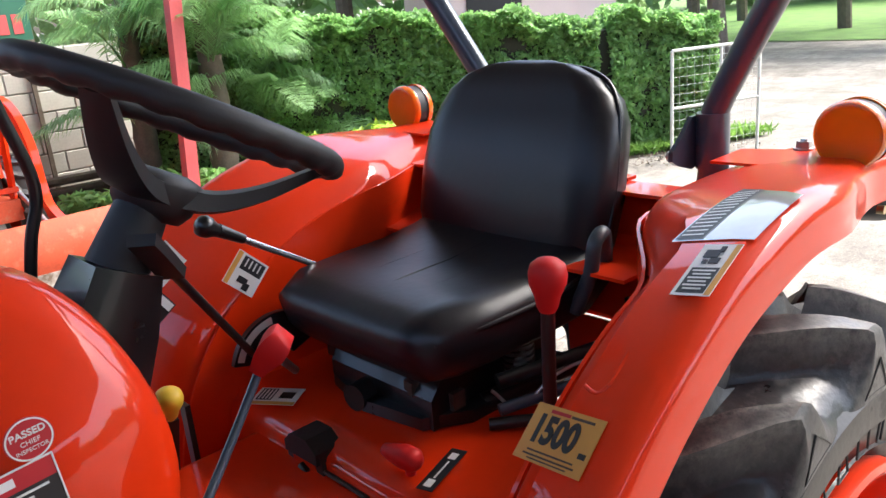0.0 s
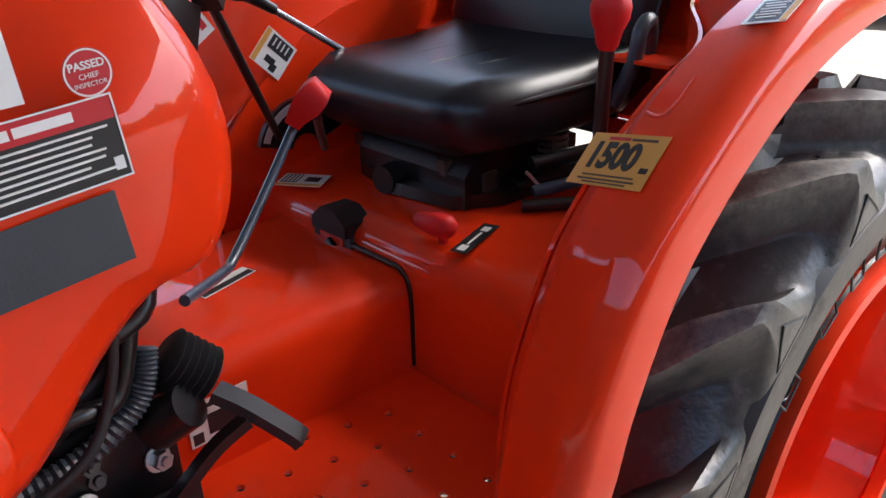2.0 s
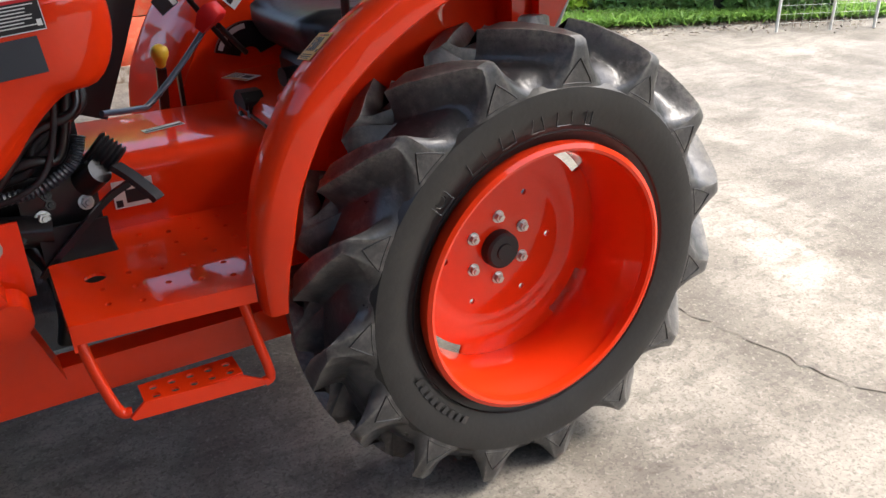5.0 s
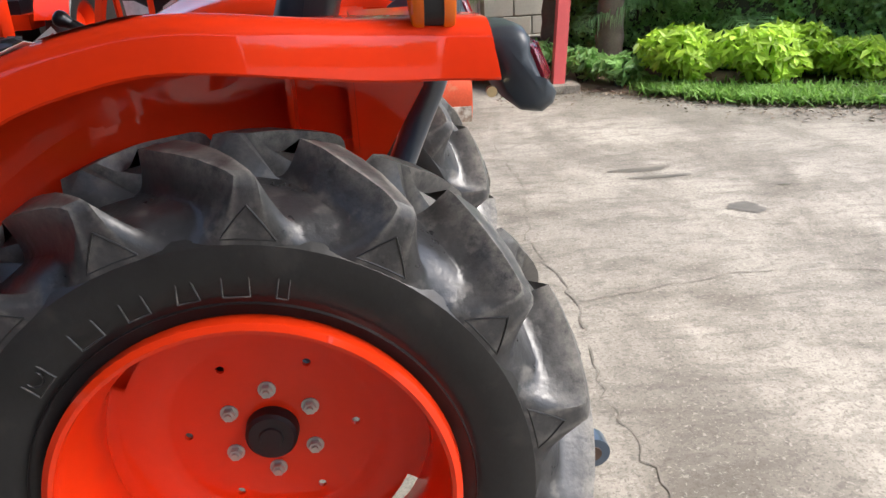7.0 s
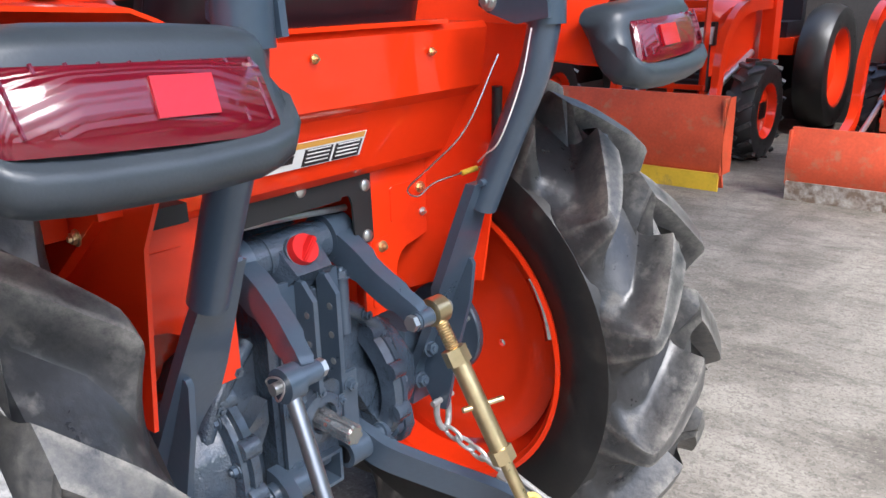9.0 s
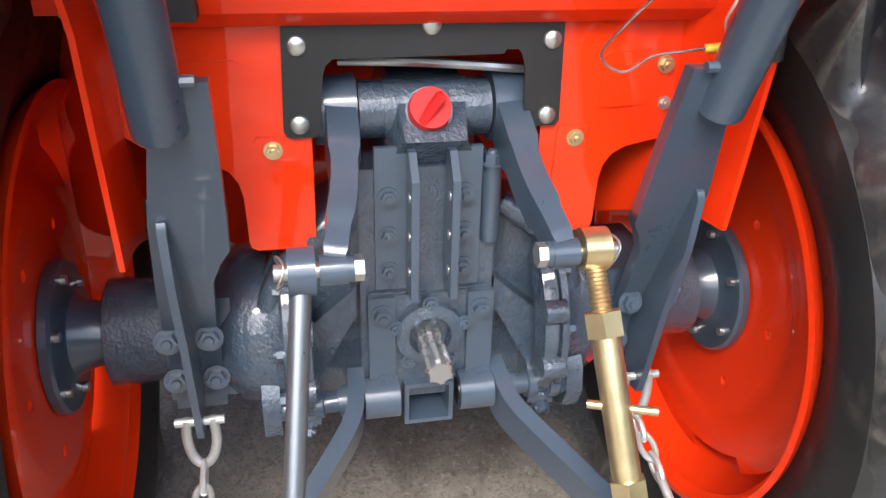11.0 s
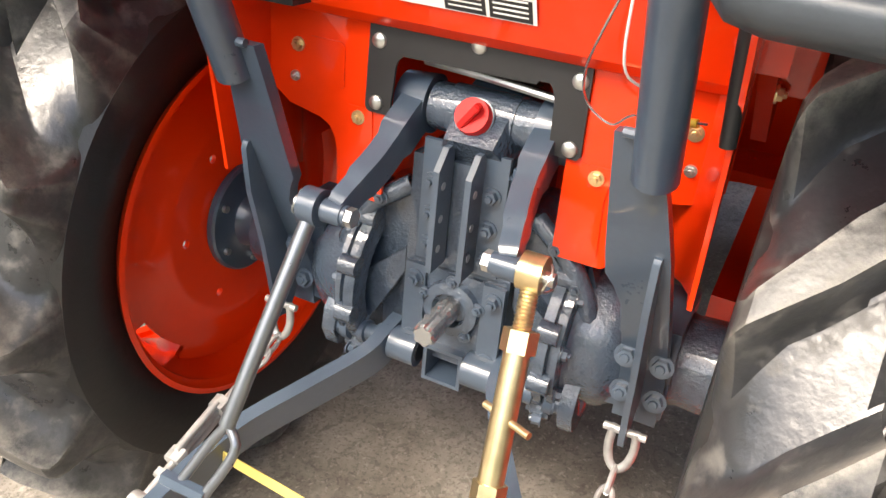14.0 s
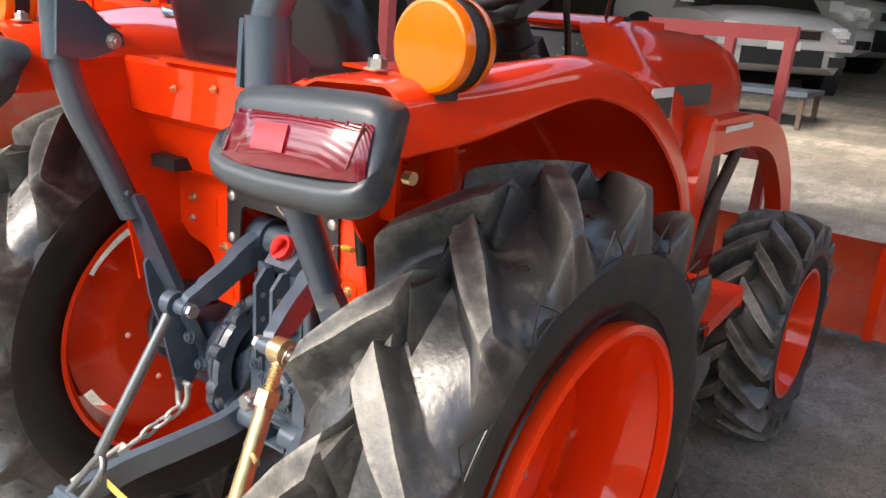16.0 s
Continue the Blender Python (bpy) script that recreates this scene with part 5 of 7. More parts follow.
part("hub", rod(hubp - axw * 0.03, hubp + axw * 0.036, 0.0, n=32, profile=[(0, 0.042), (0.25, 0.054), (0.75, 0.060), (0.9, 0.054), (1, 0.034)]), BLACK_MATT, sw, "rounded black wheel hub", smooth=60)


def lever(name, label, pts, r, material=BLACK):
    lv = part(name, tube(pts, r, 12, 6), material, tractor, label)
    return lv


def knob(parent, c, d, r, material, label, long=1.6, name="knob"):
    c, d = Vector(c), Vector(d).normalized()
    return part(name, rod(c - d * r * long, c + d * r * long, 0, n=24, profile=[(0, r * 0.42), (0.08, r * 0.55), (0.3, r * 0.68), (0.52, r * 0.95), (0.7, r), (0.86, r * 0.9), (0.95, r * 0.6), (1, r * 0.2)]), material, parent, label, smooth=60)


lv = lever("range_lever", "black lever with a flattened grip", [(-0.40, 0.20, 0.975), (-0.50, 0.09, 1.10), (-0.60, -0.02, 1.225), (-0.63, -0.05, 1.265)], 0.007)
part("grip", sweep(smooth_path([(-0.612, -0.03, 1.24), (-0.64, -0.06, 1.278), (-0.662, -0.085, 1.305), (-0.668, -0.092, 1.312)], 4), [(-0.017, -0.008), (0.017, -0.008), (0.018, 0.008), (-0.018, 0.008)]), BLACK_MATT, lv, "black rubber grip", bevel=0.006)
lv = lever("throttle_rod", "polished rod with a black ball knob", [(-0.18, 0.20, 1.06), (-0.30, 0.195, 1.135), (-0.43, 0.19, 1.218)], 0.006, CHROME)
knob(lv, (-0.445, 0.19, 1.226), (-0.8, 0, 0.5), 0.019, BLACK, "glossy black knob", 1.3)
part("sleeve", rod((-0.43, 0.19, 1.218), (-0.385, 0.191, 1.19), 0.012, 0.0085), BLACK, lv)
lv = lever("gear_lever", "bent dark grey lever rod", [(-0.525, -0.06, 1.075), (-0.60, -0.09, 1.005), (-0.685, -0.135, 0.945), (-0.72, -0.165, 0.945), (-0.80, -0.235, 0.965)], 0.0068, GREY)
lv = lever("position_lever", "black lever with a red knob on a quadrant", [(-0.40, 0.06, 0.985), (-0.46, -0.02, 1.045), (-0.495, -0.07, 1.08)], 0.007)
part("knob", sweep(smooth_path([(-0.533, -0.066, 1.076), (-0.523, -0.075, 1.094), (-0.51, -0.086, 1.112), (-0.498, -0.095, 1.126)], 3), [(-0.026, -0.020), (0.026, -0.020), (0.026, 0.020), (-0.026, 0.020)], scale=[0.55, 0.62, 0.7, 0.8, 0.9, 1.0, 1.0, 0.98, 0.9, 0.75]), RED_KNOB, lv, "worn red plastic wedge knob", bevel=0.010, seg=3, smooth=70)
part("quadrant", lathe([(-0.006, 0.03), (0.006, 0.03), (0.006, 0.098), (-0.006, 0.098)], 30, centre=(-0.345, 0.205, 0.938), closed=True, arc=(20, 165)), BLACK, lv, "black lever quadrant")
part("quadrant_scale", lathe([(-0.0075, 0.080), (-0.0055, 0.080), (-0.0055, 0.093), (-0.0075, 0.093)], 30, centre=(-0.345, 0.205, 0.938), closed=True, arc=(95, 160)), LABEL_W, lv)
lv = lever("side_lever", "flat black lever with a red knob", [(-0.335, -0.44, 0.99), (-0.343, -0.445, 1.10), (-0.345, -0.45, 1.20)], 0.009)
knob(lv, (-0.346, -0.452, 1.228), (0.02, -0.05, 1), 0.0235, RED_KNOB, "glossy red plastic knob", 1.45)
part("diff_lock_knob", rod((-0.398, -0.158, 0.918), (-0.392, -0.236, 0.922), 0, n=20, profile=[(0, 0.004), (0.06, 0.010), (0.25, 0.014), (0.6, 0.019), (0.85, 0.018), (0.95, 0.012), (1, 0.004)], bm=rod((-0.394, -0.214, 0.895), (-0.394, -0.214, 0.92), 0.008, n=12)), RED_KNOB, tractor, "rounded red plastic knob", smooth=60)
tw = part("brake_lock", prism([(-0.056, 0.822), (0.044, 0.818), (0.046, 0.872), (0.038, 0.892), (0.018, 0.902), (-0.026, 0.903), (-0.046, 0.893), (-0.055, 0.874)], "x", -0.4455, -0.438), BLACK, tractor, "black plastic guide round the parking brake slot", bevel=0.002)
part("hood", prism([(-0.05, 0.868), (0.04, 0.866), (0.04, 0.886), (0.015, 0.906), (-0.026, 0.907), (-0.05, 0.888)], "x", -0.452, -0.40), BLACK_MATT, tw, "matt black cap", bevel=0.008, seg=3)
part("slot", B(-0.4475, -0.4445, -0.036, 0.026, 0.83, 0.862), ORANGE, tw, "orange plate inside the slot", bevel=0.001)
part("latch", rod((-0.455, -0.03, 0.84), (-0.449, 0.0, 0.85), 0.008), BLACK, tw)
part("arm_lever", tube([(-0.02, -0.235, 1.03), (-0.01, -0.262, 1.10), (0.0, -0.265, 1.15), (0.03, -0.262, 1.16), (0.05, -0.25, 1.10)], 0.013, 12, 5), PLASTIC, tractor, "dark grey looped seat lever")
yk = part("pto_lever", sweep(smooth_path([(-0.60, 0.20, 0.70), (-0.60, 0.16, 0.85), (-0.60, 0.12, 0.96)], 4), [(-0.012, -0.006), (0.012, -0.006), (0.012, 0.006), (-0.012, 0.006)]), BLACK, tractor, "black lever with a yellow knob")
knob(yk, (-0.60, 0.11, 0.992), (0, -0.3, 1), 0.022, YELLOW, "yellow plastic knob", 1.3)

# seat base: slides, springs, switch
part("base_box", prism([(-0.30, 0.903), (-0.12, 0.903), (-0.09, 0.99), (-0.27, 0.99), (-0.30, 0.955)], "y", -0.165, 0.10), BLACK, seat, "black seat suspension casing", bevel=0.014)
part("base_flange", prism([(-0.30, 0.10), (-0.33, -0.02), (-0.31, -0.15), (-0.24, -0.195), (-0.12, -0.20), (-0.12, 0.10)], "z", 0.903, 0.925), BLACK, seat, "black mounting flange", bevel=0.004)
for k_, (a_, b_) in enumerate((((-0.22, -0.235, 0.93), (-0.04, -0.33, 0.955)), ((-0.2, -0.215, 0.965), (-0.02, -0.30, 0.985)), ((-0.24, -0.23, 0.912), (-0.12, -0.34, 0.915)))):
    part("link_rod", rod(a_, b_, 0.010 + 0.003 * (k_ % 2), n=12), BLACK if k_ else GREY, seat)
part("wire", tube([(-0.22, -0.22, 0.96), (-0.19, -0.25, 0.925), (-0.14, -0.28, 0.97), (-0.08, -0.31, 0.985), (-0.05, -0.33, 0.96)], 0.003, 6, 6), STEEL, seat, "thin pale wire")
sus = part("seat_frame", B(-0.255, -0.03, -0.14, 0.155, 0.965, 0.99), BLACK, seat, "black pressed seat frame", bevel=0.006)
part("slide_rail", sweep([(-0.30, -0.11, 0.962), (-0.02, -0.15, 0.955)], [(-0.012, -0.012), (0.012, -0.012), (0.012, 0.012), (-0.012, 0.012)]), RUST, sus, "dull brown slide rail", bevel=0.002)
part("slide_rail", B(-0.28, 0.05, 0.115, 0.14, 0.945, 0.966), BLACK, sus, bevel=0.002)
part("hinge_bracket", B(-0.262, -0.235, -0.175, -0.14, 0.865, 0.955), RUST, seat, "dull brown steel bracket", bevel=0.006)
part("damper", rod((-0.20, -0.18, 0.915), (-0.02, -0.26, 0.95), 0.017), BLACK, seat)
part("knob_dial", rod((-0.335, -0.005, 0.925), (-0.30, 0.0, 0.925), 0.024, n=28), BLACK_MATT, seat, "round black switch", bevel=0.003)
part("cable", tube([(-0.31, 0.0, 0.92), (-0.27, -0.05, 0.88), (-0.22, -0.1, 0.89), (-0.15, -0.15, 0.93), (-0.1, -0.2, 0.93)], 0.007, 10, 6), BLACK_MATT, seat)
for i in range(6):
    a = 0.93 + i * 0.011
    part("spring_coil", lathe([(-0.004 + 0.02 * 0, 0.028), (0.004, 0.031)], 20, axis="z", centre=(-0.10, -0.17, a)), STEEL, seat)
for y in (-0.07, 0.0, 0.07):
    part("seam", tube([(-0.31, y, 1.086), (-0.2, y * 1.1, 1.0985), (-0.06, y * 1.15, 1.1), (0.05, y * 1.15, 1.112)], 0.0035, 6, 6), VINYL, seat)
part("piping", tube([(-0.315, -0.20, 1.066), (-0.2, -0.229, 1.075), (-0.05, -0.234, 1.078), (0.06, -0.232, 1.105), (0.105, -0.232, 1.2), (0.13, -0.226, 1.29), (0.152, -0.212, 1.35), (0.176, -0.168, 1.395), (0.186, -0.08, 1.416), (0.187, 0.08, 1.416), (0.176, 0.168, 1.395)], 0.0045, 8, 6), VINYL, seat, "stitched vinyl piping")

# pedal and pedal arm
pa = part("pedal_arm", sweep(smooth_path([(-0.98, -0.27, 0.66), (-0.90, -0.29, 0.745), (-0.83, -0.30, 0.81), (-0.785, -0.31, 0.838)], 5), [(-0.010, -0.006), (0.010, -0.006), (0.010, 0.006), (-0.010, 0.006)]), BLACK, tractor, "curved black pedal arm")
part("pedal_pad", sweep(smooth_path([(-0.800, -0.272, 0.864), (-0.778, -0.30, 0.847), (-0.748, -0.338, 0.815), (-0.741, -0.346, 0.804)], 5), [(-0.014, -0.006), (0.014, -0.006), (0.013, 0.007), (-0.013, 0.007)]), BLACK_MATT, pa, "black rubber pedal pad", bevel=0.003)

# cables and pipes below the cowl
random.seed(5)
part("bellows", rod((-0.83, -0.22, 0.90), (-0.79, -0.235, 0.86), 0, n=20, profile=[(i / 12, 0.038 if i % 2 else 0.030) for i in range(13)]), BLACK_MATT, tractor, "black rubber bellows")
hose_line = smooth_path([(-1.10, -0.25, 0.832), (-1.017, -0.25, 0.831), (-0.948, -0.25, 0.839), (-0.889, -0.25, 0.869), (-0.864, -0.245, 0.898), (-0.852, -0.235, 0.93)], 14)
part("corrugated_hose", sweep(hose_line, circle(0.0145, 14), scale=[1.0 if i % 2 else 0.8 for i in range(len(hose_line))]), PLASTIC, tractor, "black corrugated hose", smooth=20)
for i in range(9):
    y = -0.20 - random.random() * 0.07
    p = [(-1.12 + random.uniform(-0.03, 0.05), y, 0.80 + random.random() * 0.08), (-1.0 + random.uniform(-0.03, 0.05), y - 0.02, 0.84 + random.random() * 0.08), (-0.92 + random.uniform(-0.03, 0.03), y - 0.01, 0.90 + random.random() * 0.06), (-0.86 + random.uniform(-0.02, 0.03), y, 0.98 + random.random() * 0.05), (-0.85, y + 0.04, 1.08)]
    part("hose", tube(p, random.choice((0.006, 0.008, 0.011)), 10, 6), BLACK_MATT if i % 3 else BLACK, tractor, "black cable or hose")
for i in range(7):
    p = Vector((-0.95 + random.uniform(-0.12, 0.1), -0.24 + random.uniform(-0.02, 0.02), 0.80 + random.uniform(-0.07, 0.12)))
    part("fitting", hexbolt(p, (0.2, -1, 0.2), 0.012, 0.014), STEEL if i % 2 else BLACK, tractor)
part("hydraulic_pipe", rod((-1.30, -0.22, 0.79), (-0.94, -0.24, 0.745), 0.034, n=24), BLACK, tractor, "glossy black thick pipe")
part("hydraulic_pipe", tube([(-1.0, -0.23, 0.74), (-0.96, -0.25, 0.66), (-0.955, -0.25, 0.56), (-0.97, -0.23, 0.48)], 0.018, 12, 6), BLACK, tractor)
part("valve_body", B(-0.99, -0.84, -0.235, -0.16, 0.70, 0.86), BLACK, tractor, "black valve body", bevel=0.014)
part("valve_cap", rod((-0.86, -0.235, 0.83), (-0.83, -0.27, 0.86), 0.03, 0.026), BLACK, tractor)
part("rubber_flap", B(-0.97, -0.835, -0.27, -0.262, 0.60, 0.76), BLACK_MATT, tractor, "hanging black rubber flap", bevel=0.002)

# side step
stp = part("step_rail", tube([(-0.955, -0.545, 0.64), (-0.94, -0.56, 0.56), (-0.92, -0.572, 0.492), (-0.90, -0.575, 0.484)], 0.0105, 12, 5), ORANGE, tractor, "orange hanging step")
part("step_rail", tube([(-0.658, -0.565, 0.64), (-0.645, -0.575, 0.56), (-0.63, -0.585, 0.475), (-0.645, -0.586, 0.462)], 0.0105, 12, 5), ORANGE, tractor, "orange hanging step")
part("tread_lip", prism([(-0.905, 0.482), (-0.875, 0.508), (-0.685, 0.494), (-0.64, 0.466), (-0.645, 0.458), (-0.90, 0.474)], "y", -0.592, -0.585), ORANGE, stp)
tread_ = part("tread", prism([(-0.875, -0.584), (-0.685, -0.584), (-0.685, -0.515), (-0.875, -0.515)], "z", 0.494, 0.499), ORANGE, stp, "orange perforated tread")
drilled(tread_, [(-0.85 + 0.036 * i, -0.568 + 0.03 * j, 0.008) for i in range(5) for j in range(2)], 0.48, 0.51)
for s_ in (-1, 1):
    oy = 0.0 if s_ < 0 else -0.07
    sub = part("loader_beam", B(-2.0, -0.30, s_ * 0.33, s_ * 0.39, 0.43, 0.51), ORANGE, tractor, "orange loader side beam", bevel=0.006)
    up = part("loader_post", prism([(-1.13, 0.50), (-0.99, 0.50), (-1.065, 0.74), (-1.10, 0.86), (-1.15, 1.045), (-1.162, 1.075), (-1.185, 1.09), (-1.21, 1.08), (-1.225, 1.05), (-1.20, 0.86)], "y", s_ * 0.355 + oy, s_ * 0.425 + oy), ORANGE, tractor, "orange loader upright", bevel=0.008)
    pl = part("post_plate", B(-1.12, -1.0, s_ * 0.335 + oy * 0.5, s_ * 0.345 + oy * 0.5, 0.66, 0.815), ORANGE, up, bevel=0.004)
    part("post_nut", hexbolt((-1.058, s_ * 0.345 + oy * 0.5, 0.772), (0, s_, 0), 0.017, 0.014), STEEL, up, "plated nut")
    part("pin_boss", rod((-1.05, s_ * 0.36 + oy, 0.66), (-1.05, s_ * 0.44 + oy, 0.66), 0.035, n=20), ORANGE, up, bevel=0.004)
    part("post_label", B(-1.10, -1.04, s_ * 0.426 + oy, s_ * 0.427 + oy, 0.655, 0.685), LABEL_W, up, "small white label")
    arm = part("loader_arm", sweep(smooth_path([(-1.17, s_ * 0.39 + oy, 1.02), (-1.28, s_ * 0.40 + oy, 1.03), (-1.55, s_ * 0.41 + oy, 1.03), (-1.76, s_ * 0.42 + oy, 0.975), (-1.90, s_ * 0.425 + oy, 0.86), (-1.98, s_ * 0.43 + oy, 0.74), (-2.03, s_ * 0.43 + oy, 0.60), (-2.15, s_ * 0.43 + oy, 0.36), (-2.60, s_ * 0.42 + oy, 0.25)], 5), [(-0.03, -0.05), (0.03, -0.05), (0.03, 0.05), (-0.03, 0.05)]), ORANGE, tractor, "bent orange loader arm", bevel=0.006)
    part("arm_label", B(-1.48, -1.24, s_ * 0.4405 + oy, s_ * 0.4415 + oy, 1.045, 1.062), LABEL_W, arm, "white strip label")
    part("cylinder", rod((-1.14, s_ * 0.39 + oy, 0.56), (-1.48, s_ * 0.41 + oy, 0.98), 0.019, n=20), RUST, arm, "dark brown loader cylinder")
bl = bmesh.new()
rows = []
for k in range(9):
    a = radians(-50 + 100 * k / 8)
    rows.append((-2.55 - 0.30 * math.cos(a), 0.27 + 0.30 * math.sin(a) * 0.95))
poly = rows + [(x + 0.012, z) for x, z in rows[::-1]]
part("front_blade", prism(poly, "y", -0.82, 0.82, bl), ORANGE_DULL, tractor, "scuffed orange dozer blade", smooth=40)
part("blade_frame", B(-2.84, -2.55, 0.66, 0.70, 0.10, 0.50), ORANGE, tractor, bevel=0.006)
part("blade_frame", B(-2.84, -2.55, -0.70, -0.66, 0.10, 0.50), ORANGE, tractor, bevel=0.006)
gd_ = part("grille_guard", sweep([(-2.02, -0.27, 0.55), (-2.10, -0.27, 1.33)], [(-0.018, -0.018), (0.018, -0.018), (0.018, 0.018), (-0.018, 0.018)]), PINK, tractor, "pink-red tube grille guard")
part("guard_bar", sweep([(-2.02, 0.27, 0.55), (-2.10, 0.27, 1.33)], [(-0.018, -0.018), (0.018, -0.018), (0.018, 0.018), (-0.018, 0.018)]), PINK, gd_)
part("guard_bar", B(-2.125, -2.08, -0.29, 0.29, 1.30, 1.355), PINK, gd_, bevel=0.004)
part("guard_bar", sweep([(-2.03, 0.05, 0.6), (-2.095, 0.05, 1.30)], [(-0.018, -0.018), (0.018, -0.018), (0.018, 0.018), (-0.018, 0.018)]), PINK, gd_)
part("guard_bar", B(-2.08, -2.04, -0.27, 0.27, 0.86, 0.90), PINK, gd_, bevel=0.004)

part("cowl_boss", cap_lathe([(-0.3555, 0.0), (-0.3625, 0.0), (-0.3625, 0.052), (-0.359, 0.058), (-0.3505, 0.060)], n=40, centre=(-1.075, 0, 0.955)), ORANGE, tractor, "raised round boss on the cowl")

# dashboard inside the cowl
ds = part("dashboard", prism([(-0.86, 1.06), (-0.83, 1.10), (-0.905, 1.315), (-0.95, 1.345), (-0.97, 1.06)], "y", -0.24, 0.165), BLACK_MATT, tractor, "black instrument panel", bevel=0.012)
dm = basis((-0.867, -0.03, 1.222), (0, 1, 0), (-0.33, 0, 0.94))
part("instrument_glass", B(-0.14, 0.16, -0.07, 0.075, 0.0, 0.004, dm), LABEL_B, ds, "dark glossy instrument window", bevel=0.003)
for x_, r_ in ((-0.03, 0.03), (0.085, 0.055)):
    bm = bmesh.new()
    for i in range(11):
        a = radians(210 - 24 * i)
        p = dm @ Vector((x_ + r_ * math.cos(a), -0.005 + r_ * math.sin(a), 0.0045))
        q = dm @ Vector((x_ + (r_ - 0.007) * math.cos(a), -0.005 + (r_ - 0.007) * math.sin(a), 0.0045))
        rod(p, q, 0.0011, n=5, bm=bm)
    part("dial_marks", bm, LABEL_W, ds, "white dial graduations")
tagged(ds.children[-1], kind="stuff")
tagged(ds.children[-2], kind="stuff")
part("cowl_switch", tube([(-0.88, 0.13, 1.335), (-0.83, 0.16, 1.375), (-0.79, 0.19, 1.40)], 0.004, 8, 5), BLACK, ds)
part("switch_paddle", sweep([(-0.80, 0.18, 1.395), (-0.765, 0.21, 1.415)], [(-0.012, -0.004), (0.012, -0.004), (0.012, 0.004), (-0.012, 0.004)]), RED_KNOB, ds, "red switch paddle", bevel=0.002)
part("cowl_top", prism([(-0.855, 1.325), (-0.90, 1.343), (-0.98, 1.345), (-0.98, 1.335), (-0.90, 1.333), (-0.86, 1.315)], "y", -0.285, 0.15), ORANGE, tractor, smooth=40)
part("grab_bar", tube([(-0.747, 0.102, 1.556), (-0.739, 0.102, 1.479), (-0.717, 0.102, 1.369), (-0.739, 0.102, 1.292), (-0.764, 0.102, 1.173), (-0.772, 0.102, 1.06)], 0.0085, 12, 6), BLACK, tractor, "bent black hand rail")
for s_ in (-1, 1):
    part("hood_badge", B(-1.42, -1.02, s_ * 0.254 - 0.016, s_ * 0.262 - 0.016, 1.105, 1.168), PLASTIC, tractor, "grey embossed badge bar", bevel=0.002)
    part("side_label", B(-0.99, -0.86, s_ * 0.293, s_ * 0.2985, 1.09, 1.175), LABEL_W, tractor, "white and black side label")
    part("side_label", B(-0.985, -0.865, s_ * 0.2983, s_ * 0.300, 1.093, 1.15), LABEL_B, tractor)
    part("hood_slot", B(-1.70, -1.10, s_ * 0.262, s_ * 0.286, 0.955, 0.965), ORANGE, tractor)
    pl_ = part("fender_bracket", prism([(0.20, s_ * 0.36), (0.31, s_ * 0.36), (0.35, s_ * 0.50), (0.30, s_ * 0.52), (0.21, s_ * 0.50)], "z", 1.2535, 1.258), ORANGE, tractor, "flat orange lamp bracket", bevel=0.002)
    part("bracket_bolt", hexbolt((0.345, s_ * 0.455, 1.258), (0, 0, 1), 0.013, 0.012), STEEL, pl_, "bright plated bolt")

# ---- labels ----
def lay(me, m, material, parent, label="", name="lettering"):
    me.transform(m)
    me.materials.clear()
    me.materials.append(material)
    ob = new(name, me)
    ob.parent = parent
    if label:
        tagged(ob, label)
    return ob


def decal(o, ex, ey, w, h, base, label, bars=(), texts=(), border=None):
    """A thin label: bars are (x, y, w, h, material) in its own plane, texts (words, size, x, y, material)."""
    m = basis(o, ex, ey)
    d = part("label", B(-w / 2, w / 2, -h / 2, h / 2, 0, 0.0008, m), base, tractor, label, smooth=0)
    for i, (x, y, bw, bh, mt) in enumerate(bars):
        part("print_bar", B(x - bw / 2, x + bw / 2, y - bh / 2, y + bh / 2, 0.0005, 0.0011 + 0.0001 * i, m), mt, d, smooth=0)
    for words, size, x, y, mt in texts:
        lay(text_mesh(words, size, 0.0003), m @ Matrix.Translation((x, y, 0.0012 + 0.0001 * len(bars))), mt, d)
    return d


def fender_point(x, y):
    """A place 1.5 mm above the fender's top, with the directions along and off it."""
    pts = fender_curve(12)
    i = max(1, min(len(pts) - 3, next(k for k, p in enumerate(pts) if p.x > x) - 1))
    p = pts[i].lerp(pts[i + 1], (x - pts[i].x) / (pts[i + 1].x - pts[i].x))
    d = (pts[i + 2] - pts[i - 1]).normalized()
    n = Vector((-d.z, 0, d.x))
    return Vector((x, y, p.z)) + n * (0.0045 + crown(-1 if y < 0 else 1, p, abs(y))), d, n


pts = [fender_point(x, y) for x, y in ((-0.345, -0.575), (-0.375, -0.576), (-0.388, -0.57), (-0.39, -0.56), (-0.386, -0.545))]
part("pressed_crease", tube([p - n_ * 0.003 for p, d_, n_ in pts], 0.003, 8, 4), ORANGE, tractor, smooth=60)
for q in (0, 1):
    a0, b0 = (0.30 - 0.012 * q, 1.206 - 0.028 * q), (0.31 - 0.006 * q, 1.19 - 0.024 * q)
    part("pressed_rib", sweep(smooth_path([(-0.12 + 0.02 * q, a0[0] + 0.002, a0[1] - 0.004), (-0.06, a0[0] - 0.006, a0[1]), (0.03, b0[0] - 0.008, b0[1] + 0.003), (0.085, b0[0] + 0.002, b0[1] - 0.004)], 5), circle(0.006, 10)), ORANGE, tractor, "long pressed rib", smooth=60)
SLOPE = 0.233
p, d_, n_ = fender_point(-0.436, -0.549)
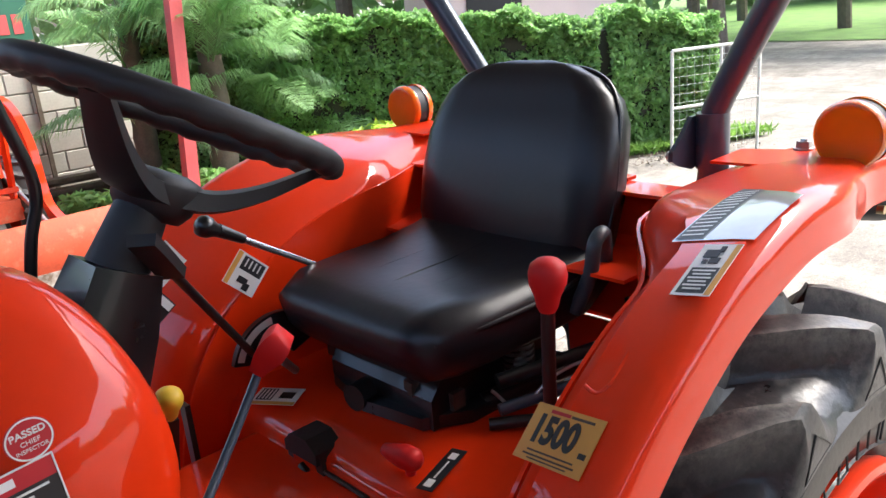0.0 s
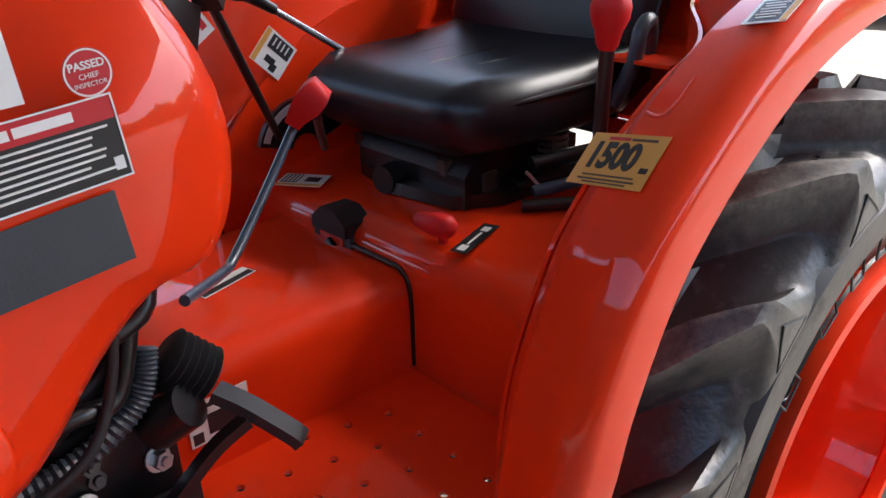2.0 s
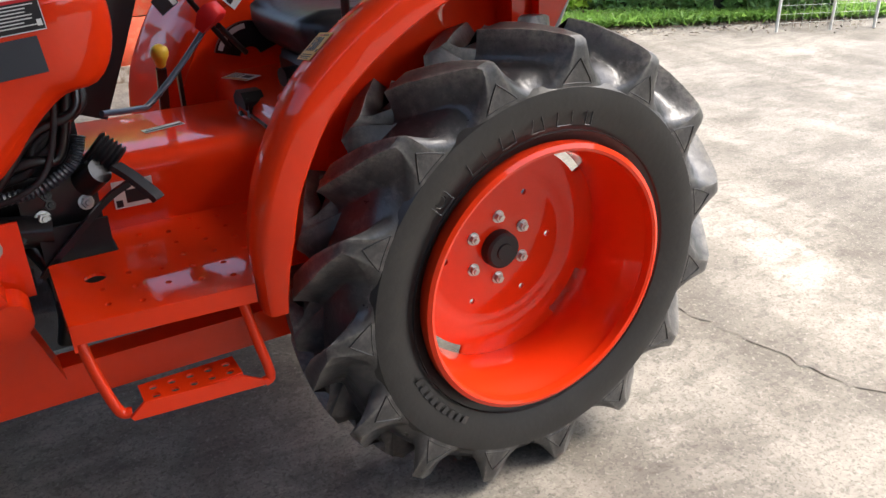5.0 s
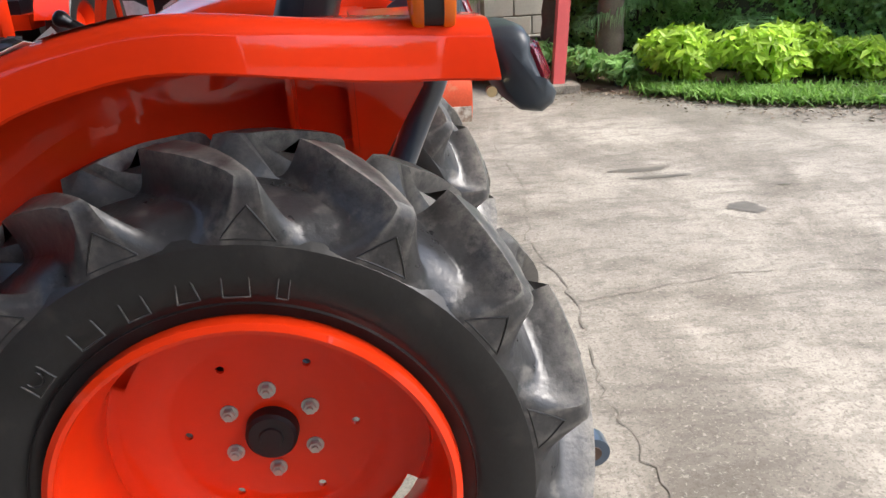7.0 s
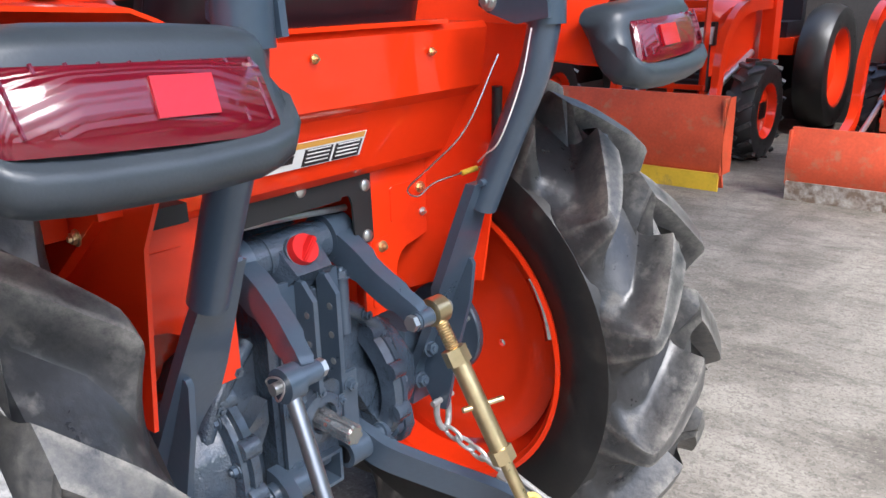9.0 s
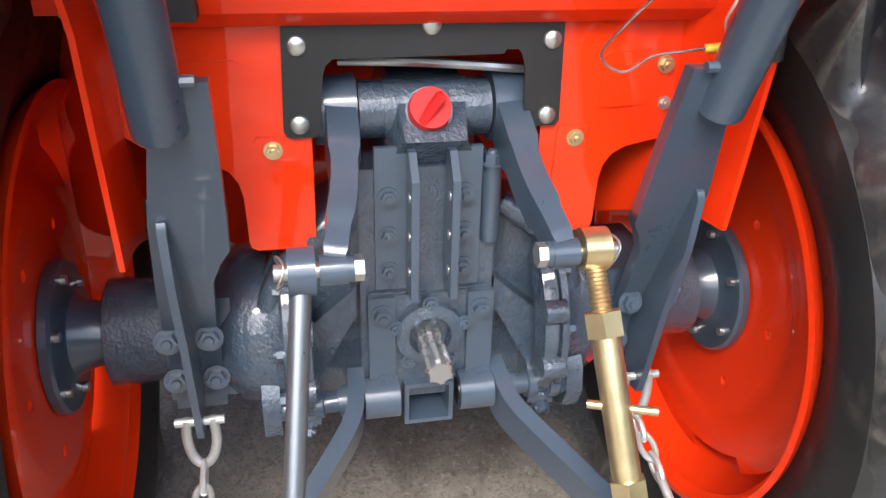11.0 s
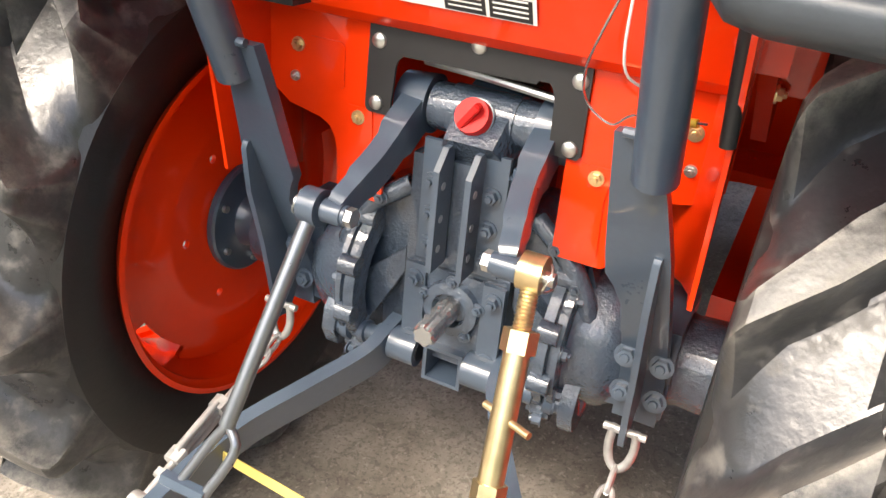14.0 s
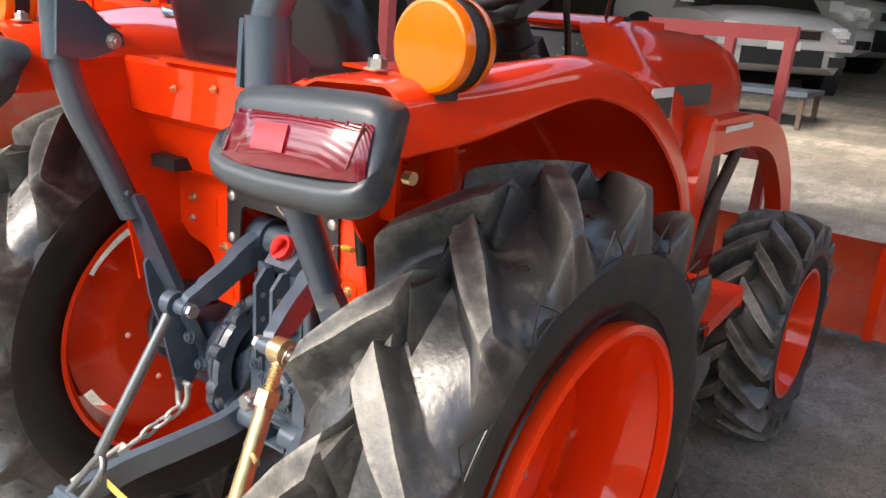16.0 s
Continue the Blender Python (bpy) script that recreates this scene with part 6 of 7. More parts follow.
ex_ = Vector((0, -1, 0)) + n_ * SLOPE
lab = decal(p, ex_, d_, 0.104, 0.066, LABEL_O, "orange service label printed with 1500",
            [(-0.012, 0.0265, 0.03, 0.004, LABEL_R), (0.022, 0.0262, 0.034, 0.003, RUST), (0, -0.0205, 0.07, 0.002, RUST), (0, -0.0255, 0.078, 0.002, RUST), (0, -0.0295, 0.06, 0.0015, RUST), (0.042, -0.010, 0.010, 0.006, LABEL_B)])
lay(text_mesh("1500", 0.044, 0.0003, 0.0019), basis(p, ex_, d_) @ Matrix.Translation((-0.008, 0.003, 0.0012)) @ Matrix.Diagonal((0.78, 1.0, 1, 1)), LABEL_B, lab)
p, d_, n_ = fender_point(-0.238, -0.604)
decal(p, Vector((0.06, -1, 0)) + n_ * (SLOPE * 0.8), d_ + Vector((0, 0.1, 0)), 0.048, 0.093, LABEL_W, "white, black and orange warning label", [(-0.002, -0.020, 0.034, 0.045, LABEL_B), (0.020, 0, 0.007, 0.09, LABEL_O)] + [(-0.002, -0.003 - 0.0065 * i, 0.028 - 0.006 * (i % 2), 0.0024, LABEL_W) for i in range(6)] + [(-0.006, 0.028, 0.018, 0.014, LABEL_B), (0.002, 0.015, 0.012, 0.010, LABEL_B), (-0.009, 0.013, 0.006, 0.006, LABEL_B), (0.004, 0.036, 0.006, 0.010, LABEL_B)])


def draped(x0, x1, y0, y1, lift, material, name, parent, label="", skew=0.0):
    """A thin film that follows the fender's top from x0 to x1; skew draws its outer end back."""
    bm = bmesh.new()
    rows = []
    for i in range(9):
        row = []
        for j in range(5):
            y = y0 + (y1 - y0) * j / 4
            p, d_, n_ = fender_point(x0 + (x1 + skew * (1 - j / 4) - x0) * i / 8, y)
            row.append(bm.verts.new(p + n_ * lift))
        rows.append(row)
    for a, b in zip(rows, rows[1:]):
        for j in range(4):
            bm.faces.new((a[j], b[j], b[j + 1], a[j + 1]))
    bmesh.ops.recalc_face_normals(bm, faces=bm.faces)
    return part(name, bm, material, parent, label, smooth=60)


big = draped(-0.180, 0.0, -0.628, -0.519, 0.0002, LABEL_G, "label", tractor, "large glossy white label with a dark panel", skew=-0.06)
draped(-0.176, -0.005, -0.560, -0.522, 0.0010, LABEL_B, "print_bar", big, skew=-0.018)
for i in range(14):
    draped(-0.168 + 0.0105 * i, -0.165 + 0.0105 * i, -0.556, -0.526, 0.0016, LABEL_W, "print_bar", big)
# cowl
ycw = -0.3592
dd_ = part("label", cap_lathe([(0, 0), (0, 0.0195), (-0.0008, 0.0195), (-0.0008, 0)], n=36, centre=(-0.893, ycw, 1.2485)), LABEL_R, tractor, "round red inspection sticker lettered passed chief inspector")
part("print_ring", lathe([(-0.0007, 0.0172), (-0.0013, 0.0172), (-0.0013, 0.0186), (-0.0007, 0.0186)], 36, centre=(-0.893, ycw, 1.2485), closed=True), LABEL_W, dd_)
mm = basis((-0.893, ycw - 0.0012, 1.2485), (1, 0, 0.08), (0, 0, 1))
lay(text_mesh("PASSED", 0.0086, 0.0003, 0.0002), mm @ Matrix.Translation((0, 0.0058, 0)), LABEL_W, dd_)
lay(text_mesh("CHIEF", 0.006, 0.0003), mm @ Matrix.Translation((0, -0.0025, 0)), LABEL_W, dd_)
lay(text_mesh("INSPECTOR", 0.005, 0.0003), mm @ Matrix.Translation((0, -0.009, 0)), LABEL_W, dd_)
decal((-0.956, ycw, 1.189), (1, 0, 0.09), (0, 0, 1), 0.16, 0.07, LABEL_B, "long warning label with red heading and fine print",
      [(0.0205, 0.0245, 0.116, 0.019, LABEL_R), (-0.0585, -0.0005, 0.041, 0.067, LABEL_W), (-0.055, -0.021, 0.017, 0.009, LABEL_B), (-0.0505, -0.013, 0.009, 0.008, LABEL_B), (-0.071, -0.001, 0.012, 0.003, LABEL_B), (0.024, 0.0245, 0.045, 0.008, LABEL_W), (-0.006, 0.0245, 0.009, 0.008, LABEL_W), (0, 0.0343, 0.16, 0.0014, LABEL_W), (0.0793, 0, 0.0014, 0.07, LABEL_W), (0, -0.0343, 0.16, 0.0014, LABEL_W), (0.0715, -0.022, 0.008, 0.011, LABEL_W)]
      + [(0.016 - 0.006 * (i % 2), 0.0105 - 0.0058 * i, 0.108 - 0.016 * (i % 3), 0.0017, LABEL_W) for i in range(7)])
part("prohibition_ring", lathe([(-0.0015, 0.0105), (-0.0022, 0.0105), (-0.0022, 0.013), (-0.0015, 0.013)], 32, centre=(-1.027, ycw - 0.001, 1.187), closed=True), LABEL_R, tractor, "red prohibition ring")
decal((-0.984, ycw, 1.265), (1, 0, 0.07), (0, 0, 1), 0.078, 0.068, LABEL_W, "plain white paper sticker")
decal((-0.956, ycw, 1.113), (1, 0, 0.10), (0, 0, 1), 0.135, 0.064, PLASTIC, "plain dark grey rectangular patch")
# inside of the right-hand fender panel
decal((-0.362, 0.2487, 1.108), (0.72, 0, -0.69), (0.69, 0, 0.72), 0.072, 0.066, LABEL_W, "white and orange lever warning label", [(-0.030, 0, 0.010, 0.064, LABEL_O), (0.006, 0.016, 0.05, 0.026, LABEL_B), (0.0, -0.014, 0.022, 0.012, LABEL_B), (0.012, -0.022, 0.014, 0.014, LABEL_B)] + [(-0.010 + 0.01 * i, 0.018, 0.003, 0.016, LABEL_W) for i in range(4)])
decal((-0.512, 0.2487, 1.168), (0.55, 0, -0.83), (0.83, 0, 0.55), 0.055, 0.07, LABEL_W, "pale stock label lettered 1747", [(0, 0.022, 0.03, 0.012, LABEL_R)], [("1747", 0.02, 0.0, -0.016, LABEL_B)])
decal((-0.537, 0.2487, 1.097), (0.55, 0, -0.83), (0.83, 0, 0.55), 0.045, 0.055, LABEL_B, "black label with white heading", [(0, 0.018, 0.04, 0.014, LABEL_W)])
# platform and tunnel
decal((-0.395, 0.145, 0.9045), (0.55, -0.83, 0), (0.83, 0.55, 0), 0.085, 0.06, LABEL_W, "white and orange lever label", [(0, -0.024, 0.083, 0.010, LABEL_O), (-0.022, 0.006, 0.03, 0.04, LABEL_B), (0.018, 0.004, 0.026, 0.022, LABEL_B)] + [(-0.032 + 0.007 * i, 0.006, 0.003, 0.034, LABEL_W) for i in range(4)])
decal((-0.365, -0.252, 0.9035), (0.95, 0.3, 0), (-0.3, 0.95, 0), 0.11, 0.026, LABEL_B, "black shift pattern label", [(-0.002, 0, 0.045, 0.003, LABEL_W), (0.035, 0, 0.016, 0.012, LABEL_W), (-0.038, 0, 0.018, 0.012, LABEL_W)])
decal((-0.645, -0.012, 0.8515), (0.95, 0.25, 0), (-0.25, 0.95, 0), 0.10, 0.028, LABEL_W, "narrow white and black label", [(0, -0.006, 0.096, 0.012, LABEL_B), (-0.02, 0.008, 0.04, 0.003, LABEL_B)])
decal((-0.765, -0.1915, 0.772), (1, 0, 0.0), (0, 0, 1), 0.085, 0.062, LABEL_W, "white label with a black pedal diagram", [(0.008, -0.006, 0.05, 0.03, LABEL_B), (-0.032, -0.02, 0.014, 0.016, LABEL_B), (0.0, 0.022, 0.03, 0.006, LABEL_B)])
part("slot_cover", B(-0.55, -0.54, 0.18, 0.20, 0.80, 0.94), BLACK, tractor, "black slotted lever gate", bevel=0.003)
# rear panel
decal((0.1535, -0.004, 1.0335), (0, 1, 0), (0.44, 0, 0.9), 0.185, 0.045, LABEL_W, "white and orange hitch warning label", [(0.015, 0.017, 0.15, 0.010, LABEL_O), (0.0, -0.006, 0.055, 0.03, LABEL_B), (0.06, -0.006, 0.055, 0.03, LABEL_B), (-0.062, -0.004, 0.03, 0.014, LABEL_B)] + [(0.0, -0.014 + 0.007 * i, 0.045, 0.002, LABEL_W) for i in range(4)] + [(0.06, -0.014 + 0.007 * i, 0.045, 0.002, LABEL_W) for i in range(4)])
# raised letters and numbers on the near tyre
for k in range(6):
    a = radians((137.3, 121.3, 109.0, 97.5, 87.0, 77.0)[k])
    hw_, hh_ = (0.021, 0.021, 0.017, 0.016, 0.019, 0.008)[k], 0.0215
    c = Vector((0.382 * math.cos(a), -YW - 0.1335, R_AXLE + 0.382 * math.sin(a)))
    m_ = basis(c, (math.sin(a), 0, -math.cos(a)), (math.cos(a), 0, math.sin(a)))
    top_ = hw_ * (0.55 if k == 3 else 1.0)
    outline = [m_ @ Vector(p) for p in ((-hw_, -hh_, 0.001), (hw_, -hh_, 0.001), (top_, hh_, 0.001), (-top_, hh_, 0.001), (-hw_, -hh_, 0.001))]
    part("tyre_mark", tube(outline, 0.0017, 6, straight=True), LUG, tractor, "raised outlined brand mark on the tyre wall")
    if k == 0:
        part("tyre_mark", lathe([(-0.0005, 0.011), (0.0015, 0.0125), (-0.0005, 0.014)], 20, centre=c), LUG, tractor, "raised ring mark on the tyre wall")
for k in range(9):
    a = radians(232 - 3.6 * k)
    c = Vector((0.372 * math.cos(a), -YW - 0.1325, R_AXLE + 0.372 * math.sin(a)))
    part("tyre_mark", B(-0.008, 0.008, -0.010, 0.010, 0, 0.002, basis(c, (math.sin(a), 0, -math.cos(a)), (math.cos(a), 0, math.sin(a)))), LUG, tractor, "small raised mark block", bevel=0.001)


# ---- wall, plants and yard edge ----
block_wall("wall_yard", 0.2, 2.4, 7.3, 7)
for x in (0.84,):
    p = thing("wall_post", "thin weathered concrete post against the block wall", "post", "wall posts", at=(x, 7.26, 0))
    part("shaft", B(-0.05, 0.05, -0.04, 0.05, 0, 1.75), CAST, p, bevel=0.006)


def leaf_cloud(name, pts, nor, size, material, rng, kind_label=None, long=1.7, parent=None, jitter=0.8):
    """Many small folded leaves at the given places, tilted about the given outward directions."""
    n = len(pts)
    u = rng.normal(size=(n, 3))
    d = nor + rng.normal(size=(n, 3)) * jitter
    d /= np.linalg.norm(d, axis=1)[:, None]
    u -= d * (u * d).sum(1)[:, None]
    u /= np.linalg.norm(u, axis=1)[:, None]
    v = np.cross(d, u)
    s = size * rng.uniform(0.6, 1.3, size=(n, 1))
    a, b = pts - u * s * long / 2, pts + u * s * long / 2
    l, r = pts + v * s * 0.5 + d * s * 0.18, pts - v * s * 0.5 + d * s * 0.18
    verts = np.stack([a, l, b, r], 1).reshape(-1, 3)
    idx = np.arange(n) * 4
    faces = np.concatenate([np.stack([idx, idx + 2, idx + 1], 1), np.stack([idx, idx + 3, idx + 2], 1)])
    me = bpy.data.meshes.new(name)
    me.from_pydata(verts.tolist(), [], faces.tolist())
    me.materials.append(material)
    ob = new(name, me)
    if parent:
        ob.parent = parent
    return ob


def island_tint(m, low, high):
    """Lets every leaf of a joined mesh take its own shade."""
    nt = m.node_tree
    b = nt.nodes["Principled BSDF"]
    src = b.inputs["Base Color"].links[0].from_socket
    g = nt.nodes.new("ShaderNodeNewGeometry")
    mr = nt.nodes.new("ShaderNodeMapRange")
    mr.inputs["To Min"].default_value, mr.inputs["To Max"].default_value = low, high
    nt.links.new(g.outputs["Random Per Island"], mr.inputs["Value"])
    hsv = nt.nodes.new("ShaderNodeHueSaturation")
    nt.links.new(mr.outputs[0], hsv.inputs["Value"])
    nt.links.new(src, hsv.inputs["Color"])
    nt.links.new(hsv.outputs["Color"], b.inputs["Base Color"])


for m in (LEAF, LEAF_PALM, LEAF_LIME, LEAF_GRASS):
    island_tint(m, 0.55, 1.45)
TWIG_CORE = mat("dark_twig_and_core", (0.03, 0.032, 0.018), 0.9, vary=0.3, scale=8, bump=0.4)
rng = np.random.default_rng(7)


def hedge(line, height, depth, n, seed):
    """A clipped hedge along a line: a solid dark core and leaves over it, with lumps and hollows."""
    h = thing("hedge", "dense clipped green hedge with small leaves", "hedge", kind="stuff")
    L = [Vector((*p, 0)) for p in line]
    core = bmesh.new()
    rings = []
    cum = [0]
    for a, b in zip(L, L[1:]):
        cum.append(cum[-1] + (b - a).length)

    def at(s):
        s *= cum[-1]
        for k in range(len(L) - 1):
            if s <= cum[k + 1] or k == len(L) - 2:
                d = (L[k + 1] - L[k]).normalized()
                return L[k] + d * (s - cum[k]), Vector((-d.y, d.x, 0))
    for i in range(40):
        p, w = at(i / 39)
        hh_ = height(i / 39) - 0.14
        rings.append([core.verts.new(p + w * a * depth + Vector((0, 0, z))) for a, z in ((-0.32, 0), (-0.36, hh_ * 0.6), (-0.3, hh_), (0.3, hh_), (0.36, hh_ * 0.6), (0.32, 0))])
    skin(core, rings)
    part("branch_core", core, TWIG_CORE, h, "solid dark core inside the hedge")
    s = rng.uniform(0, 1, n)
    pts, nor = np.zeros((n, 3)), np.zeros((n, 3))
    for i in range(n):
        p, w = at(s[i])
        H_ = height(s[i])
        k = rng.uniform()
        if k < 0.3:
            a, z, o = rng.uniform(-0.5, 0.5), H_, Vector((0, 0, 1))
        else:
            sd = -1 if k < 0.9 else 1
            z = H_ * rng.uniform(0.02, 1) ** 0.85
            a, o = sd * 0.5, w * sd
        lump = 0.5 + 0.5 * noise.noise((p.x * 3.1, p.y * 3.1 + a, z * 3.4)) + 0.35 * noise.noise((p.x * 8, p.y * 8, z * 8))
        push = -0.15 + 0.17 * lump - abs(rng.normal()) * 0.05
        q = p + w * a * depth + Vector((0, 0, z)) + o * push
        pts[i], nor[i] = q, o * 0.8 + Vector((0, 0, 0.5))
    leaf_cloud("foliage", pts, nor, 0.036, LEAF, rng, parent=h)
    return h


hedge([(2.2, 6.6), (3.3, 5.75), (4.4, 4.75), (5.3, 3.55), (6.15, 2.95)], lambda s: 1.62 - 0.42 * s + 0.04 * math.sin(s * 31) + 0.03 * math.sin(s * 77), 0.8, 70000, 1)


def bush(x, y, r, h, n, material, label, category="bush", size=0.05, name="bush"):
    b = thing(name, label, category, "", at=(x, y, 0))
    stems = bmesh.new()
    for k in range(7):
        a = k * 0.9
        tube([(0.03 * math.cos(a), 0.03 * math.sin(a), 0), (r * 0.3 * math.cos(a), r * 0.3 * math.sin(a), h * 0.4), (r * 0.6 * math.cos(a), r * 0.6 * math.sin(a), h * 0.8)], 0.006, 5, 3, bm=stems)
    part("stems", stems, TWIG_CORE, b, "thin brown stems")
    centres = [(r * 0.55 * math.cos(k * 2.4) * (k / 9) ** 0.5, r * 0.55 * math.sin(k * 2.4) * (k / 9) ** 0.5, h * (0.45 + 0.35 * ((k * 7) % 5) / 5)) for k in range(10)]
    c = np.array(centres)[rng.integers(0, 10, n)]
    d = rng.normal(size=(n, 3))
    d /= np.linalg.norm(d, axis=1)[:, None]
    pts = c + d * rng.uniform(0.4, 1, size=(n, 1)) ** 0.5 * np.array([r * 0.5, r * 0.5, h * 0.3])
    pts[:, 2] = np.maximum(pts[:, 2], 0.02)
    leaf_cloud("foliage", pts, d * 0.6 + np.array([0, 0, 0.8]), size, material, rng, parent=b, long=2.2)
    return b


for x, y, r, h in ((2.72, 4.75, 0.33, 0.5), (3.32, 4.5, 0.4, 0.52), (2.95, 5.15, 0.35, 0.48), (4.05, 4.35, 0.33, 0.4), (3.75, 4.75, 0.38, 0.5)):
    bush(x, y, r, h, 900, LEAF_LIME, "bright yellow-green leafy shrub in the soil bed", size=0.055)
for x, y, r, h in ((1.42, 5.35, 0.26, 0.32), (2.05, 5.25, 0.26, 0.34), (2.3, 4.95, 0.24, 0.3), (1.2, 5.75, 0.24, 0.28), (1.75, 5.6, 0.28, 0.36), (0.95, 6.9, 0.2, 0.3)):
    bush(x, y, r, h, 420, LEAF, "low dark green weedy plant beside the shed post", "plant", 0.05, "weed_plant")


def palm(x, y, h, fronds, reach, seed, trunk_r=0.11):
    R = random.Random(seed)
    p = thing("palm", "feathery green palm with a ringed brown trunk", "palm tree", "palms by the hedge", at=(x, y, 0))
    prof = [(i / 16, trunk_r * (1.15 - 0.3 * i / 16) * (1.08 if i % 2 else 0.96)) for i in range(17)]
    part("trunk", rod((0, 0, 0), (0.06, 0.03, h), trunk_r, profile=prof, n=14), BARK, p)
    for k in range(fronds):
        a = k * 2.399 + R.uniform(-0.2, 0.2)
        up = R.uniform(0.25, 1.15)
        L = reach * R.uniform(0.75, 1.1)
        droop = R.uniform(0.5, 0.95) * L * 0.65
        z0 = h * R.uniform(0.4, 1.0)
        d = Vector((math.cos(a), math.sin(a), 0))
        side = Vector((-math.sin(a), math.cos(a), 0))
        pts = [d * (0.05 + L * t * (0.6 + 0.25 * t)) * math.cos(up * 0.7) + Vector((0, 0, z0 + L * up * t * 0.9 - droop * t * t)) for t in [i / 12 for i in range(13)]]
        bm = sweep(pts, circle(0.011, 5), scale=[1 - 0.08 * i for i in range(13)])
        for i in range(5, 69):
            t = i / 70
            j = t * 12
            b0 = pts[int(j)].lerp(pts[min(12, int(j) + 1)], j - int(j))
            ax = (pts[min(12, int(j) + 1)] - pts[int(j)]).normalized()
            ll = L * 0.36 * math.sin(math.pi * min(1, 0.15 + 0.85 * t)) ** 0.6 * R.uniform(0.85, 1.1)
            for sg in (-1, 1):
                out = (side * sg + ax * 0.7 + Vector((0, 0, 0.35 - 0.25 * R.random()))).normalized()
                w = ax * 0.0062
                m_ = b0 + out * ll * 0.5
                e = b0 + out * ll * 0.95 - Vector((0, 0, ll * R.uniform(0.3, 0.6)))
                v = [bm.verts.new(q) for q in (b0 - w * 0.6, b0 + w * 0.6, m_ + w, m_ - w, e)]
                bm.faces.new((v[0], v[1], v[2], v[3]))
                bm.faces.new((v[3], v[2], v[4]))
        part("frond", bm, LEAF_PALM, p, smooth=0)
    return p


palm(2.35, 5.5, 1.9, 26, 1.25, 3)
palm(2.95, 5.75, 1.1, 20, 1.15, 11, 0.06)
palm(2.0, 6.3, 1.7, 16, 1.2, 23, 0.1)
palm(3.5, 5.6, 1.0, 15, 1.05, 31, 0.05)

# grass along the hedge's foot
gp = []
for i in range(9000):
    s = rng.uniform()
    x = 2.4 + 4.1 * s
    gp.append((x + rng.normal() * 0.05, bed_edge(x) + 0.12 + abs(rng.normal()) * 0.28, 0.04 + 0.05 * rng.uniform()))
gp = np.array(gp)
g = leaf_cloud("grass", gp, np.tile([0.7, -0.5, 0.25], (len(gp), 1)), 0.022, LEAF_GRASS, rng, long=5)
tagged(g, "short ragged bright green grass at the yard edge", "grass", kind="stuff")
lp = np.stack([rng.uniform(1.2, 6, 1500), np.zeros(1500), np.full(1500, 0.012)], 1)
lp[:, 1] = [(bed_edge(x) if x > 1.9 else 4.9) + 0.05 + rng.normal() * 0.22 for x in lp[:, 0]]
lp[:, 2] = 0.02
tagged(leaf_cloud("leaf_litter", lp, np.tile([0, 0, 1.0], (1500, 1)), 0.022, BARK, rng, jitter=0.25), "dry brown leaves and grit along the soil edge", "litter", kind="stuff")

# pale tube gate leaf in front of the hedge
GATE = mat("weathered_white_gate_paint", (0.62, 0.62, 0.55), 0.6, vary=0.12, scale=8, dirt=(0.35, 0.25, 0.16), dirt_amount=0.15)
gate = thing("metal_gate", "pale weathered tube frame of a wire gate before the hedge", "gate", at=(5.04, 2.62, 0))
gv = Vector((0.83, -0.36, 0))
for s, zt in ((0, 0.95), (0.55, 0.955), (1.0, 0.96)):
    part("upright", rod(gv * s + Vector((0, 0, 0)), gv * s + Vector((0, 0, zt)), 0.014, n=10), GATE, gate)
for z in (0.47, 0.95):
    part("crossbar", rod(Vector((0, 0, z)), gv + Vector((0, 0, z)), 0.013, n=10), GATE, gate)
mesh_b = bmesh.new()
for i in range(1, 12):
    rod(gv * (i / 12) + Vector((0, 0, 0.02)), gv * (i / 12) + Vector((0, 0, 0.95)), 0.0012, n=4, bm=mesh_b)
for i in range(1, 13):
    rod(Vector((0, 0, i * 0.073)), gv + Vector((0, 0, i * 0.073)), 0.0012, n=4, bm=mesh_b)
part("wire_mesh", mesh_b, GATE, gate, "thin rusty wire mesh")

# debris at the wall's foot
for i in range(9):
    o = thing("scrap_timber", "grey weathered scrap timber lying at the wall", "timber", "timber pile", at=(1.35, 6.85, 0))
    a, z = 0.25 * math.sin(i * 2.1), 0.03 + 0.05 * (i // 2)
    part("board", B(-0.55 + 0.05 * (i % 3), 0.6, -0.06, 0.05, 0, 0.035, pose(0.1 * math.sin(i), 0.14 * ((i * 3) % 4 - 1.5), z, 3 * math.sin(i), 2, 16 * a + 8)), BARK, o, bevel=0.004)

# green number board on the wall
SIGN = mat("dark_green_board", (0.03, 0.13, 0.08), 0.5, vary=0.1)
sg_ = thing("sign_board", "dark green board with pale red digits above the wall", "sign", at=(1.3, 7.24, 0))
part("board", B(-0.5, 0.235, 0, 0.02, 1.485, 1.95), SIGN, sg_, bevel=0.004)
for k in range(5):
    part("bar", B(-0.42 + k * 0.125, -0.335 + k * 0.125, -0.005, 0.001, 1.545, 1.72), PINK, sg_, "faded red stroke")
for x in (-0.4, 0.15):
    part("stake", B(x - 0.02, x + 0.02, 0.02, 0.05, 0, 1.5), BARK, sg_)


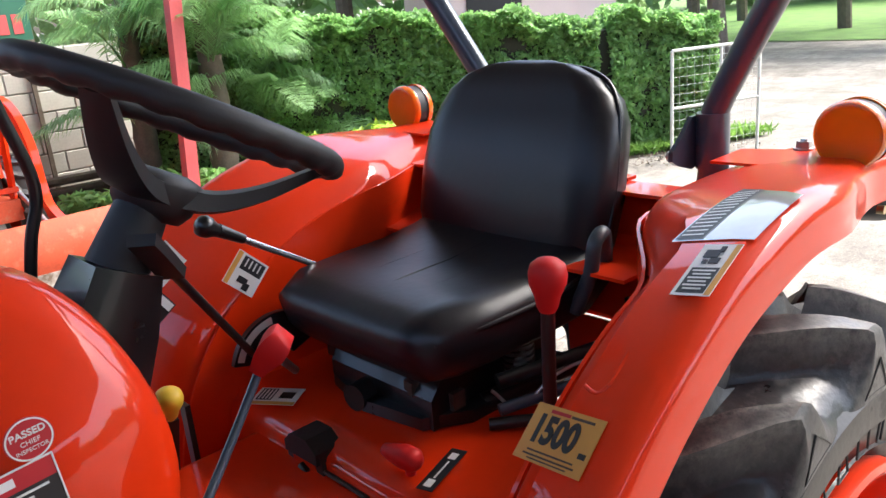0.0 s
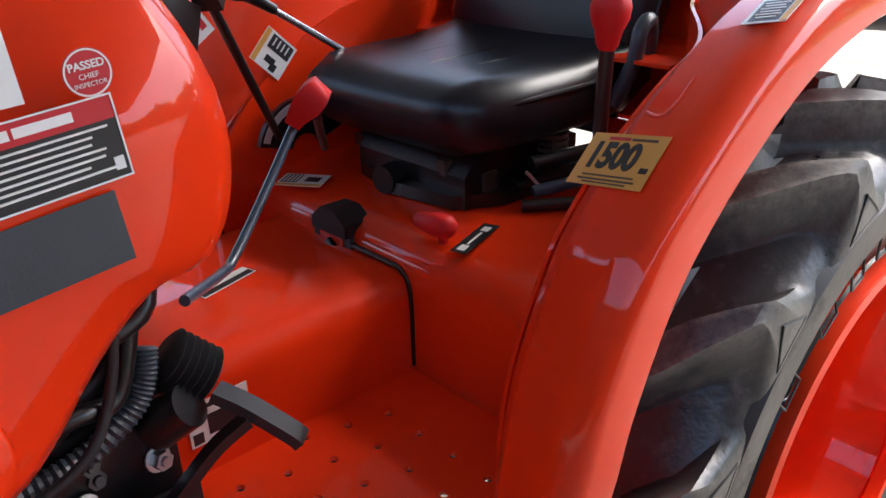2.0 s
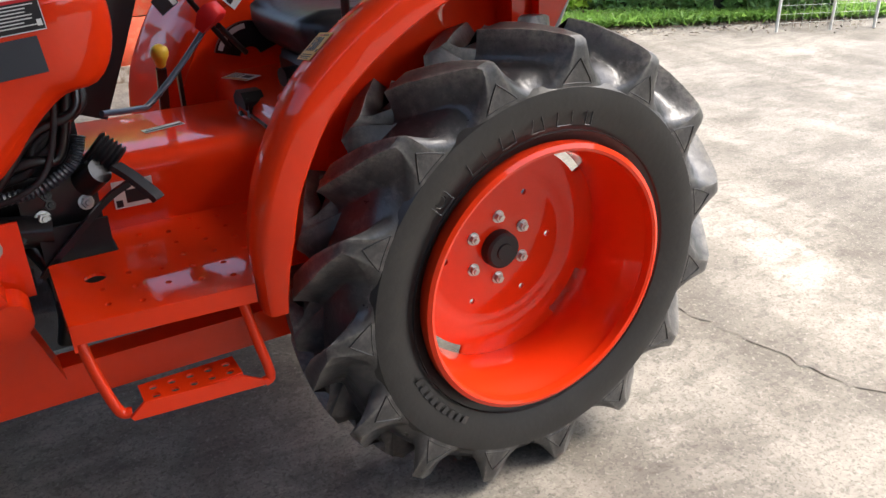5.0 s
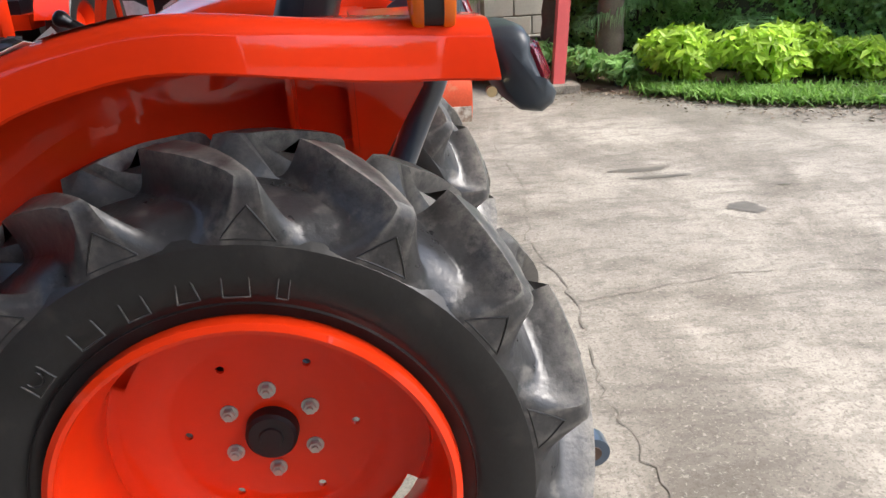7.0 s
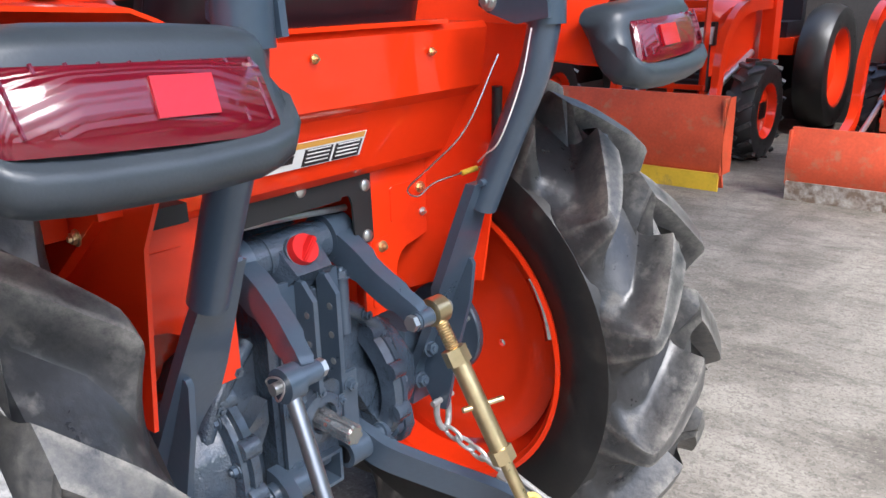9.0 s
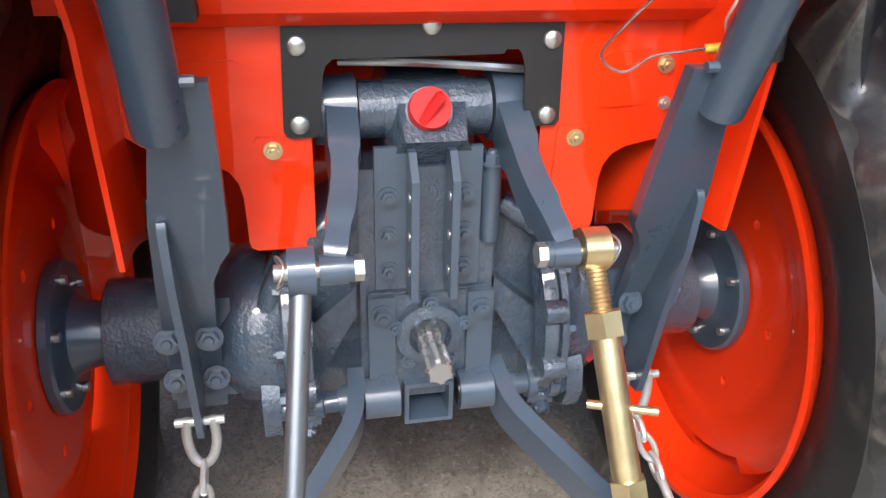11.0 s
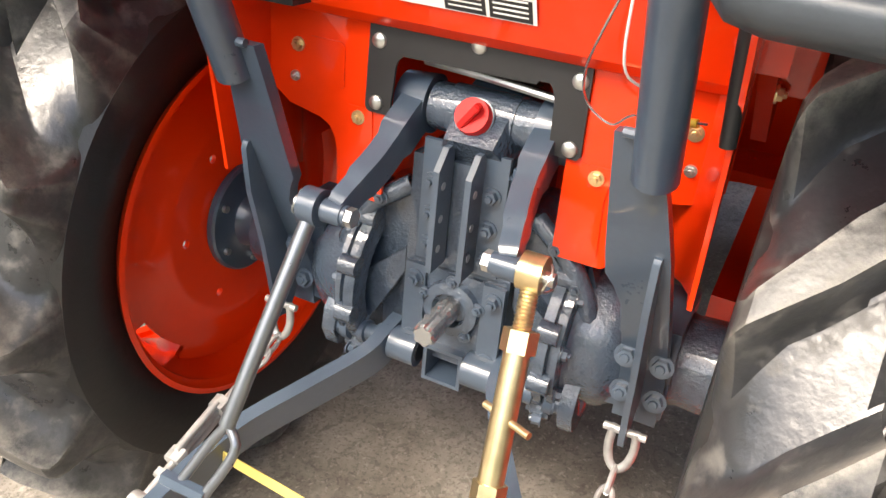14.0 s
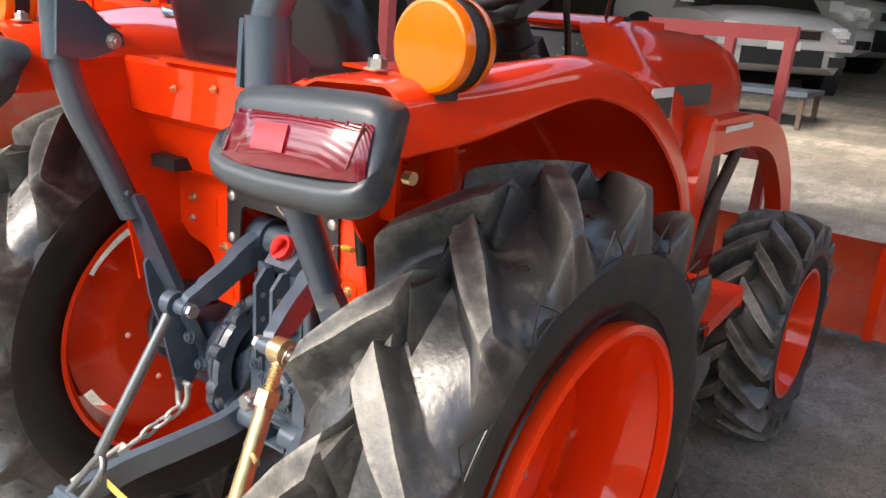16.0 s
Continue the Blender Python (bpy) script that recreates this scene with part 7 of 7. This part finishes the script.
# trees behind the wall and beyond the yard
def tree(x, y, h, r, n, seed, material=LEAF, trunk=0.12, size=0.14, group="trees"):
    R = random.Random(seed)
    t = thing("tree", "leafy tree with a grey-brown trunk and broad uneven crown", "tree", group, at=(x, y, 0))
    bm = tube([(0, 0, 0), (0.1 * R.uniform(-1, 1), 0.1, h * 0.3), (0.2 * R.uniform(-1, 1), 0, h * 0.62)], trunk, 9, 4)
    tips = []
    for k in range(8):
        a = k * 2.4 + R.random()
        z = h * R.uniform(0.35, 0.6)
        tip = Vector((r * 0.7 * math.cos(a), r * 0.7 * math.sin(a), h * R.uniform(0.55, 0.95)))
        tube([(0, 0, z), tip * 0.5 + Vector((0, 0, z * 0.5)), tip], trunk * 0.35, 6, 3, bm=bm)
        tips.append(tip)
    part("trunk", bm, BARK, t)
    tips += [Vector((R.uniform(-0.6, 0.6) * r, R.uniform(-0.6, 0.6) * r, h * R.uniform(0.5, 1))) for _ in range(10)]
    c = np.array([list(q) for q in tips])[rng.integers(0, len(tips), n)]
    d = rng.normal(size=(n, 3))
    d /= np.linalg.norm(d, axis=1)[:, None]
    pts = c + d * rng.uniform(0.3, 1, size=(n, 1)) * np.array([r * 0.34, r * 0.34, r * 0.26])
    leaf_cloud("crown", pts, d + np.array([0, 0, 0.4]), size, material, rng, parent=t, long=1.8)
    return t


HAZY = leaf_mat("far_hazy_leaf", (0.17, 0.25, 0.1))
island_tint(HAZY, 0.6, 1.4)
for i, (x, y, h, r) in enumerate(((1.9, 12.6, 6.5, 2.4), (3.4, 13.4, 6, 2.2), (5.4, 14.5, 7, 2.6), (1.1, 15, 7, 2.5), (2.4, 17, 7, 2.6))):
    tree(x, y, h, r, 2600, 50 + i)
for i, (x, y, h, r) in enumerate(((13, 6.4, 4.2, 2.2), (16, 3.6, 4.6, 2.4), (19, 6.5, 6, 3), (17.5, 9.5, 7, 3), (12, 10.5, 6, 2.6), (24, 2.6, 6, 3), (26, -3, 6.5, 3.2), (23, 11, 8, 3.4), (8.5, 11.5, 6, 2.4), (27, -9, 7, 3.3), (25, -16, 7, 3.3))):
    tree(x, y, h, r, 2200, 90 + i, HAZY, 0.16, 0.2, "trees beyond the road")
fw = []
for i in range(26000):
    a = radians(rng.uniform(-75, 120))
    rad = rng.uniform(34, 40)
    hgt = 7 + 2.5 * noise.noise((a * 5, 1, 2)) + 1.5 * noise.noise((a * 17, 5, 2))
    fw.append((rad * math.cos(a), rad * math.sin(a), hgt * rng.uniform(0, 1) ** 0.7))
fw = np.array(fw)
nn = -fw / np.linalg.norm(fw, axis=1)[:, None]
nn[:, 2] = 0.5
tagged(leaf_cloud("far_woods", fw, nn, 0.55, HAZY, rng), "hazy green belt of distant trees", "woods", kind="stuff")

# low pale house behind the hedge
house = thing("house", "pale pink house wall with a red roof behind the hedge", "house", at=(9.2, 7.6, 0))
HW = mat("pale_pink_render", (0.62, 0.48, 0.42), 0.85, vary=0.08, scale=2, bump=0.1)
part("wall", B(-1.6, 1.4, 0, 3, 0, 2.4, pose(0, 0, 0, rz=-32)), HW, house)
part("roof", prism([(-1.95, 2.35), (-0.1, 3.2), (1.75, 2.35), (1.75, 2.42), (-0.1, 3.28), (-1.95, 2.42)], "y", -0.4, 3.4), RUST, house)
part("window", B(-1.1, -0.2, -0.03, 0.02, 1.0, 2.0, pose(0, 0, 0, rz=-32)), BLACK, house)


# ---- the other tractors ----
def other_tractor(x, y, rz, blade_w, blade_h, strip, strip_label, shift=0.0, guard_w=0.24, track=0.6, fenders=True):
    """A tractor seen from the front, its blade at the origin and its nose towards -y."""
    t = thing("tractor", "orange compact tractor with a worn front blade on the floor", "tractor", "parked tractors", at=(x, y, 0))
    t.rotation_euler = (0, 0, radians(rz))
    hw = blade_w / 2
    prof = [(-0.02 - 0.10 * math.sin(math.pi * (0.1 + 0.8 * i / 8)) + 0.1, 0.012 + blade_h * i / 8) for i in range(9)]
    sec = [(a - 0.05, z) for a, z in prof]
    poly = sec + [(a + 0.018, z) for a, z in sec[::-1]]
    bl = part("blade", prism([(a + 0.02, z) for a, z in poly], "x", -hw, hw), ORANGE_DULL, t, "worn orange curved dozer blade", bevel=0.003)
    part("cutting_edge", B(-hw + 0.01, hw - 0.01, -0.045, -0.028, 0.0, 0.115), strip, bl, strip_label, bevel=0.003)
    for xx in (-hw, hw - 0.012):
        part("end_plate", B(xx, xx + 0.012, -0.04, 0.13, 0.1, blade_h), ORANGE_DULL, bl, bevel=0.003)
    for s in (-1, 1):
        xs = shift + s * 0.375
        part("loader_arm", sweep(smooth_path([(xs, 0.1, 0.3), (xs, 0.45, 0.45), (xs, 0.55, 0.85), (xs, 0.85, 1.08), (xs, 1.5, 1.12)], 5), [(-0.026, -0.045), (0.026, -0.045), (0.026, 0.045), (-0.026, 0.045)]), ORANGE, t, bevel=0.005)
        part("loader_mast", B(xs - 0.05, xs + 0.05, 1.42, 1.56, 0.35, 1.2), ORANGE, t, bevel=0.01)
        part("ram", rod((xs - s * 0.1, 0.12, 0.35), (xs - s * 0.1, 1.4, 0.75), 0.025, n=12, profile=((0, 0.016), (0.45, 0.016), (0.451, 0.028), (1, 0.028))), STEEL, t, "bright hydraulic ram")
        fw_ = part("front_wheel", lathe([(-0.09, 0.2), (-0.105, 0.27), (-0.09, 0.335), (-0.04, 0.355), (0.04, 0.355), (0.09, 0.335), (0.105, 0.27), (0.09, 0.2), (-0.09, 0.2)], 40, "x", centre=(shift + s * (track - 0.04), 1.12, 0.355)), RUBBER, t, "black lugged tyre")
        part("rim", cap_lathe([(-0.05, 0.0), (-0.05, 0.11), (-0.03, 0.18), (-0.092, 0.2), (-0.092, 0.21), (0.092, 0.21), (0.09, 0.2), (0.03, 0.18), (0.05, 0.1), (0.05, 0)], n=32, axis="x", centre=(shift + s * (track - 0.04), 1.12, 0.355)), ORANGE, fw_, "orange steel rim")
        lug = bmesh.new()
        for k in range(16):
            for h_ in (-1, 1):
                a = radians(22.5 * k + (11 if h_ > 0 else 0))
                box(lug, -0.055, 0.055, -0.016, 0.016, 0, 0.028, Matrix.Translation((shift + s * (track - 0.04), 1.12, 0.355)) @ Matrix.Rotation(a, 4, "X") @ pose(h_ * 0.05, 0, 0.345, rz=30 * h_))
        part("tread", lug, LUG, fw_)
        rw = part("rear_wheel", lathe([(-0.11, 0.33), (-0.14, 0.42), (-0.12, 0.5), (-0.05, 0.535), (0.05, 0.535), (0.12, 0.5), (0.14, 0.42), (0.11, 0.33), (-0.11, 0.33)], 48, "x", centre=(shift + s * track, 2.7, 0.54)), RUBBER, t, "large black rear tyre")
        part("rim", cap_lathe([(-0.02, 0.0), (-0.02, 0.25), (-0.1, 0.32), (-0.115, 0.34), (0.115, 0.34), (0.1, 0.32), (0.02, 0.25), (0.02, 0)], n=36, axis="x", centre=(shift + s * track, 2.7, 0.54)), ORANGE, rw, "orange steel rim")
        if fenders:
            fen = bmesh.new()
            rr = []
            for i in range(14):
                a = radians(20 + 150 * i / 13)
                c = Vector((shift + s * track, 2.7 - 0.64 * math.cos(a), 0.54 + 0.64 * math.sin(a)))
                rr.append([fen.verts.new(c + Vector((o, 0, z))) for o, z in ((-0.16, 0), (0.16, 0), (0.16, 0.012), (-0.16, 0.012))])
            skin(fen, rr)
            part("fender", fen, ORANGE, t, bevel=0.003)
        part("roll_bar_post", rod((shift + s * 0.42, 3.15, 0.7), (shift + s * 0.42, 3.2, 2.1), 0.03, n=12), GREY, t)
        tl = part("turn_lamp", rod((shift + s * 0.58, 2.83, 1.3), (shift + s * 0.58, 2.89, 1.3), 0.05, n=20), AMBER, t, "round amber lamp")
        part("stalk", rod((shift + s * 0.58, 2.86, 1.17), (shift + s * 0.58, 2.86, 1.26), 0.018, n=10), BLACK, tl)
    # hood, grille and lamps
    rows = []
    hd = bmesh.new()
    for yy, w, zt in ((0.78, 0.2, 1.03), (0.83, 0.245, 1.09), (1.0, 0.265, 1.15), (1.5, 0.275, 1.2), (2.0, 0.285, 1.25)):
        rows.append([hd.verts.new((shift + a * w, yy, z)) for a, z in ((-1, 0.62), (-1, zt - 0.16), (-0.92, zt - 0.06), (-0.6, zt - 0.012), (0, zt), (0.6, zt - 0.012), (0.92, zt - 0.06), (1, zt - 0.16), (1, 0.62))])
    skin(hd, rows)
    hood_ = part("hood", hd, ORANGE, t, bevel=0.006)
    part("grille", B(shift - 0.2, shift + 0.2, 0.735, 0.79, 0.52, 0.84), BLACK_MATT, t, "black louvred grille", bevel=0.01)
    for k in range(7):
        part("slat", B(shift - 0.18, shift + 0.18, 0.726, 0.738, 0.55 + 0.042 * k, 0.562 + 0.042 * k), PLASTIC, t)
    part("lamp_panel", B(shift - 0.235, shift + 0.235, 0.745, 0.80, 0.84, 1.0), BLACK, t, "black panel between the headlamps", bevel=0.02)
    for s in (-1, 1):
        part("headlamp", prism([(shift + s * 0.05, 0.865), (shift + s * 0.225, 0.85), (shift + s * 0.235, 0.97), (shift + s * 0.15, 0.965), (shift + s * 0.06, 0.91)], "y", 0.725, 0.765), HEADL, t, "clear glass headlamp", bevel=0.008)
    part("bumper", B(shift - 0.24, shift + 0.24, 0.55, 0.9, 0.36, 0.5), ORANGE_DULL, t, bevel=0.01)
    q = [(-0.017, -0.017), (0.017, -0.017), (0.017, 0.017), (-0.017, 0.017)]
    for s in (-1, 1):
        part("guard_upright", sweep([(shift + s * guard_w * 0.9, 0.62, 0.4), (shift + s * guard_w * 1.05, 0.58, 1.16)], q), ORANGE, t)
    for z in (0.42, 0.56, 1.13):
        part("guard_bar", B(shift - guard_w * 1.05, shift + guard_w * 1.05, 0.57, 0.61, z - (0.03 if z > 1 else 0.012), z + 0.02), ORANGE, t, bevel=0.004)
    part("guard_bar", sweep([(shift, 0.6, 0.42), (shift + 0.01, 0.57, 1.13)], [(-0.022, -0.017), (0.022, -0.017), (0.022, 0.017), (-0.022, 0.017)]), ORANGE, t)
    part("chassis", B(shift - 0.16, shift + 0.16, 0.85, 2.9, 0.32, 0.66), BLACK, t, bevel=0.02)
    part("front_axle", B(shift - 0.5, shift + 0.5, 1.06, 1.18, 0.3, 0.42), BLACK, t, bevel=0.02)
    part("seat_base", B(shift - 0.3, shift + 0.3, 2.35, 3.0, 0.66, 0.8), ORANGE, t, bevel=0.02)
    part("seat", B(shift - 0.22, shift + 0.22, 2.4, 2.85, 0.8, 0.93), VINYL, t, "black vinyl seat", bevel=0.04, seg=3)
    part("backrest", B(shift - 0.21, shift + 0.21, 2.8, 2.9, 0.93, 1.35), VINYL, t, "black vinyl seat back", bevel=0.04, seg=3)
    part("roll_bar", rod((shift - 0.42, 3.2, 2.08), (shift + 0.42, 3.2, 2.08), 0.03, n=12), GREY, t)
    part("steering_wheel", lathe([(-0.016, 0.19), (0, 0.206), (0.016, 0.19), (0, 0.174), (-0.016, 0.19)], 36, "y", centre=(shift, 2.12, 1.36)), BLACK, t, "black steering wheel")
    part("steering_column", rod((shift, 2.0, 1.1), (shift, 2.12, 1.36), 0.03, n=10), BLACK, t)
    return t


CARPAINT = mat("white_car_paint", (0.5, 0.5, 0.5), 0.3, vary=0.04, coat=0.6)
HEADL = mat("clear_headlamp", (0.75, 0.76, 0.76), 0.12, vary=0.15, scale=25, coat=1.0)
SCRAPED = mat("scraped_rusty_edge", (0.2, 0.14, 0.1), 0.7, 0.2, vary=0.3, scale=9, dirt=(0.55, 0.5, 0.44), dirt_amount=0.5, bump=0.4)
other_tractor(0.27, 4.2, 0, 1.33, 0.42, SCRAPED, "scraped rusty cutting edge", shift=-0.065, track=0.44, fenders=False)
other_tractor(-1.42, 4.15, 0, 1.3, 0.58, YELLOW, "chipped yellow cutting edge", track=0.48, fenders=False)
other_tractor(-3.3, 4.1, 0, 1.3, 0.56, YELLOW, "chipped yellow cutting edge")
other_tractor(-5.1, 4.2, 0, 1.3, 0.5, SCRAPED, "scraped rusty cutting edge")
other_tractor(-1.85, -5.0, 180, 1.3, 0.56, YELLOW, "chipped yellow cutting edge")
other_tractor(-3.7, -5.3, 180, 1.3, 0.56, YELLOW, "chipped yellow cutting edge")


# ---- vehicles at the far end of the shed ----
def car(x, y, rz, z, length, height, bonnet, name, label):
    """A car with its nose towards +y."""
    c = thing(name, label, "car", "parked cars", at=(x, y, z))
    c.rotation_euler = (0, 0, radians(rz))
    hw, L = 0.9, length
    st = ((0, 0.42, bonnet - 0.16, 0.72), (-0.12, 0.34, bonnet - 0.06, 0.88), (-0.6, 0.3, bonnet, 0.96), (-1.2, 0.3, bonnet + 0.07, 1.0), (-L * 0.6, 0.3, bonnet + 0.1, 1.0), (-L * 0.85, 0.32, bonnet + 0.1, 0.98), (-L + 0.1, 0.36, bonnet + 0.06, 0.9), (-L, 0.45, bonnet - 0.05, 0.8))
    bm = bmesh.new()
    rings = []
    for yy, z0, z1, k in st:
        w = hw * k
        rings.append([bm.verts.new((a * w, yy, zz)) for a, zz in ((-0.9, z0), (-1, z0 + 0.15), (-1.0, (z0 + z1) / 2 + 0.08), (-0.94, z1 - 0.08), (-0.75, z1), (0, z1 + 0.03), (0.75, z1), (0.94, z1 - 0.08), (1.0, (z0 + z1) / 2 + 0.08), (1, z0 + 0.15), (0.9, z0))])
    skin(bm, rings)
    part("body", bm, CARPAINT, c, bevel=0.02)
    cab = bmesh.new()
    rings = []
    for yy, zt, k in ((-1.15, bonnet + 0.06, 0.8), (-1.85, height - 0.06, 0.68), (-2.3, height, 0.66), (-L + 0.75, height - 0.03, 0.66), (-L + 0.2, bonnet + 0.1, 0.74)):
        rings.append([cab.verts.new((a, yy, zz)) for a, zz in ((-hw * 0.86, bonnet + 0.02), (-hw * k, zt - 0.03), (-hw * k * 0.7, zt), (hw * k * 0.7, zt), (hw * k, zt - 0.03), (hw * 0.86, bonnet + 0.02))])
    skin(cab, rings)
    part("cabin", cab, BLACK, c, "dark glazed cabin", bevel=0.01)
    part("roof", B(-hw * 0.62, hw * 0.62, -L + 0.85, -1.95, height - 0.01, height + 0.04), CARPAINT, c, bevel=0.02)
    part("grille", B(-0.42, 0.42, -0.1, 0.03, bonnet - 0.3, bonnet - 0.18), BLACK, c, "dark grille with a bright surround", bevel=0.015)
    part("air_intake", B(-0.5, 0.5, -0.08, 0.025, 0.42, bonnet - 0.42), BLACK_MATT, c, bevel=0.02)
    part("bumper", B(-0.82, 0.82, -0.2, 0.045, bonnet - 0.42, bonnet - 0.33), CARPAINT, c, bevel=0.02)
    part("trim_bar", B(-0.44, 0.44, 0.03, 0.045, bonnet - 0.2, bonnet - 0.18), CHROME, c)
    part("number_plate", B(-0.2, 0.2, 0.045, 0.055, bonnet - 0.44, bonnet - 0.33), LABEL_W, c, "pale plate")
    for s in (-1, 1):
        part("headlamp", B(s * 0.62 - 0.17, s * 0.62 + 0.17, -0.28, 0.0, bonnet - 0.3, bonnet - 0.14, pose(0, 0, 0, rz=0)), HEADL, c, "clear headlamp", bevel=0.04, seg=3)
        part("fog_lamp", B(s * 0.68 - 0.1, s * 0.68 + 0.1, -0.1, 0.02, 0.44, 0.56), BLACK_MATT, c, bevel=0.02)
        part("mirror", B(s * 1.0 - 0.09, s * 1.0 + 0.09, -1.42, -1.32, bonnet + 0.08, bonnet + 0.22), CARPAINT, c, bevel=0.03)
        for yy in (-0.82, -L + 0.8):
            part("wheel_arch", rod((s * 0.7, yy, 0.36), (s * 0.912, yy, 0.36), 0.43, n=36), BLACK_MATT, c, "dark wheel arch")
            w = part("wheel", lathe([(-0.1, 0.2), (-0.11, 0.3), (-0.09, 0.345), (0.09, 0.345), (0.11, 0.3), (0.1, 0.2), (-0.1, 0.2)], 36, "x", centre=(s * 0.83, yy, 0.345)), RUBBER, c, "black tyre")
            rim_ = cap_lathe([(-0.02, 0), (-0.02, 0.06), (0.02, 0.2), (0.09, 0.215), (0.0, 0.215), (-0.05, 0.1), (-0.05, 0)], n=10, axis="x", centre=(s * 0.86, yy, 0.345))
            part("rim", rim_, STEEL, w, "silver alloy rim")
    return c


car(-9.6, -1.85, -58, 0.5, 4.3, 1.7, 1.05, "car", "white car parked at the far end of the shed")
car(-12.6, -1.2, -14, 0.71, 4.7, 1.85, 1.15, "suv", "white sport utility vehicle parked at the shed end")

tb = thing("work_bench", "low grey steel bench on the shed floor", "bench", at=(-8, -1.4, 0.38))
part("top", B(-0.35, 0.35, -0.7, 0.42, 0.32, 0.37), GREY, tb, bevel=0.005)
for x in (-0.3, 0.3):
    for y in (-0.65, 0.37):
        part("leg", B(x - 0.025, x + 0.025, y - 0.025, y + 0.025, 0, 0.32), RUST, tb)

# cracks and stains of the yard floor
CRACK = mat("dark_crack_line", (0.14, 0.125, 0.105), 0.95, vary=0.3, scale=12)


def crack(pts, seed, w=0.0035):
    R = random.Random(seed)
    line = []
    for a, b in zip(pts, pts[1:]):
        for k in range(14):
            t = k / 14
            line.append((a[0] + (b[0] - a[0]) * t + R.uniform(-1, 1) * 0.02, a[1] + (b[1] - a[1]) * t + R.uniform(-1, 1) * 0.014))
    line.append(pts[-1])
    bm = bmesh.new()
    prev = None
    for i, (x, y) in enumerate(line):
        x1, y1 = line[min(i + 1, len(line) - 1)]
        x0, y0 = line[max(i - 1, 0)]
        d = Vector((x1 - x0, y1 - y0, 0)).normalized()
        n_ = Vector((-d.y, d.x, 0)) * w * R.uniform(0.1, 1.3)
        cur = [bm.verts.new(Vector((x, y, 0.004)) + n_), bm.verts.new(Vector((x, y, 0.004)) - n_)]
        if prev:
            bm.faces.new((prev[0], prev[1], cur[1], cur[0]))
        prev = cur
    return tagged(part("floor_crack", bm, CRACK, smooth=0), "thin dark crack across the concrete floor", "crack", kind="structure")


crack([(0.98, -0.9), (0.9, -0.3), (0.86, 0.34), (0.93, 1.0), (0.88, 1.7), (1.02, 2.5), (0.98, 3.4)], 1)
crack([(0.93, 1.0), (1.7, 1.15), (2.6, 0.95), (3.6, 1.2)], 2, 0.003)
crack([(1.0, -0.9), (1.5, -1.6), (2.4, -2.2)], 3, 0.003)


# damp spots on the yard floor
DAMP = mat("damp_concrete", (0.105, 0.094, 0.078), 0.5, vary=0.3, scale=5, grain=40, bump=0.2)


def damp_spot(x, y, rx, ry, seed):
    bm = bmesh.new()
    R = random.Random(seed)
    ph = [R.uniform(0, 6.28) for _ in range(4)]
    ring_ = []
    for i in range(48):
        a = 2 * math.pi * i / 48
        r = 1 + 0.16 * math.sin(2 * a + ph[0]) + 0.12 * math.sin(3 * a + ph[1]) + 0.07 * math.sin(7 * a + ph[2]) + 0.05 * math.sin(12 * a + ph[3])
        ring_.append(bm.verts.new((x + rx * r * math.cos(a), y + ry * r * math.sin(a), 0.0035)))
    bm.faces.new(ring_)
    return tagged(part("damp_spot", bm, DAMP, smooth=0), "small dark damp stain on the concrete floor", "stain", kind="structure")


damp_spot(2.01, 1.88, 0.09, 0.075, 5)
damp_spot(1.71, 2.63, 0.2, 0.035, 6)
damp_spot(1.77, 2.47, 0.16, 0.03, 7)
damp_spot(2.36, 2.18, 0.03, 0.025, 8)
